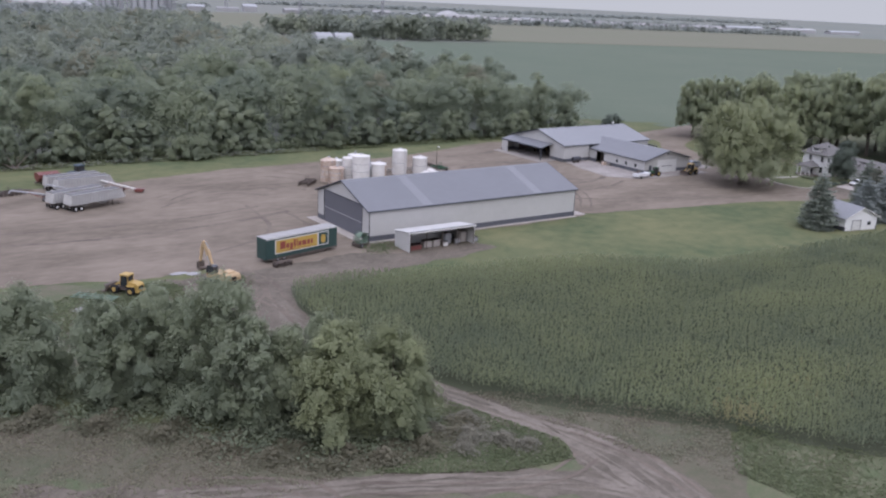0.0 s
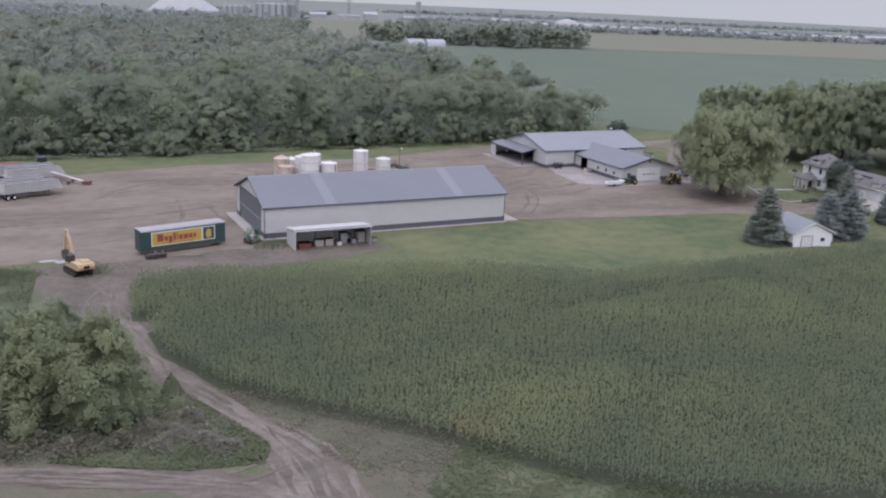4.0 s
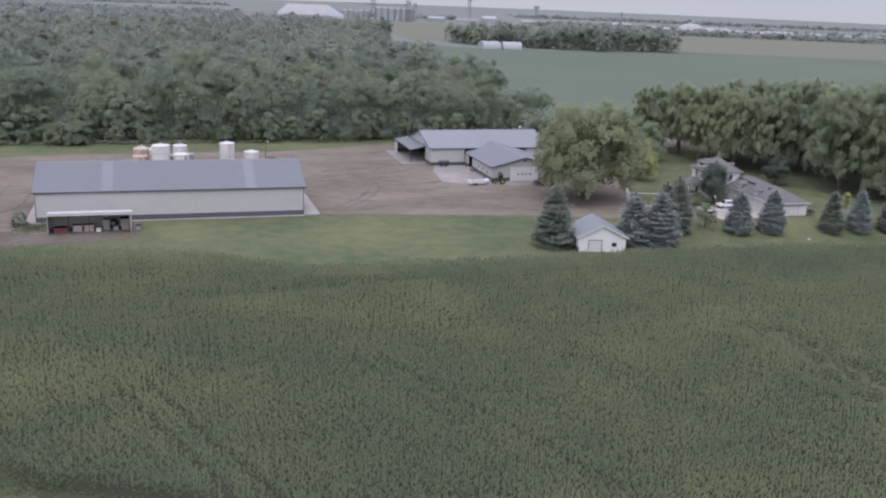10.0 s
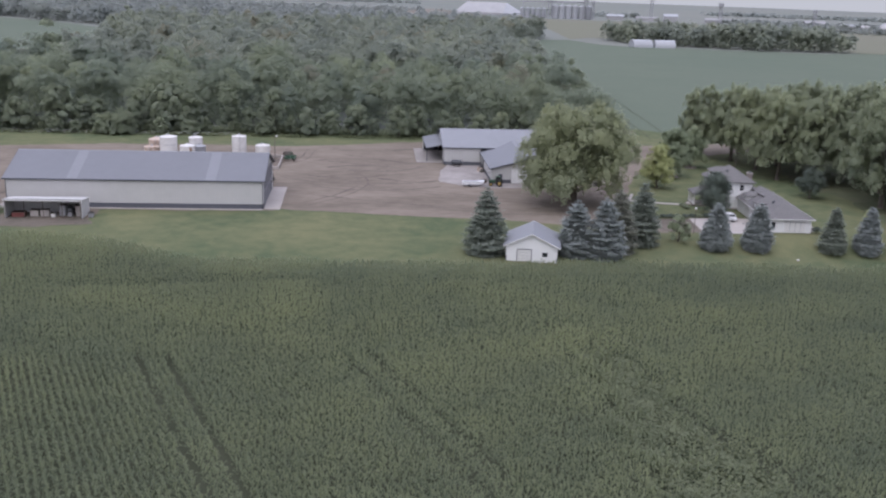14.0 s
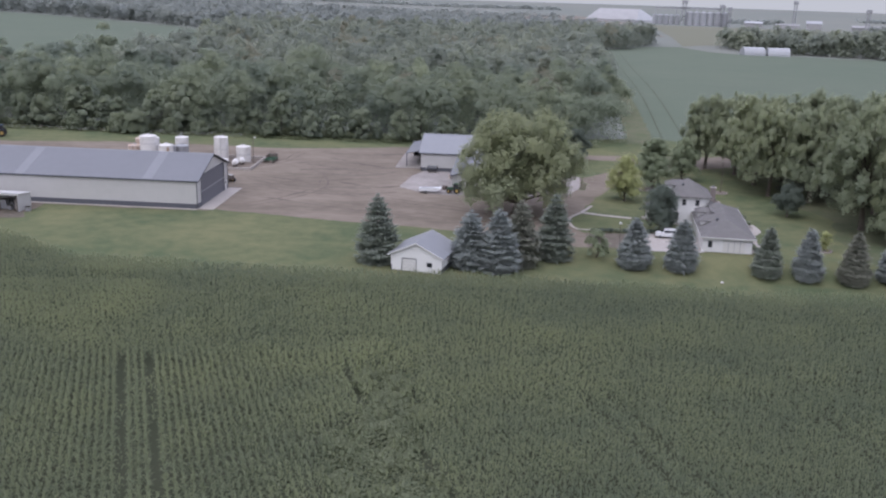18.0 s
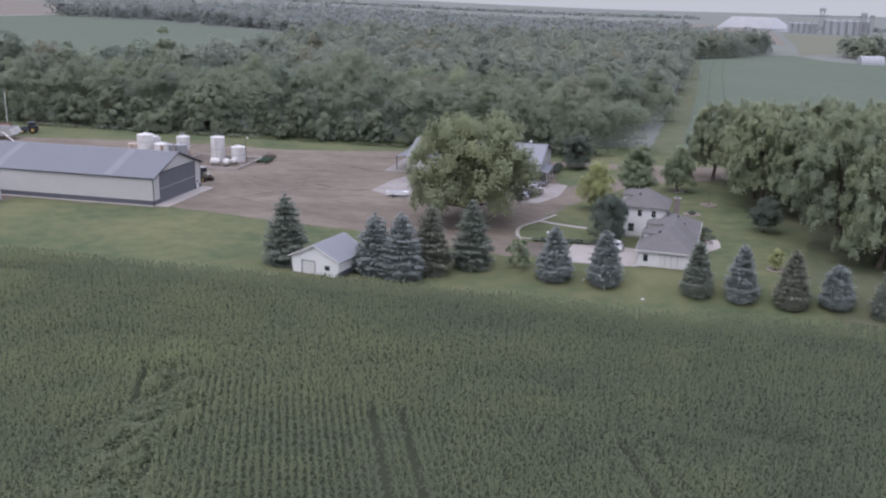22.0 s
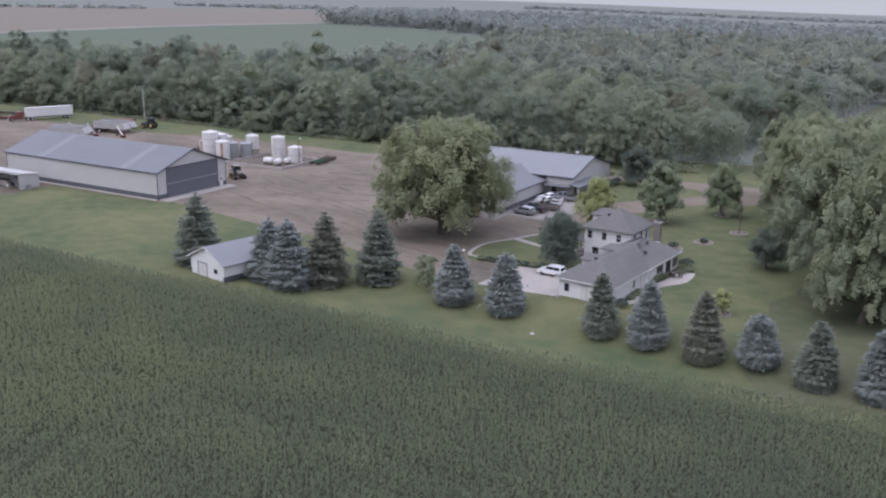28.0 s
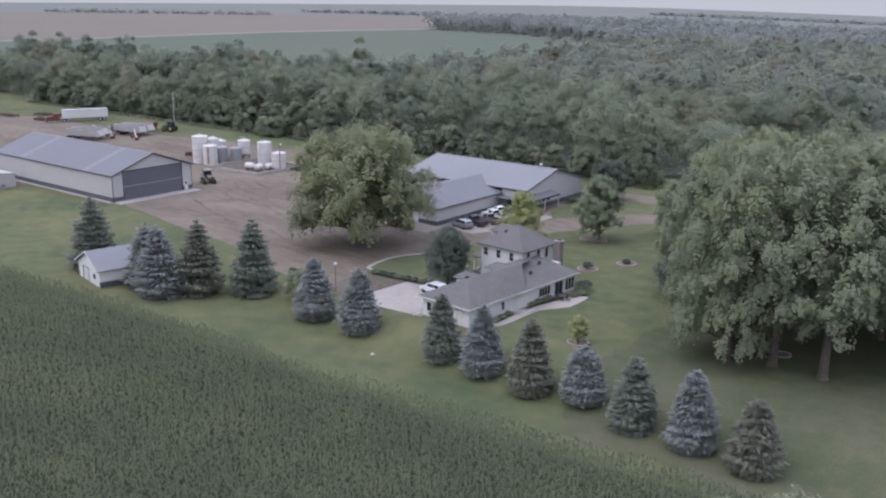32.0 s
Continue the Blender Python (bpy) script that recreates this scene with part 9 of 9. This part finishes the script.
for i, (x, y, ln, wd, h) in enumerate(((520, 1296, 26, 16, 9), (566, 1288, 34, 14, 7), (606, 1300, 22, 22, 12), (668, 1270, 40, 18, 8), (720, 1266, 46, 14, 7), (800, 1240, 30, 20, 10), (850, 1222, 40, 16, 7), (930, 1190, 44, 14, 8), (1010, 1150, 36, 14, 7), (1330, 1060, 70, 20, 7), (1420, 1050, 80, 22, 8), (1520, 1020, 90, 22, 8), (1620, 990, 70, 20, 7))):
    t = thing("far_shed", "long pale industrial shed far off", "shed", placed(x * 1.06 - 6, y * 1.15, float(relief(x * 1.06 - 6, y * 1.15)), -14), "far industrial sheds")
    part("wall", Geo().box(-ln / 2, -wd / 2, -0.2, ln / 2, wd / 2, h * 0.7), M_FARWALL, t)
    part("roof", gable_roof(Geo(), -ln / 2 - 0.5, ln / 2 + 0.5, -wd / 2 - 0.5, wd / 2 + 0.5, h * 0.7, h), M_FARWALL if i % 2 else M_ELEV, t)
far_house = None
for i in range(74):
    f = i / 73
    x = 900 + 460 * f + rs_t.uniform(-12, 12)
    y = 1330 - 200 * f + rs_t.uniform(-4, 60)
    if far_house is None:
        far_house = thing("far_house", "small pale town house with a muted roof", "house", placed(x, y, float(relief(x, y)), 0), "houses of a far town")
        part("wall", Geo().box(-6, -4.5, -0.2, 6, 4.5, 4.2), M_FARWALL, far_house)
        part("roof", gable_roof(Geo(), -6.6, 6.6, -5.2, 5.2, 4.2, 7.2), M_FARROOF, far_house)
        for k in range(3):
            part("window", Geo().box(-4.2 + 3.4 * k, -4.6, 1.2, -2.9 + 3.4 * k, -4.48, 2.8), M_GLASS, far_house)
    else:
        copy_thing(far_house, placed(x, y, float(relief(x, y)), rs_t.uniform(-25, 25) + 90 * rs_t.randint(0, 2)))
for x, y, d in ((372, 722, 8), (391, 722, -4)):
    t = thing("quonset_barn", "pale arched steel barn beside far trees", "barn", placed(x, y, float(relief(x, y)), d), "far farmstead barns")
    part("arch", Geo().prism([(6.0 * math.cos(k * math.pi / 10), 6.0 * math.sin(k * math.pi / 10) - 0.1) for k in range(11)], "x", -8, 8), M_ELEV, t)
    part("door", Geo().box(8.0, -2.2, 0, 8.1, 2.2, 3.6), M_GALV, t)
t = thing("round_dome", "white domed storage building in the far town", "dome", placed(940, 1370, float(relief(940, 1370)), 0))
part("dome", Geo().lathe([(22, -0.2), (22, 3), (19, 8), (12, 12), (3, 14)], 0, 0, 20), M_FARWALL, t)
part("vent", Geo().lathe([(2, 14), (2, 15.5)], 0, 0, 10), M_ELEV, t)
t = thing("far_house", "pale farmhouse beside a distant wood", "house", placed(-236, 1450, float(relief(-236, 1450)), 20))
part("wall", Geo().box(-8, -5, -0.2, 8, 5, 6.0), M_FARWALL, t)
part("roof", gable_roof(Geo(), -8.6, 8.6, -5.6, 5.6, 6.0, 9.6), M_FARROOF, t)
